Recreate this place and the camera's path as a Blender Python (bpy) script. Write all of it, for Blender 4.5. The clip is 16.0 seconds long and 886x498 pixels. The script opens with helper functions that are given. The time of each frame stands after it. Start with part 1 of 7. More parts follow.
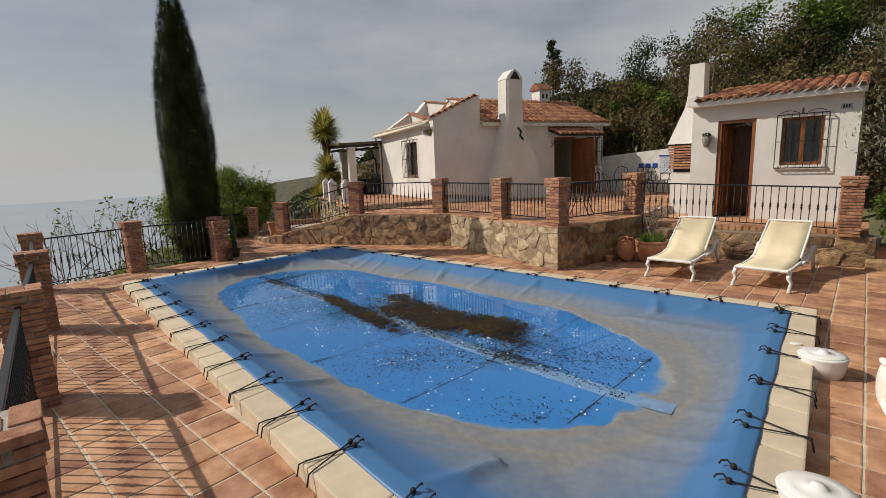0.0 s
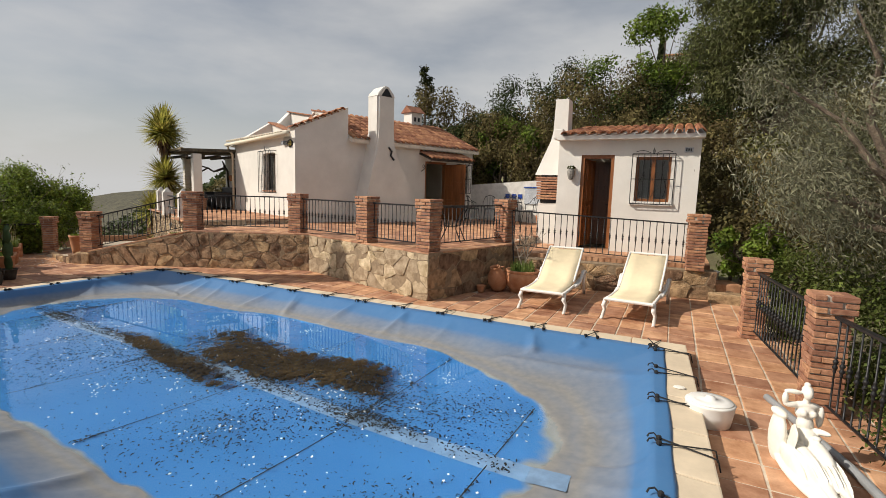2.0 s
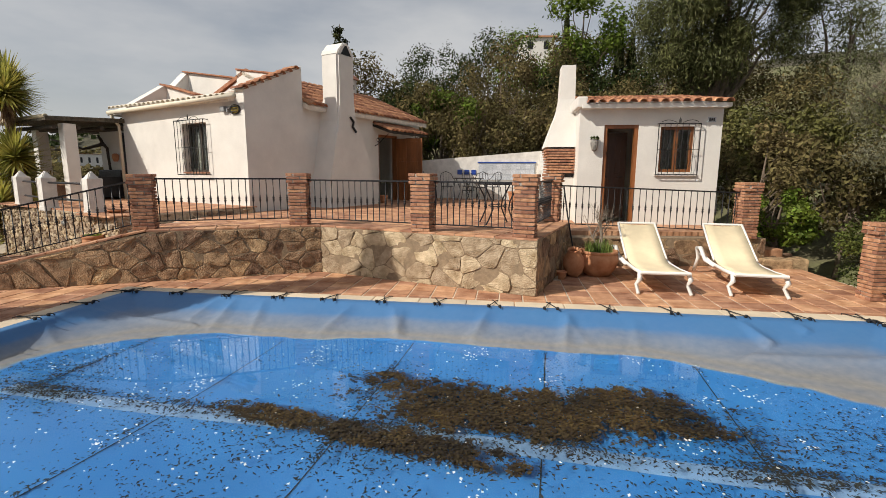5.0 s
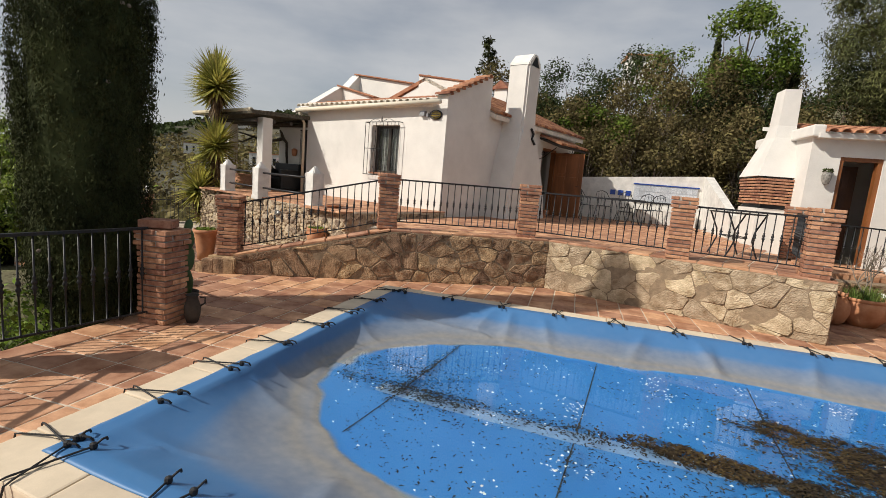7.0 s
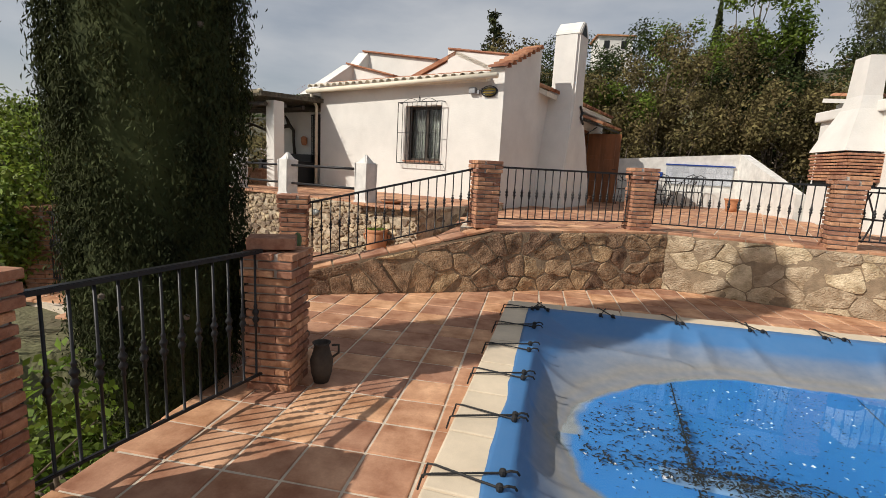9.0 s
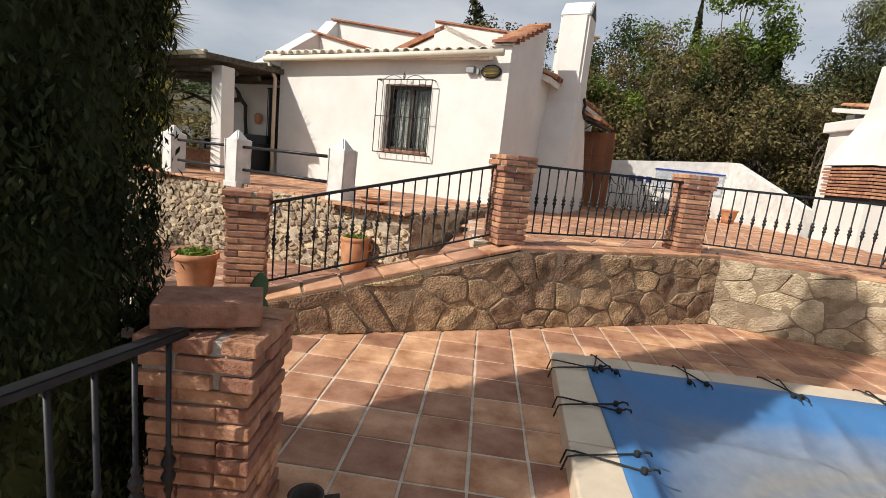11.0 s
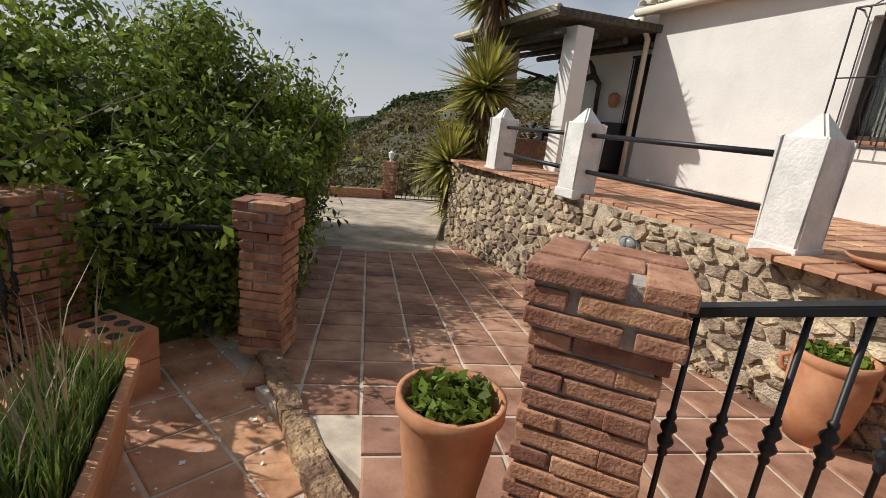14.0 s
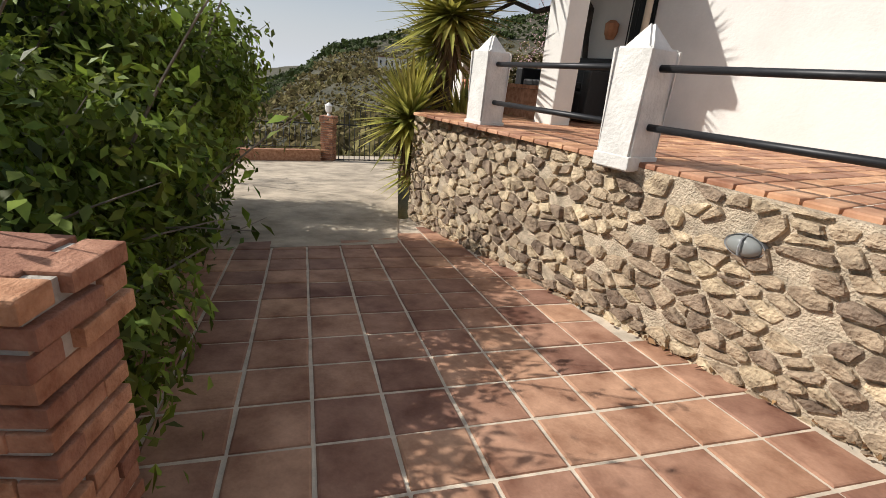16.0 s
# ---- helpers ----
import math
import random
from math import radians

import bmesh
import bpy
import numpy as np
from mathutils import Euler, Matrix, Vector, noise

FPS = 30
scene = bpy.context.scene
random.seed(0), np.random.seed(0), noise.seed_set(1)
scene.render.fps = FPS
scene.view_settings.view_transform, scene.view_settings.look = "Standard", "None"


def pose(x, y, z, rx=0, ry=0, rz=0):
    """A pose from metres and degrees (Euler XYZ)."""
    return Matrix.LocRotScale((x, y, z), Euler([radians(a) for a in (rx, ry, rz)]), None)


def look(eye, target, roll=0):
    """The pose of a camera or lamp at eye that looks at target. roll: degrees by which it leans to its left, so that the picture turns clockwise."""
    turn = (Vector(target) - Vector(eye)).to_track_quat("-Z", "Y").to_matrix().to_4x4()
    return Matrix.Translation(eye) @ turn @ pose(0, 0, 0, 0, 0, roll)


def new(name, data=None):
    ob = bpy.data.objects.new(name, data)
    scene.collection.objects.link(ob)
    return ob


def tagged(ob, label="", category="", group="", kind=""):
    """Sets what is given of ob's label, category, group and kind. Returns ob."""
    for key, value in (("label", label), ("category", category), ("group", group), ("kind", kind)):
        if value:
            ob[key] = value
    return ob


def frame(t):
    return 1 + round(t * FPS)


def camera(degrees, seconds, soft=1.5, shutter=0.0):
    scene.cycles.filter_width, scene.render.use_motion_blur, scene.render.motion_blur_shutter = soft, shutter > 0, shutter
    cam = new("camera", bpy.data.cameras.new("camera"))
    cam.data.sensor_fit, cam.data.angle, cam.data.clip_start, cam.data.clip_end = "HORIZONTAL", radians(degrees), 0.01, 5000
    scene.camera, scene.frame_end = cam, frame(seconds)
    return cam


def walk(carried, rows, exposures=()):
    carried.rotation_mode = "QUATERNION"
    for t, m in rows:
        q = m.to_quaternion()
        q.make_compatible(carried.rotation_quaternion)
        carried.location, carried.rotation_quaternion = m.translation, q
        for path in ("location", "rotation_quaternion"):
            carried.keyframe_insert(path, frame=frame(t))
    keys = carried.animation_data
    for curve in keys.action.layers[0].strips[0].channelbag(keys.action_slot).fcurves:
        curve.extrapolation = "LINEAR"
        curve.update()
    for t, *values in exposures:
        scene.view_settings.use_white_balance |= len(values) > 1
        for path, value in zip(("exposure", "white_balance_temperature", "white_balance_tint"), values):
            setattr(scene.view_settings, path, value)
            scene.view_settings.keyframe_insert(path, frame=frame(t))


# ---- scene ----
# the camera
cam = camera(86, 16.0, soft=0.55)
PATH = [
    (0, 9.616, -7.484, 1.982, 79.98, 2.20, 41.25),
    (0.5, 9.807, -7.254, 1.917, 81.21, -0.03, 38.69),
    (1, 9.660, -6.910, 1.889, 82.48, -2.19, 34.27),
    (1.5, 9.412, -6.658, 1.851, 83.10, -2.14, 30.33),
    (2, 9.086, -6.563, 1.827, 82.94, -1.65, 26.00),
    (2.5, 8.560, -6.300, 1.827, 82.23, -1.66, 19.37),
    (3, 8.114, -6.002, 1.721, 82.16, -1.67, 12.61),
    (5.5, 4.280, -6.364, 1.694, 80.60, -0.26, 7.44),
    (6, 3.570, -6.464, 1.680, 81.01, -1.43, 12.27),
    (6.5, 2.953, -6.479, 1.680, 81.95, -4.39, 14.81),
    (7, 2.362, -6.515, 1.640, 81.59, -4.80, 15.73),
    (7.5, 1.778, -6.303, 1.592, 81.28, -5.26, 16.37),
    (8, 1.170, -6.008, 1.566, 81.39, -4.09, 16.70),
    (8.5, 0.594, -5.920, 1.569, 80.90, -3.52, 13.71),
    (9, 0.139, -5.634, 1.510, 80.44, -2.92, 10.76),
    (11.5, -0.773, -3.643, 1.486, 79.79, -6.25, 5.06),
    (12, -0.844, -3.059, 1.476, 79.11, -7.65, 14.40),
    (12.5, -1.023, -2.640, 1.456, 78.98, -10.66, 24.83),
    (13, -1.343, -2.221, 1.413, 77.04, -9.74, 36.56),
    (13.5, -1.696, -1.869, 1.431, 75.83, -7.24, 42.90),
    (14, -2.138, -1.600, 1.404, 75.16, -6.11, 43.96),
    (14.5, -2.576, -1.278, 1.361, 73.45, -6.05, 44.56),
    (15, -2.924, -1.043, 1.304, 72.22, -5.89, 44.69),
    (15.5, -3.211, -0.814, 1.277, 71.43, -5.55, 43.16),
    (16, -3.451, -0.569, 1.282, 70.24, -5.07, 36.62),
]
walk(cam, [(t, pose(*p)) for t, *p in PATH], [(0, -0.42, 6700, 10), (1.5, -0.12, 6800, 10), (3, -0.05, 6850, 10), (5.5, -0.08, 6700, 10), (9, -0.10, 6550, 10), (11.5, 0.15, 6400, 10), (12.5, -0.08, 6350, 10), (14, -0.1, 6300, 10), (15, -0.02, 6300, 10), (16, 0.15, 6300, 10)])

# ---- light ----
SUN_AZ, SUN_EL = 216.0, 38.5          # where the sun stands, degrees from +x anticlockwise, and above the horizon
world = bpy.data.worlds.new("sky")
scene.world = world
world.use_nodes = True
wn, wl = world.node_tree.nodes, world.node_tree.links
for n in list(wn):
    wn.remove(n)
sky = wn.new("ShaderNodeTexSky")
sky.sky_type, sky.sun_disc = "NISHITA", False
sky.sun_elevation, sky.sun_rotation = radians(SUN_EL), radians(90 - SUN_AZ)
sky.air_density, sky.dust_density, sky.altitude = 1.0, 2.5, 300
coord = wn.new("ShaderNodeTexCoord")
stretch = wn.new("ShaderNodeMapping")
stretch.inputs["Scale"].default_value = (1.0, 1.0, 3.2)
cloud = wn.new("ShaderNodeTexNoise")
cloud.inputs["Scale"].default_value, cloud.inputs["Detail"].default_value, cloud.inputs["Roughness"].default_value = 1.7, 6, 0.52
ramp = wn.new("ShaderNodeValToRGB")
ramp.color_ramp.elements[0].position, ramp.color_ramp.elements[1].position = 0.36, 0.68
ramp.color_ramp.elements[0].color, ramp.color_ramp.elements[1].color = (0.18, 0.18, 0.18, 1), (0.88, 0.88, 0.88, 1)
mixer = wn.new("ShaderNodeMix")
mixer.data_type = "RGBA"
mixer.inputs["B"].default_value = (7.7, 7.9, 8.2, 1)
bg = wn.new("ShaderNodeBackground")
bg.inputs["Strength"].default_value = 0.082
wout = wn.new("ShaderNodeOutputWorld")
wl.new(coord.outputs["Generated"], stretch.inputs["Vector"])
wl.new(stretch.outputs["Vector"], cloud.inputs["Vector"])
wl.new(cloud.outputs["Fac"], ramp.inputs["Fac"])
split = wn.new("ShaderNodeSeparateXYZ")
haze = wn.new("ShaderNodeMapRange")
haze.inputs["From Min"].default_value, haze.inputs["From Max"].default_value = 0.0, 0.27
haze.inputs["To Min"].default_value, haze.inputs["To Max"].default_value = 0.95, 0.0
more = wn.new("ShaderNodeMath")
more.operation = "MAXIMUM"
wl.new(coord.outputs["Generated"], split.inputs["Vector"])
wl.new(split.outputs["Z"], haze.inputs["Value"])
wl.new(ramp.outputs["Color"], more.inputs[0])
wl.new(haze.outputs["Result"], more.inputs[1])
wl.new(more.outputs[0], mixer.inputs["Factor"])
wl.new(sky.outputs["Color"], mixer.inputs["A"])
wl.new(mixer.outputs["Result"], bg.inputs["Color"])
wl.new(bg.outputs["Background"], wout.inputs["Surface"])
sun = new("sun", bpy.data.lights.new("sun", "SUN"))
sun.data.energy, sun.data.angle, sun.data.color = 4.9, radians(0.55), (1.0, 0.94, 0.85)
sun_dir = Vector((math.cos(radians(SUN_AZ)) * math.cos(radians(SUN_EL)), math.sin(radians(SUN_AZ)) * math.cos(radians(SUN_EL)), math.sin(radians(SUN_EL))))
sun.matrix_world = look(sun_dir * 60, (0, 0, 0))
scene.view_settings.exposure = 0.0

# ---- materials ----
def mat(name, base, rough=0.8, vary=0.25, scale=6.0, fine=60.0, bump=0.15, dist=0.01, tint=None, metal=0.0, spread=0.0, island=0.0, spec=0.4, trans=0.0, stretch_z=1.0):
    """A surface: base colour with stains at two scales, fine relief, and a spread of brightness from piece to piece."""
    m = bpy.data.materials.new(name)
    m.use_nodes = True
    n, l = m.node_tree.nodes, m.node_tree.links
    b = n["Principled BSDF"]
    b.inputs["Roughness"].default_value, b.inputs["Metallic"].default_value = rough, metal
    b.inputs["Specular IOR Level"].default_value = spec
    tc = n.new("ShaderNodeTexCoord")
    mp = n.new("ShaderNodeMapping")
    mp.inputs["Scale"].default_value = (1, 1, stretch_z)
    geo = n.new("ShaderNodeNewGeometry")
    l.new(geo.outputs["Position"], mp.inputs["Vector"])
    n1, n2 = n.new("ShaderNodeTexNoise"), n.new("ShaderNodeTexNoise")
    n1.inputs["Scale"].default_value, n1.inputs["Detail"].default_value, n1.inputs["Roughness"].default_value = scale, 5, 0.6
    n2.inputs["Scale"].default_value, n2.inputs["Detail"].default_value = fine, 4
    l.new(mp.outputs["Vector"], n1.inputs["Vector"])
    l.new(mp.outputs["Vector"], n2.inputs["Vector"])
    r1 = n.new("ShaderNodeValToRGB")
    dark = tuple(c * (1 - vary) for c in base)
    light = tint or tuple(min(1, c * (1 + vary * 0.8)) for c in base)
    r1.color_ramp.elements[0].position, r1.color_ramp.elements[1].position = 0.32, 0.68
    r1.color_ramp.elements[0].color, r1.color_ramp.elements[1].color = (*dark, 1), (*light, 1)
    l.new(n1.outputs["Fac"], r1.inputs["Fac"])
    hsv = n.new("ShaderNodeHueSaturation")
    l.new(r1.outputs["Color"], hsv.inputs["Color"])
    add = n.new("ShaderNodeMath")
    add.operation = "MULTIPLY_ADD"
    add.inputs[1].default_value, add.inputs[2].default_value = vary * 0.8, 1 - vary * 0.4
    l.new(n2.outputs["Fac"], add.inputs[0])
    last = add.outputs[0]
    for amount, node, sock in ((spread, "ShaderNodeObjectInfo", "Random"), (island, "ShaderNodeNewGeometry", "Random Per Island")):
        if amount:
            oi = n.new(node)
            k = n.new("ShaderNodeMath")
            k.operation = "MULTIPLY_ADD"
            k.inputs[1].default_value, k.inputs[2].default_value = 2 * amount, 1 - amount
            l.new(oi.outputs[sock], k.inputs[0])
            mul = n.new("ShaderNodeMath")
            mul.operation = "MULTIPLY"
            l.new(last, mul.inputs[0])
            l.new(k.outputs[0], mul.inputs[1])
            last = mul.outputs[0]
            h = n.new("ShaderNodeMath")
            h.operation = "MULTIPLY_ADD"
            h.inputs[1].default_value, h.inputs[2].default_value = amount * 0.05, 0.5 - amount * 0.025
            l.new(oi.outputs[sock], h.inputs[0])
            l.new(h.outputs[0], hsv.inputs["Hue"])
    l.new(last, hsv.inputs["Value"])
    l.new(hsv.outputs["Color"], b.inputs["Base Color"])
    if bump:
        bm_ = n.new("ShaderNodeBump")
        bm_.inputs["Strength"].default_value, bm_.inputs["Distance"].default_value = bump, dist
        l.new(n2.outputs["Fac"], bm_.inputs["Height"])
        l.new(bm_.outputs["Normal"], b.inputs["Normal"])
    if trans:
        b.inputs["Subsurface Weight"].default_value = 0.0
        tr = n.new("ShaderNodeBsdfTranslucent")
        l.new(hsv.outputs["Color"], tr.inputs["Color"])
        mx = n.new("ShaderNodeMixShader")
        mx.inputs["Fac"].default_value = trans
        l.new(b.outputs["BSDF"], mx.inputs[1])
        l.new(tr.outputs["BSDF"], mx.inputs[2])
        l.new(mx.outputs["Shader"], n["Material Output"].inputs["Surface"])
    return m


WHITE = mat("white_render", (0.665, 0.645, 0.605), 0.9, 0.08, 1.6, 35, 0.35, 0.008, spec=0.2)
WHITE_OLD = mat("weathered_white_paint", (0.67, 0.65, 0.61), 0.9, 0.16, 5, 45, 0.5, 0.012, spec=0.2)
CREAM = mat("cream_gutter", (0.70, 0.63, 0.50), 0.6, 0.08, 3, 60, 0.1)
TILE = mat("terracotta_tile", (0.42, 0.180, 0.090), 0.7, 0.34, 4, 70, 0.35, 0.004, tint=(0.58, 0.330, 0.200), spread=0.28)
# darker copy of TILE: the shade over the lane is put into its colour
TILE_SHADED = mat("shaded_lane_tile", (0.31, 0.138, 0.082), 0.75, 0.4, 4, 70, 0.4, 0.004, tint=(0.44, 0.25, 0.165), spread=0.3)
TILE_FAR = mat("terracotta_tile_field", (0.42, 0.180, 0.090), 0.7, 0.34, 4, 70, 0.35, 0.004, tint=(0.58, 0.330, 0.200), island=0.26)
GROUT = mat("grout", (0.56, 0.475, 0.37), 0.95, 0.25, 8, 120, 0.3)
MORTAR = mat("mortar", (0.40, 0.36, 0.31), 0.95, 0.25, 10, 90, 0.6, 0.01)
BRICK = mat("handmade_brick", (0.37, 0.158, 0.086), 0.9, 0.32, 16, 110, 0.6, 0.008, tint=(0.47, 0.250, 0.155), spread=0.32)
STONE = mat("field_stone", (0.29, 0.175, 0.098), 0.9, 0.5, 8, 50, 1.0, 0.03, tint=(0.47, 0.31, 0.185), spread=0.46)
STONE_PALE = mat("pale_stone", (0.47, 0.335, 0.195), 0.9, 0.36, 7, 50, 1.0, 0.03, tint=(0.62, 0.50, 0.345), spread=0.22)
STONE_DARK = mat("grey_brown_stone", (0.34, 0.245, 0.165), 0.9, 0.5, 9, 50, 1.0, 0.02, tint=(0.53, 0.41, 0.28), spread=0.48)
WALL_MORTAR = mat("sandy_mortar", (0.27, 0.20, 0.13), 0.95, 0.25, 12, 80, 0.7, 0.015)
PORCH_MORTAR = mat("pale_sandy_mortar", (0.50, 0.41, 0.30), 0.95, 0.35, 12, 80, 1.0, 0.02)
COPING = mat("pool_coping_stone", (0.60, 0.50, 0.37), 0.85, 0.12, 4, 150, 0.25, 0.003, spread=0.08)
IRON = mat("black_iron", (0.022, 0.022, 0.024), 0.45, 0.25, 20, 90, 0.1, 0.003, metal=0.3)
ROOF = mat("roof_tile", (0.36, 0.135, 0.07), 0.85, 0.35, 5, 40, 0.3, 0.01, tint=(0.46, 0.23, 0.13), spread=0.32)
EAVE = mat("whitewashed_tile", (0.72, 0.66, 0.56), 0.9, 0.15, 8, 50, 0.3, 0.006, spread=0.08)
WOOD = mat("varnished_wood", (0.23, 0.085, 0.028), 0.42, 0.35, 7, 60, 0.15, 0.004, stretch_z=0.12)
DARKWOOD = mat("dark_weathered_wood", (0.055, 0.045, 0.036), 0.9, 0.4, 6, 50, 0.4, 0.01)
POT = mat("terracotta_pot", (0.46, 0.19, 0.085), 0.8, 0.18, 7, 80, 0.2, 0.004, tint=(0.52, 0.26, 0.14))
PLASTIC = mat("white_plastic", (0.78, 0.77, 0.74), 0.4, 0.05, 5, 60, 0.02)
SLING = mat("cream_sling", (0.74, 0.63, 0.43), 0.8, 0.08, 4, 300, 0.2, 0.002)
MARBLE = mat("white_cast_stone", (0.76, 0.73, 0.66), 0.7, 0.10, 9, 60, 0.2, 0.006)
SOIL = mat("dark_soil", (0.07, 0.05, 0.035), 1.0, 0.4, 12, 60, 0.6, 0.02)
EARTH = mat("dry_earth", (0.20, 0.165, 0.105), 1.0, 0.5, 0.6, 14, 0.7, 0.05, tint=(0.16, 0.17, 0.075))
HILL = mat("scrub_hillside", (0.058, 0.060, 0.036), 1.0, 0.6, 0.03, 0.3, 0.9, 1.5, tint=(0.115, 0.105, 0.068))
CONCRETE = mat("concrete_drive", (0.40, 0.335, 0.255), 0.95, 0.4, 2.5, 60, 0.5, 0.01)
BARK = mat("bark", (0.15, 0.115, 0.085), 0.95, 0.4, 12, 60, 0.7, 0.02)
TWIG = mat("grey_twig", (0.20, 0.165, 0.13), 0.95, 0.3, 12, 60, 0.3)
CYPRESS = mat("cypress_green", (0.029, 0.038, 0.016), 0.9, 0.4, 2.5, 30, 0.2, tint=(0.064, 0.074, 0.027), island=0.3, trans=0.1, spec=0.15)
LEAF = mat("shrub_leaf", (0.072, 0.130, 0.018), 0.6, 0.4, 2.5, 30, 0.1, tint=(0.20, 0.265, 0.038), island=0.6, trans=0.36, spec=0.22)
# brighter copy of LEAF, with sunlight on the leaves put into the colour
SHRUB = mat("sunlit_shrub_leaf", (0.085, 0.150, 0.020), 0.55, 0.45, 2.5, 30, 0.1, tint=(0.26, 0.32, 0.045), island=0.6, trans=0.36, spec=0.3)
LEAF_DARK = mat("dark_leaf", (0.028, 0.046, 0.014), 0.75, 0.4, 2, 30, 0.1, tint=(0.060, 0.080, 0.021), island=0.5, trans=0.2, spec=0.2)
LEAF_DRY = mat("dull_scrub_leaf", (0.105, 0.098, 0.036), 0.85, 0.45, 0.7, 30, 0.1, tint=(0.21, 0.165, 0.075), island=0.55, trans=0.3, spec=0.15)
HEDGE = mat("dark_hedge_leaf", (0.048, 0.072, 0.018), 0.7, 0.4, 2, 30, 0.1, tint=(0.125, 0.150, 0.034), island=0.5, trans=0.22, spec=0.2)
OLIVE = mat("olive_leaf", (0.115, 0.127, 0.057), 0.65, 0.4, 2, 30, 0.1, tint=(0.230, 0.221, 0.148), island=0.4, trans=0.2)
BROOM = mat("yellow_green_leaf", (0.117, 0.122, 0.027), 0.7, 0.35, 1.5, 30, 0.1, tint=(0.162, 0.153, 0.045), island=0.4, trans=0.25)
YUCCA = mat("yucca_blade", (0.24, 0.27, 0.055), 0.5, 0.35, 3, 30, 0.1, tint=(0.52, 0.46, 0.12), island=0.45, trans=0.3)
PINE = mat("pine_needle", (0.060, 0.080, 0.026), 0.7, 0.45, 0.8, 30, 0.1, tint=(0.15, 0.155, 0.05), island=0.55, trans=0.15)
DEADLEAF = mat("dead_brown_leaf", (0.16, 0.095, 0.05), 0.9, 0.4, 5, 40, 0.2, tint=(0.30, 0.20, 0.11), island=0.5, trans=0.15)
BLOSSOM = mat("pink_blossom", (0.55, 0.36, 0.38), 0.8, 0.2, 4, 40, 0.1, island=0.3, trans=0.3)
BLUE_TILE = mat("blue_glazed_tile", (0.02, 0.06, 0.30), 0.2, 0.2, 10, 60, 0.02)
PALE_TILE = mat("pale_blue_glazed_tile", (0.42, 0.47, 0.56), 0.25, 0.35, 40, 90, 0.02, tint=(0.66, 0.68, 0.70), spread=0.15)
PINK = mat("pink_flower", (0.6, 0.10, 0.13), 0.7, 0.2, 8, 40, 0.1)
BLACK = mat("black_wicker", (0.012, 0.012, 0.013), 0.5, 0.3, 30, 150, 0.5, 0.004)
PIPE = mat("grey_pipe", (0.26, 0.27, 0.28), 0.5, 0.15, 6, 60, 0.05)
CURTAIN = mat("net_curtain", (0.30, 0.28, 0.25), 0.9, 0.2, 9, 60, 0.2)


def glass(name, tint=(0.5, 0.55, 0.55)):
    m = bpy.data.materials.new(name)
    m.use_nodes = True
    b = m.node_tree.nodes["Principled BSDF"]
    b.inputs["Base Color"].default_value = (*tint, 1)
    b.inputs["Roughness"].default_value, b.inputs["Transmission Weight"].default_value, b.inputs["IOR"].default_value = 0.03, 1.0, 1.45
    return m


GLASS = glass("window_glass")


# ---- mesh helpers ----
def link(name, me, parent=None):
    ob = new(name, me)
    if parent is not None:
        ob.parent = parent
    return ob


def part(name, bm, material, parent=None, label="", smooth=False):
    """One bmesh as one mesh object, under a thing or a part."""
    me = bpy.data.meshes.new(name)
    bmesh.ops.recalc_face_normals(bm, faces=bm.faces)
    bm.to_mesh(me)
    bm.free()
    me.materials.append(material)
    if smooth:
        me.shade_smooth()
    ob = link(name, me, parent)
    if label:
        tagged(ob, label)
    return ob


def raw(name, verts, faces, material, parent=None, smooth=False):
    me = bpy.data.meshes.new(name)
    me.from_pydata(verts, [], faces)
    me.materials.append(material)
    if smooth:
        me.shade_smooth()
    me.update()
    return link(name, me, parent)


def thing(name, m, label, category, group="", kind=""):
    e = new(name)
    e.matrix_world = m
    e.empty_display_size = 0.1
    return tagged(e, label, category, group, kind)


def bx(bm, x0, x1, y0, y1, z0, z1, m=None, bevel=0.0):
    r = bmesh.ops.create_cube(bm, size=1)["verts"]
    bmesh.ops.scale(bm, vec=(x1 - x0, y1 - y0, z1 - z0), verts=r)
    bmesh.ops.translate(bm, vec=((x0 + x1) / 2, (y0 + y1) / 2, (z0 + z1) / 2), verts=r)
    if bevel:
        es = list({e for v in r for e in v.link_edges})
        r2 = bmesh.ops.bevel(bm, geom=es, offset=bevel, segments=2, affect="EDGES", profile=0.6)
        r = list({v for f in r2["faces"] for v in f.verts} | {v for v in r if v.is_valid})
    if m is not None:
        bmesh.ops.transform(bm, matrix=m, verts=r)
    return bm


def prism(bm, poly, z0, z1, m=None):
    """A polygon in x, y raised from z0 to z1; z1 may be a function of x, y."""
    top = z1 if callable(z1) else (lambda x, y: z1)
    low = z0 if callable(z0) else (lambda x, y: z0)
    a = [bm.verts.new((x, y, low(x, y))) for x, y in poly]
    b = [bm.verts.new((x, y, top(x, y))) for x, y in poly]
    bm.faces.new(a)
    bm.faces.new(b)
    for i in range(len(poly)):
        j = (i + 1) % len(poly)
        bm.faces.new((a[i], a[j], b[j], b[i]))
    if m is not None:
        bmesh.ops.transform(bm, matrix=m, verts=a + b)
    return bm


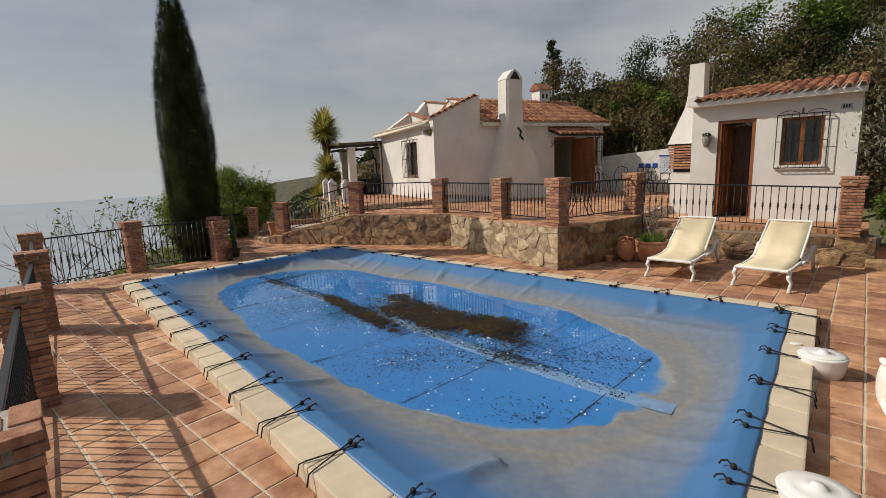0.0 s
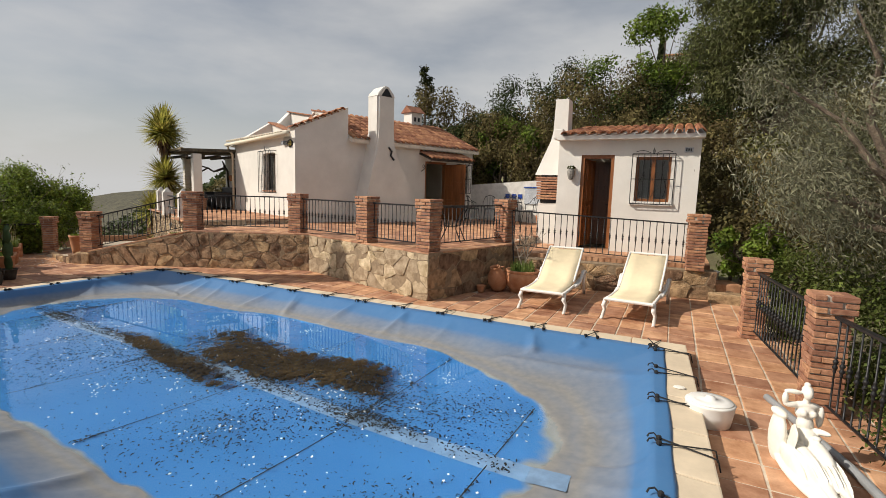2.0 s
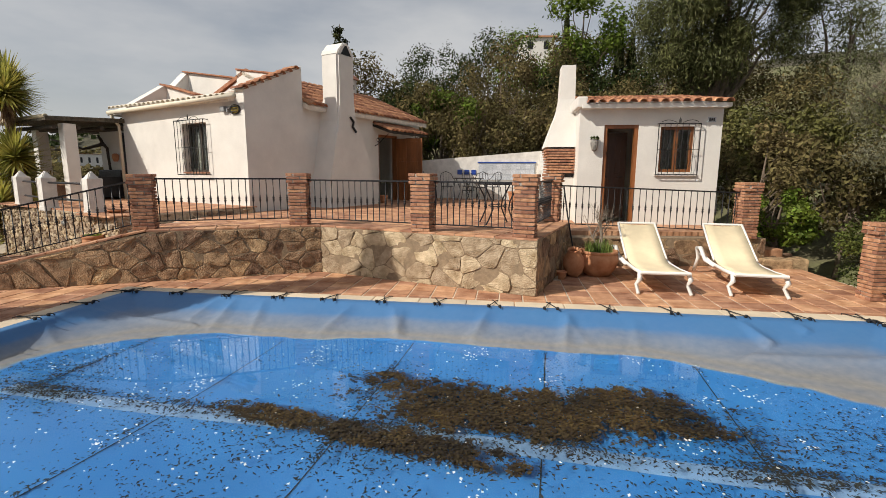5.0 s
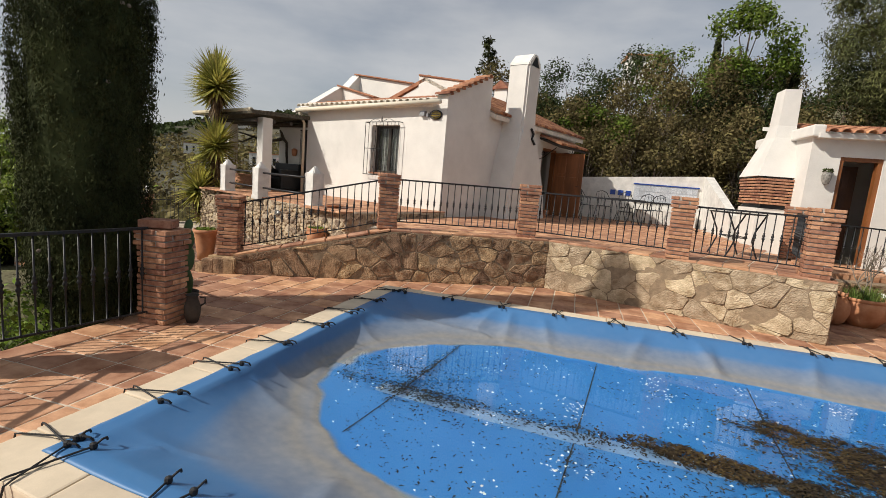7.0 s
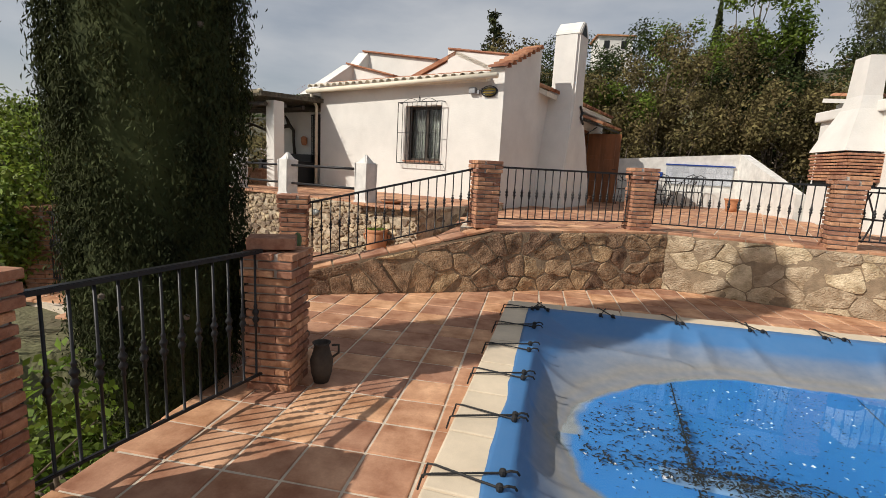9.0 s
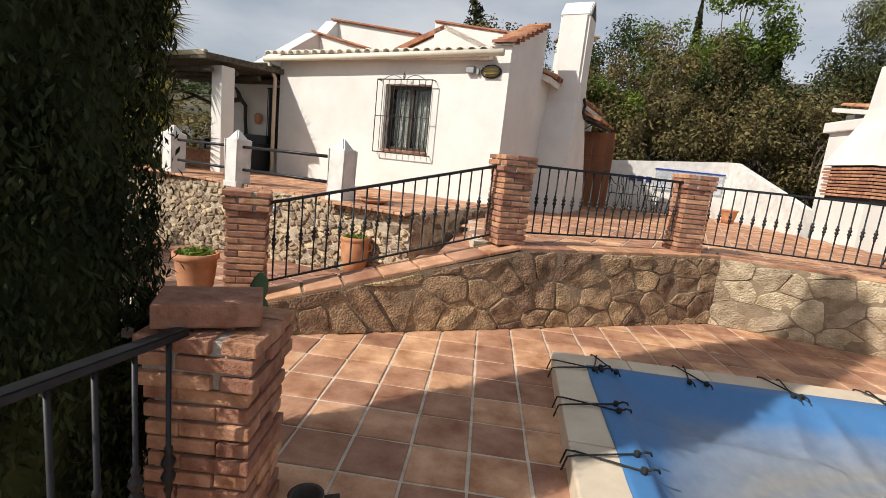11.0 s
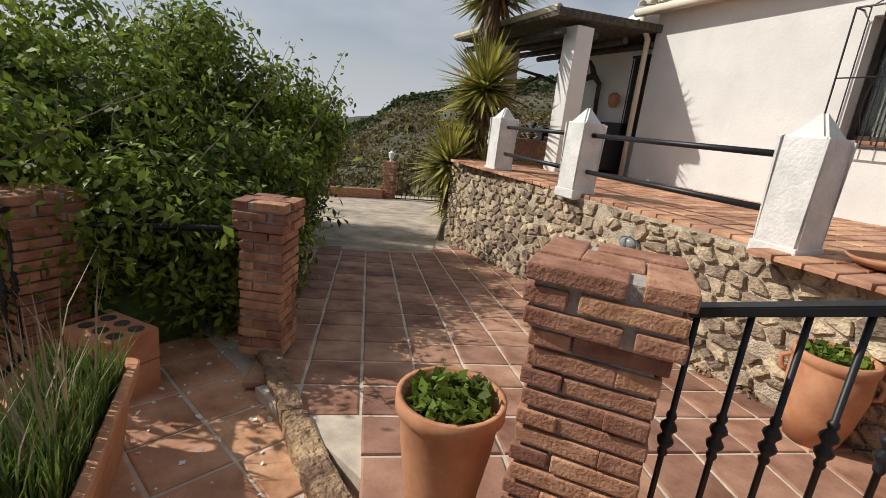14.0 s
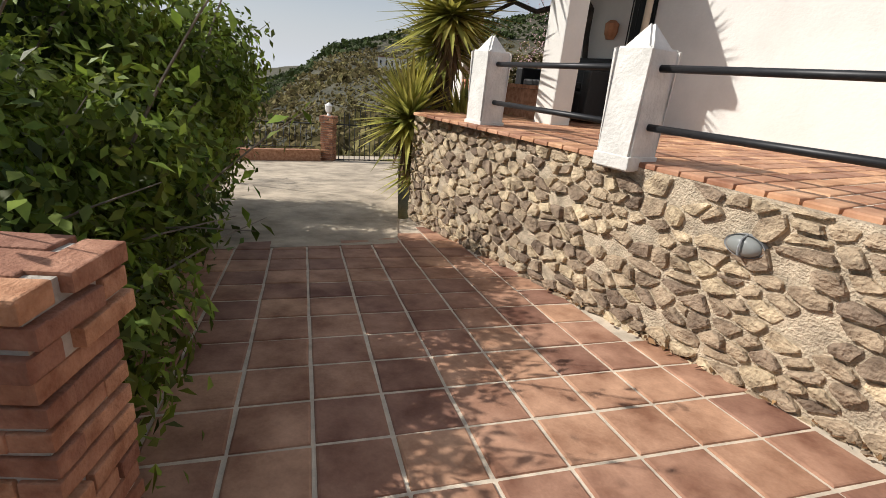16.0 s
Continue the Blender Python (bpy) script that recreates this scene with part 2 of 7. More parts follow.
def lathe(bm, profile, seg=20, m=None, closed=False):
    """A turned shape from (radius, height) pairs, from the bottom up."""
    rings = []
    for r, z in profile:
        if r < 1e-4:
            rings.append([bm.verts.new((0, 0, z))])
        else:
            rings.append([bm.verts.new((r * math.cos(2 * math.pi * i / seg), r * math.sin(2 * math.pi * i / seg), z)) for i in range(seg)])
    for a, b in zip(rings, rings[1:]):
        for i in range(seg):
            j = (i + 1) % seg
            q = [a[i % len(a)], a[j % len(a)], b[j % len(b)], b[i % len(b)]]
            q = list(dict.fromkeys(q))
            if len(q) > 2:
                bm.faces.new(q)
    for ring in (rings[0], rings[-1]):
        if len(ring) > 1 and not closed:
            bm.faces.new(ring)
    if m is not None:
        bmesh.ops.transform(bm, matrix=m, verts=[v for ring in rings for v in ring])
    return bm


def tube(bm, pts, r, seg=8):
    """A bent rod through points; r may be a list of radii."""
    pts = [Vector(p) for p in pts]
    rr = r if isinstance(r, (list, tuple)) else [r] * len(pts)
    rings, side = [], None
    for i, p in enumerate(pts):
        d = (pts[min(i + 1, len(pts) - 1)] - pts[max(i - 1, 0)]).normalized()
        if side is None:
            side = d.orthogonal().normalized()
        side = (side - d * side.dot(d)).normalized()
        up = d.cross(side)
        rings.append([bm.verts.new(p + (side * math.cos(2 * math.pi * k / seg) + up * math.sin(2 * math.pi * k / seg)) * rr[i]) for k in range(seg)])
    for a, b in zip(rings, rings[1:]):
        for k in range(seg):
            bm.faces.new((a[k], a[(k + 1) % seg], b[(k + 1) % seg], b[k]))
    bm.faces.new(rings[0])
    bm.faces.new(rings[-1])
    return bm


def nz(x, y=0.0, z=0.0):
    return noise.noise(Vector((x, y, z)))


def inside(poly, x, y):
    c = False
    for (x0, y0), (x1, y1) in zip(poly, poly[1:] + poly[:1]):
        if (y0 > y) != (y1 > y) and x < (x1 - x0) * (y - y0) / (y1 - y0) + x0:
            c = not c
    return c


# a flat frame for the house: a along its front wall, b towards its back
HC = Vector((-0.55, 3.72, 0))
HU, HV = Vector((-0.923, 0.384, 0)), Vector((0.384, 0.923, 0))
HM = Matrix(((HU.x, HV.x, 0, HC.x), (HU.y, HV.y, 0, HC.y), (0, 0, 1, 0), (0, 0, 0, 1)))


def hp(a, b, z=0.0):
    return HM @ Vector((a, b, z))


# lane: s along it, w across it (to its left)
LD = Vector((-0.79, 0.613, 0))
LANE0 = Vector((-3.3, -0.35, 0))


def lane_z(x, y):
    s = (Vector((x, y, 0)) - LANE0).dot(LD)
    return 0.10 - 0.085 * min(12.5, max(s, 0.0))


TERRACE_Z, CASITA_Z, PORCH_Z = 0.78, 0.60, 0.92
POOL = (-0.2, 9.42, -5.25, 0.05)
# the pool is not quite square: its corners, north-west, north-east, south-east, south-west
QUAD = ((-0.03, -0.50), (9.33, -0.50), (9.60, -6.38), (-0.32, -5.08))


def skew(x, y):
    """A place in the square plan POOL carried to the pool's true outline."""
    u, v = (x - POOL[0]) / (POOL[1] - POOL[0]), (POOL[3] - y) / (POOL[3] - POOL[2])
    (ax, ay), (bx_, by_), (cx, cy), (dx, dy) = QUAD
    return ((1 - v) * ((1 - u) * ax + u * bx_) + v * ((1 - u) * dx + u * cx), (1 - v) * ((1 - u) * ay + u * by_) + v * ((1 - u) * dy + u * cy))


def skewed(ob):
    """Carries a mesh drawn in the square plan to the pool's true outline."""
    for v in ob.data.vertices:
        v.co.x, v.co.y = skew(v.co.x, v.co.y)
    ob.data.update()
    return ob

# ---- ground ----
SLOPES = ((0, 0.24), (30, 0.36), (60, 0.42), (95, 0.34), (116, 0.02), (135, -0.10), (160, -0.34), (180, -0.40), (225, -0.42), (270, -0.42), (305, -0.30), (335, 0.05), (360, 0.24))
RISES = ((0, 25), (60, 70), (95, 60), (118, 60), (130, 40), (140, 18), (148, -60), (158, -205), (180, -215), (270, -215), (330, -60), (360, 25))


def along(table, v):
    for (a, x), (b, y) in zip(table, table[1:]):
        if a <= v <= b:
            return x + (y - x) * (v - a) / (b - a)
    return table[-1][1]


def ground_z(x, y):
    ang = math.degrees(math.atan2(y - 2, x - 4)) % 360
    ex, ey = max(-1.9 - x, 0, x - 11.0), max(-6.9 - y, 0, y - 10.9)
    d = math.hypot(ex, ey)
    sl = along(SLOPES, ang)
    z = -0.55 + sl * min(d, 22) + sl * 0.25 * max(0, min(d, 90) - 22)
    t = max(0.0, min(1.0, (d - 60) / 500))
    z += along(RISES, ang) * t * t * (3 - 2 * t)
    if d > 2:
        z += (nz(x * 0.09, y * 0.09) * 0.5 + nz(x * 0.4, y * 0.4, 3) * 0.18) * min(1, (d - 2) / 4)
    if d > 80:
        z += nz(x * 0.006, y * 0.006, 7) * 16 * min(1, (d - 80) / 200) + nz(x * 0.02, y * 0.02, 9) * 5 * min(1, (d - 80) / 200)
    z = max(z, -190)
    p = Vector((x, y, 0)) - LANE0
    s, w = p.dot(LD), p.dot(Vector((-LD.y, LD.x, 0)))
    if -1.5 < s < 16 and d > 0 and -6 < w < 5:
        k = min(1, max(0, min((w + 6) / 1.5, (5 - w) / 1.5, (16 - s) / 2)))
        z = z * (1 - k) + (lane_z(x, y) - 0.16) * k
    return z


def build_ground():
    radii = [0.5 * i for i in range(1, 56)]
    while radii[-1] < 4400:
        radii.append(radii[-1] * 1.10)
    n = 220
    verts, faces = [(4, 2, -0.6)], []
    for r in radii:
        for i in range(n):
            a = 2 * math.pi * i / n
            x, y = 4 + r * math.cos(a), 2 + r * math.sin(a)
            verts.append((x, y, ground_z(x, y)))
    for i in range(n):
        faces.append((0, 1 + i, 1 + (i + 1) % n))
    for k in range(len(radii) - 1):
        for i in range(n):
            j = (i + 1) % n
            faces.append((1 + k * n + i, 1 + (k + 1) * n + i, 1 + (k + 1) * n + j, 1 + k * n + j))
    g = raw("ground", verts, faces, EARTH, smooth=True)
    g.data.materials.append(HILL)
    far = np.array([(verts[f[-1]][0] - 4) ** 2 + (verts[f[-1]][1] - 2) ** 2 > 45 ** 2 for f in faces])
    g.data.polygons.foreach_set("material_index", far.astype(np.int32))
    tagged(g, "dry earth and scrub slope falling to the sea", "ground", kind="structure")


build_ground()
# no haze in the air: the sea's base colour is paled for it
SEA = mat("haze_painted_sea", (0.30, 0.34, 0.385), 0.9, 0.05, 0.002, 0.01, 0.05)
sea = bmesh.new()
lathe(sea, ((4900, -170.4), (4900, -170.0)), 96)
tagged(part("water", sea, SEA), "sea far below the hillside, haze painted into its pale colour", "sea", kind="structure")

# ---- pool deck ----
FENCE = [(11.2, -8.05), (7.2, -7.42), (4.2, -6.95), (1.5, -6.47), (-1.45, -6.07)]
DECK = [(-1.95, -6.45), (11.4, -8.45), (11.2, -3.0), (10.55, 1.0), (10.2, 3.3), (6.2, 3.4), (5.7, 0.5), (1.9, 1.6), (-2.3, -0.5), (-5.3, -0.45), (-5.4, -1.6), (-2.2, -2.65), (-1.95, -2.75)]
x0, x1, y0, y1 = POOL
deck = bmesh.new()
NW, NE, SE, SW = QUAD
prism(deck, [(-1.85, -6.4), (11.4, -8.45), (11.3, -6.2), SE, SW, (-1.85, -5.0)], -0.5, -0.007)
prism(deck, [(-1.85, -5.0), SW, NW, (-2.3, -0.5), (-5.3, -0.45), (-5.4, -1.6), (-2.2, -2.6), (-1.85, -2.75)], -0.5, -0.007)
prism(deck, [NW, NE, SE, (11.3, -6.2), (11.2, -3.0), (10.55, 1.0), (10.2, 3.3), (6.2, 3.4), (5.7, 0.5), (1.9, 1.6), (-2.3, -0.5)], -0.5, -0.007)
deck_ob = tagged(part("floor", deck, GROUT), "worn terracotta tile pool deck with sandy grout", "floor", kind="structure")
basin = bmesh.new()
bx(basin, x0 + 0.3, x1 - 0.3, y0 + 0.3, y1 - 0.3, -0.56, -0.5)
tagged(skewed(part("pool_floor", basin, MORTAR)), "pool basin hidden under the cover", "pool", kind="structure")

# ---- pool coping ----
def build_coping():
    root = thing("pool_coping", pose(0, 0, 0), "pale sandy stone coping slabs round the pool", "pool edge", kind="structure")
    w, h = 0.36, 0.125

    def slab(ax0, ax1, ay0, ay1):
        b = bmesh.new()
        bx(b, ax0, ax1, ay0, ay1, -0.1, h, bevel=0.014)
        ob = skewed(part("slab", b, COPING, root))
        o = Vector((*skew((ax0 + ax1) / 2, (ay0 + ay1) / 2), 0))
        ob.data.transform(Matrix.Translation(-o))
        ob.location = o

    for ya, yb in ((y0, y0 + w), (y1 - w, y1)):
        n = 16
        for i in range(n):
            a, b = x0 + (x1 - x0) * i / n, x0 + (x1 - x0) * (i + 1) / n
            slab(a + 0.003, b - 0.003, ya, yb)
    for xa, xb in ((x0, x0 + w), (x1 - w, x1)):
        n = 8
        for i in range(n):
            a, b = y0 + w + (y1 - y0 - 2 * w) * i / n, y0 + w + (y1 - y0 - 2 * w) * (i + 1) / n
            slab(xa, xb, a + 0.003, b - 0.003)


build_coping()

# ---- pool cover ----
WATER_Z = -0.10
PC = ((x0 + x1) / 2 - 0.12, (y0 + y1) / 2 + 0.12)


def shore(x, y):
    """Below 1 inside the puddle on the cover, above 1 outside."""
    u, v = (x - PC[0]) / (4.12 if x < PC[0] else 3.86), (y - PC[1]) / (1.58 if y > PC[1] else 1.82)
    wob = 0.03 * nz(x * 0.9, y * 0.9) + 0.035 * math.sin(x * 2.6 + 0.5) * (1 if y > PC[1] else 0.4) + 0.02 * nz(x * 4, y * 4, 5)
    return (abs(u) ** 2.6 + abs(v) ** 2.6) ** (1 / 2.6) + wob


def cover_frac(x, y):
    """0 at the puddle's shore, 1 at the rim of the cover."""
    e = max(0.0, min(x - (x0 + 0.375), (x1 - 0.375) - x, y - (y0 + 0.375), (y1 - 0.375) - y))
    out = max(0.0, shore(x, y) - 1) * 1.7
    return out / (out + e + 1e-6)


FOLDS = [(q + 0.35 * math.sin(q * 7.1), 0.25 * math.sin(q * 3.7), 0.6 + 0.4 * math.sin(q * 5.3)) for q in [0.5 + 0.62 * k for k in range(14)]]


def cover_z(x, y):
    s = shore(x, y)
    if s < 1.0:
        return WATER_Z - 0.004 - 0.09 * min(1, (1 - s) * 2)
    f = cover_frac(x, y)
    z = WATER_Z + 0.004 + (0.137 - WATER_Z - 0.004) * (0.35 * f + 0.65 * f ** 1.7)
    if f > 0.999:
        return 0.137
    k = f * (1 - f) * 4
    side = abs(y - PC[1]) / 2.4
    if side > abs(x - PC[0]) / 4.6:
        for fx, lean, amp in FOLDS:
            d = abs(x - fx - lean * (1 - f))
            if d < 0.13:
                z += 0.05 * amp * k * (1 - d / 0.13) ** 1.6
    else:
        for fx, lean, amp in FOLDS[:7]:
            d = abs(y + 5.0 - fx * 1.05 - lean * (1 - f))
            if d < 0.12:
                z += 0.03 * amp * k * (1 - d / 0.12) ** 1.6
    return z + 0.012 * nz(x * 1.7, y * 1.7, 4) * k


def cover_material():
    m = bpy.data.materials.new("blue_pool_cover")
    m.use_nodes = True
    n, l = m.node_tree.nodes, m.node_tree.links
    b = n["Principled BSDF"]
    at = n.new("ShaderNodeAttribute")
    at.attribute_name = "shore"
    geo = n.new("ShaderNodeNewGeometry")
    n1 = n.new("ShaderNodeTexNoise")
    n1.inputs["Scale"].default_value, n1.inputs["Detail"].default_value = 1.6, 6
    n2 = n.new("ShaderNodeTexNoise")
    n2.inputs["Scale"].default_value, n2.inputs["Detail"].default_value = 14, 6
    for q in (n1, n2):
        l.new(geo.outputs["Position"], q.inputs["Vector"])
    # dried dust: a ring that the puddle left as it shrank
    mp = n.new("ShaderNodeMath")
    mp.operation = "MULTIPLY_ADD"
    mp.inputs[1].default_value = 0.10
    l.new(n1.outputs["Fac"], mp.inputs[0])
    l.new(at.outputs["Fac"], mp.inputs[2])
    rp = n.new("ShaderNodeValToRGB")
    els = rp.color_ramp.elements
    els[0].position, els[0].color = 0.0, (0, 0, 0, 1)
    els[1].position, els[1].color = 1.0, (0.12, 0.12, 0.12, 1)
    for pos, v in ((0.497, 0.0), (0.503, 0.95), (0.54, 0.80), (0.58, 0.92), (0.64, 0.72), (0.70, 0.62), (0.77, 0.50), (0.84, 0.16)):
        e = els.new(pos)
        e.color = (v, v, v, 1)
    half = n.new("ShaderNodeMath")
    half.operation = "MULTIPLY"
    half.inputs[1].default_value = 0.48
    l.new(mp.outputs[0], half.inputs[0])
    l.new(half.outputs[0], rp.inputs["Fac"])
    dust = n.new("ShaderNodeValToRGB")
    dust.color_ramp.elements[0].color, dust.color_ramp.elements[1].color = (0.175, 0.172, 0.162, 1), (0.31, 0.285, 0.24, 1)
    dust.color_ramp.elements[0].position, dust.color_ramp.elements[1].position = 0.15, 0.85
    l.new(n2.outputs["Fac"], dust.inputs["Fac"])
    blue = n.new("ShaderNodeValToRGB")
    blue.color_ramp.elements[0].color, blue.color_ramp.elements[1].color = (0.016, 0.130, 0.345, 1), (0.034, 0.180, 0.41, 1)
    l.new(n1.outputs["Fac"], blue.inputs["Fac"])
    mx = n.new("ShaderNodeMix")
    mx.data_type = "RGBA"
    l.new(rp.outputs["Color"], mx.inputs["Factor"])
    l.new(blue.outputs["Color"], mx.inputs["A"])
    l.new(dust.outputs["Color"], mx.inputs["B"])
    l.new(mx.outputs["Result"], b.inputs["Base Color"])
    b.inputs["Roughness"].default_value = 0.5
    bp = n.new("ShaderNodeBump")
    bp.inputs["Strength"].default_value, bp.inputs["Distance"].default_value = 0.15, 0.01
    l.new(n2.outputs["Fac"], bp.inputs["Height"])
    l.new(bp.outputs["Normal"], b.inputs["Normal"])
    return m


COVER = cover_material()


def build_cover():
    nx, ny = 330, 190
    xa, xb, ya, yb = x0 + 0.24, x1 - 0.24, y0 + 0.24, y1 - 0.24
    verts, faces, vals = [], [], []
    for j in range(ny + 1):
        for i in range(nx + 1):
            x, y = xa + (xb - xa) * i / nx, ya + (yb - ya) * j / ny
            edge = i in (0, nx) or j in (0, ny)
            if edge:
                k = 0.035 * abs(nz(x * 1.7, y * 1.7, 8))
                x += k if i == 0 else -k if i == nx else 0
                y += k if j == 0 else -k if j == ny else 0
            verts.append((x, y, 0.131 if edge else cover_z(x, y)))
            vals.append(shore(x, y) if shore(x, y) < 1 else 1 + cover_frac(x, y))
    for j in range(ny):
        for i in range(nx):
            a = j * (nx + 1) + i
            faces.append((a, a + 1, a + nx + 2, a + nx + 1))
    ob = skewed(raw("pool_cover", verts, faces, COVER, smooth=True))
    at = ob.data.attributes.new("shore", "FLOAT", "POINT")
    at.data.foreach_set("value", vals)
    th = ob.modifiers.new("thick", "SOLIDIFY")
    th.thickness = 0.006
    return tagged(ob, "faded blue pool cover with dried dust rings, sagging", "pool cover")


cover = build_cover()


def puddle_material():
    m = bpy.data.materials.new("rain_water")
    m.use_nodes = True
    n, l = m.node_tree.nodes, m.node_tree.links
    b = n["Principled BSDF"]
    b.inputs["Base Color"].default_value = (0.75, 0.90, 1.0, 1)
    b.inputs["Roughness"].default_value, b.inputs["Transmission Weight"].default_value, b.inputs["IOR"].default_value = 0.0, 1.0, 1.33
    t = n.new("ShaderNodeTexNoise")
    t.inputs["Scale"].default_value = 3.0
    bp = n.new("ShaderNodeBump")
    bp.inputs["Strength"].default_value, bp.inputs["Distance"].default_value = 0.03, 0.01
    l.new(t.outputs["Fac"], bp.inputs["Height"])
    l.new(bp.outputs["Normal"], b.inputs["Normal"])
    return m


def build_puddle():
    verts, faces = [(PC[0], PC[1], WATER_Z)], []
    n = 200
    for i in range(n):
        a = 2 * math.pi * i / n
        lo, hi = 0.5, 6.0
        for _ in range(24):
            r = (lo + hi) / 2
            lo, hi = (r, hi) if shore(PC[0] + r * math.cos(a), PC[1] + r * math.sin(a)) < 1.005 else (lo, r)
        verts.append((PC[0] + lo * math.cos(a), PC[1] + lo * math.sin(a), WATER_Z))
    faces = [(0, 1 + i, 1 + (i + 1) % n) for i in range(n)]
    ob = skewed(raw("puddle", verts, faces, puddle_material()))
    ob.visible_shadow = False
    tagged(ob, "shallow clear rainwater lying on the pool cover", "puddle")


build_puddle()

# ---- brick pillars ----
BRICKS = []
for k in range(4):
    b = bmesh.new()
    bx(b, -0.12, 0.12, -0.0575, 0.0575, -0.021, 0.021, bevel=0.006)
    for v in b.verts:
        v.co += Vector((nz(v.co.x * 9, v.co.y * 9, k * 5.1), nz(v.co.x * 9, v.co.y * 9, k * 5.1 + 3), nz(v.co.x * 9, v.co.z * 9, k * 5.1 + 6))) * 0.007
    me = bpy.data.meshes.new("brick")
    b.to_mesh(me)
    b.free()
    me.materials.append(BRICK)
    BRICKS.append(me)


def brick_pillar(x, y, z, height, turn=0.0, label="rustic handmade brick pillar with a wider cap", group="brick pillars", cap=True, size=0.85):
    root = thing("brick_pillar", pose(x, y, z, 0, 0, turn), label, "pillar", group)
    core = bmesh.new()
    bx(core, -0.154 * size, 0.154 * size, -0.154 * size, 0.154 * size, 0.0, height - 0.03)
    if cap:
        k = 0.166 * size + 0.012
        bx(core, -k, k, -k, k, height - 0.165, height - 0.017)
    part("mortar_core", core, MORTAR, root)
    pitch = 0.052
    n = int((height - 0.005) / pitch)
    pitch = height / n
    rnd = random.Random(int(x * 100 + y * 1000))
    for c in range(n):
        wide = 0.022 if cap and c >= n - 3 else 0.0
        o, f = 0.0575 * size + wide * 0.5, 0.12 * size + wide
        zc = (c + 0.5) * pitch - 0.002
        flip = 1 if c % 2 else -1
        spots = [(-o * flip, f, 0), (f, o * flip, 90), (o * flip, -f, 0), (-f, -o * flip, 90)]
        for bxx, byy, r in spots:
            ob = link("brick", rnd.choice(BRICKS), root)
            ob.location, ob.scale = (bxx + rnd.uniform(-0.006, 0.006), byy + rnd.uniform(-0.006, 0.006), zc), (size + wide * 2.2, size + wide * 2.2, 1)
            ob.rotation_euler = (0, 0, radians(r + rnd.uniform(-1.5, 1.5) + (180 if rnd.random() < 0.5 else 0)))
        if wide and c == n - 1:
            ob = link("brick", BRICKS[0], root)
            ob.location, ob.scale = (0, 0, zc + 0.001), (0.6, 1.0, 1)
    return root


P1, P2, P3, P4, P5, P6, P7 = (-2.58, -0.50), (-0.47, 0.48), (1.62, 1.48), (3.85, 0.93), (5.38, 0.52), (5.96, 2.80), (9.48, 3.12)
brick_pillar(*P1, 0.24, 0.90, 20)
brick_pillar(*P2, TERRACE_Z + 0.02, 0.85, 26)
brick_pillar(*P3, TERRACE_Z + 0.02, 0.87, 10)
brick_pillar(*P4, TERRACE_Z + 0.02, 0.88, -12)
brick_pillar(*P5, TERRACE_Z + 0.02, 0.88, -12)
brick_pillar(*P6, TERRACE_Z + 0.02, 0.88, -15)
brick_pillar(*P7, 0.52, 1.02, 5)
PA, PB, PD, CP, LC = (-4.50, -0.40), (-5.12, -1.32), (-3.42, -2.22), (-1.49, -2.78), (-1.86, -4.40)
brick_pillar(*PA, 0.06, 0.87, 40, size=0.66)
brick_pillar(*PB, 0.0, 0.9, 20)
brick_pillar(*PD, 0.0, 1.0, 20)
brick_pillar(*CP, 0.0, 0.94, 4, size=0.88, label="brick pillar beside the cypress with a loose brick on top")
brick_pillar(*LC, 0.0, 1.08, 4)
for q in FENCE:
    brick_pillar(*q, 0.0, 1.08, -6)
RFENCE = [(10.85, -4.7), (10.34, -1.55), (10.12, 0.80)]
for q in RFENCE:
    brick_pillar(*q, 0.0, 1.06, 4, size=0.72)
loose = bmesh.new()
bx(loose, -0.15, 0.15, -0.1, 0.1, 0, 0.075, pose(CP[0] - 0.02, CP[1] - 0.03, 0.945, 0, 0, 25), bevel=0.008)
tagged(part("coping_brick", loose, BRICK), "loose dark brick lying on a pillar top", "brick")

# ---- iron railings ----
def baluster_mesh(h):
    b = bmesh.new()
    r = 0.0075
    lathe(b, ((r, 0.0), (r, h * 0.40), (0.011, h * 0.405), (0.013, h * 0.42), (0.009, h * 0.435), (0.019, h * 0.455), (0.021, h * 0.47), (0.012, h * 0.49), (0.012, h * 0.50), (0.021, h * 0.52), (0.019, h * 0.535), (0.009, h * 0.555), (0.013, h * 0.57), (0.011, h * 0.585), (r, h * 0.59), (r, h)), 8)
    me = bpy.data.meshes.new("baluster")
    b.to_mesh(me)
    b.free()
    me.materials.append(IRON)
    me.shade_smooth()
    return me


BAL = {}


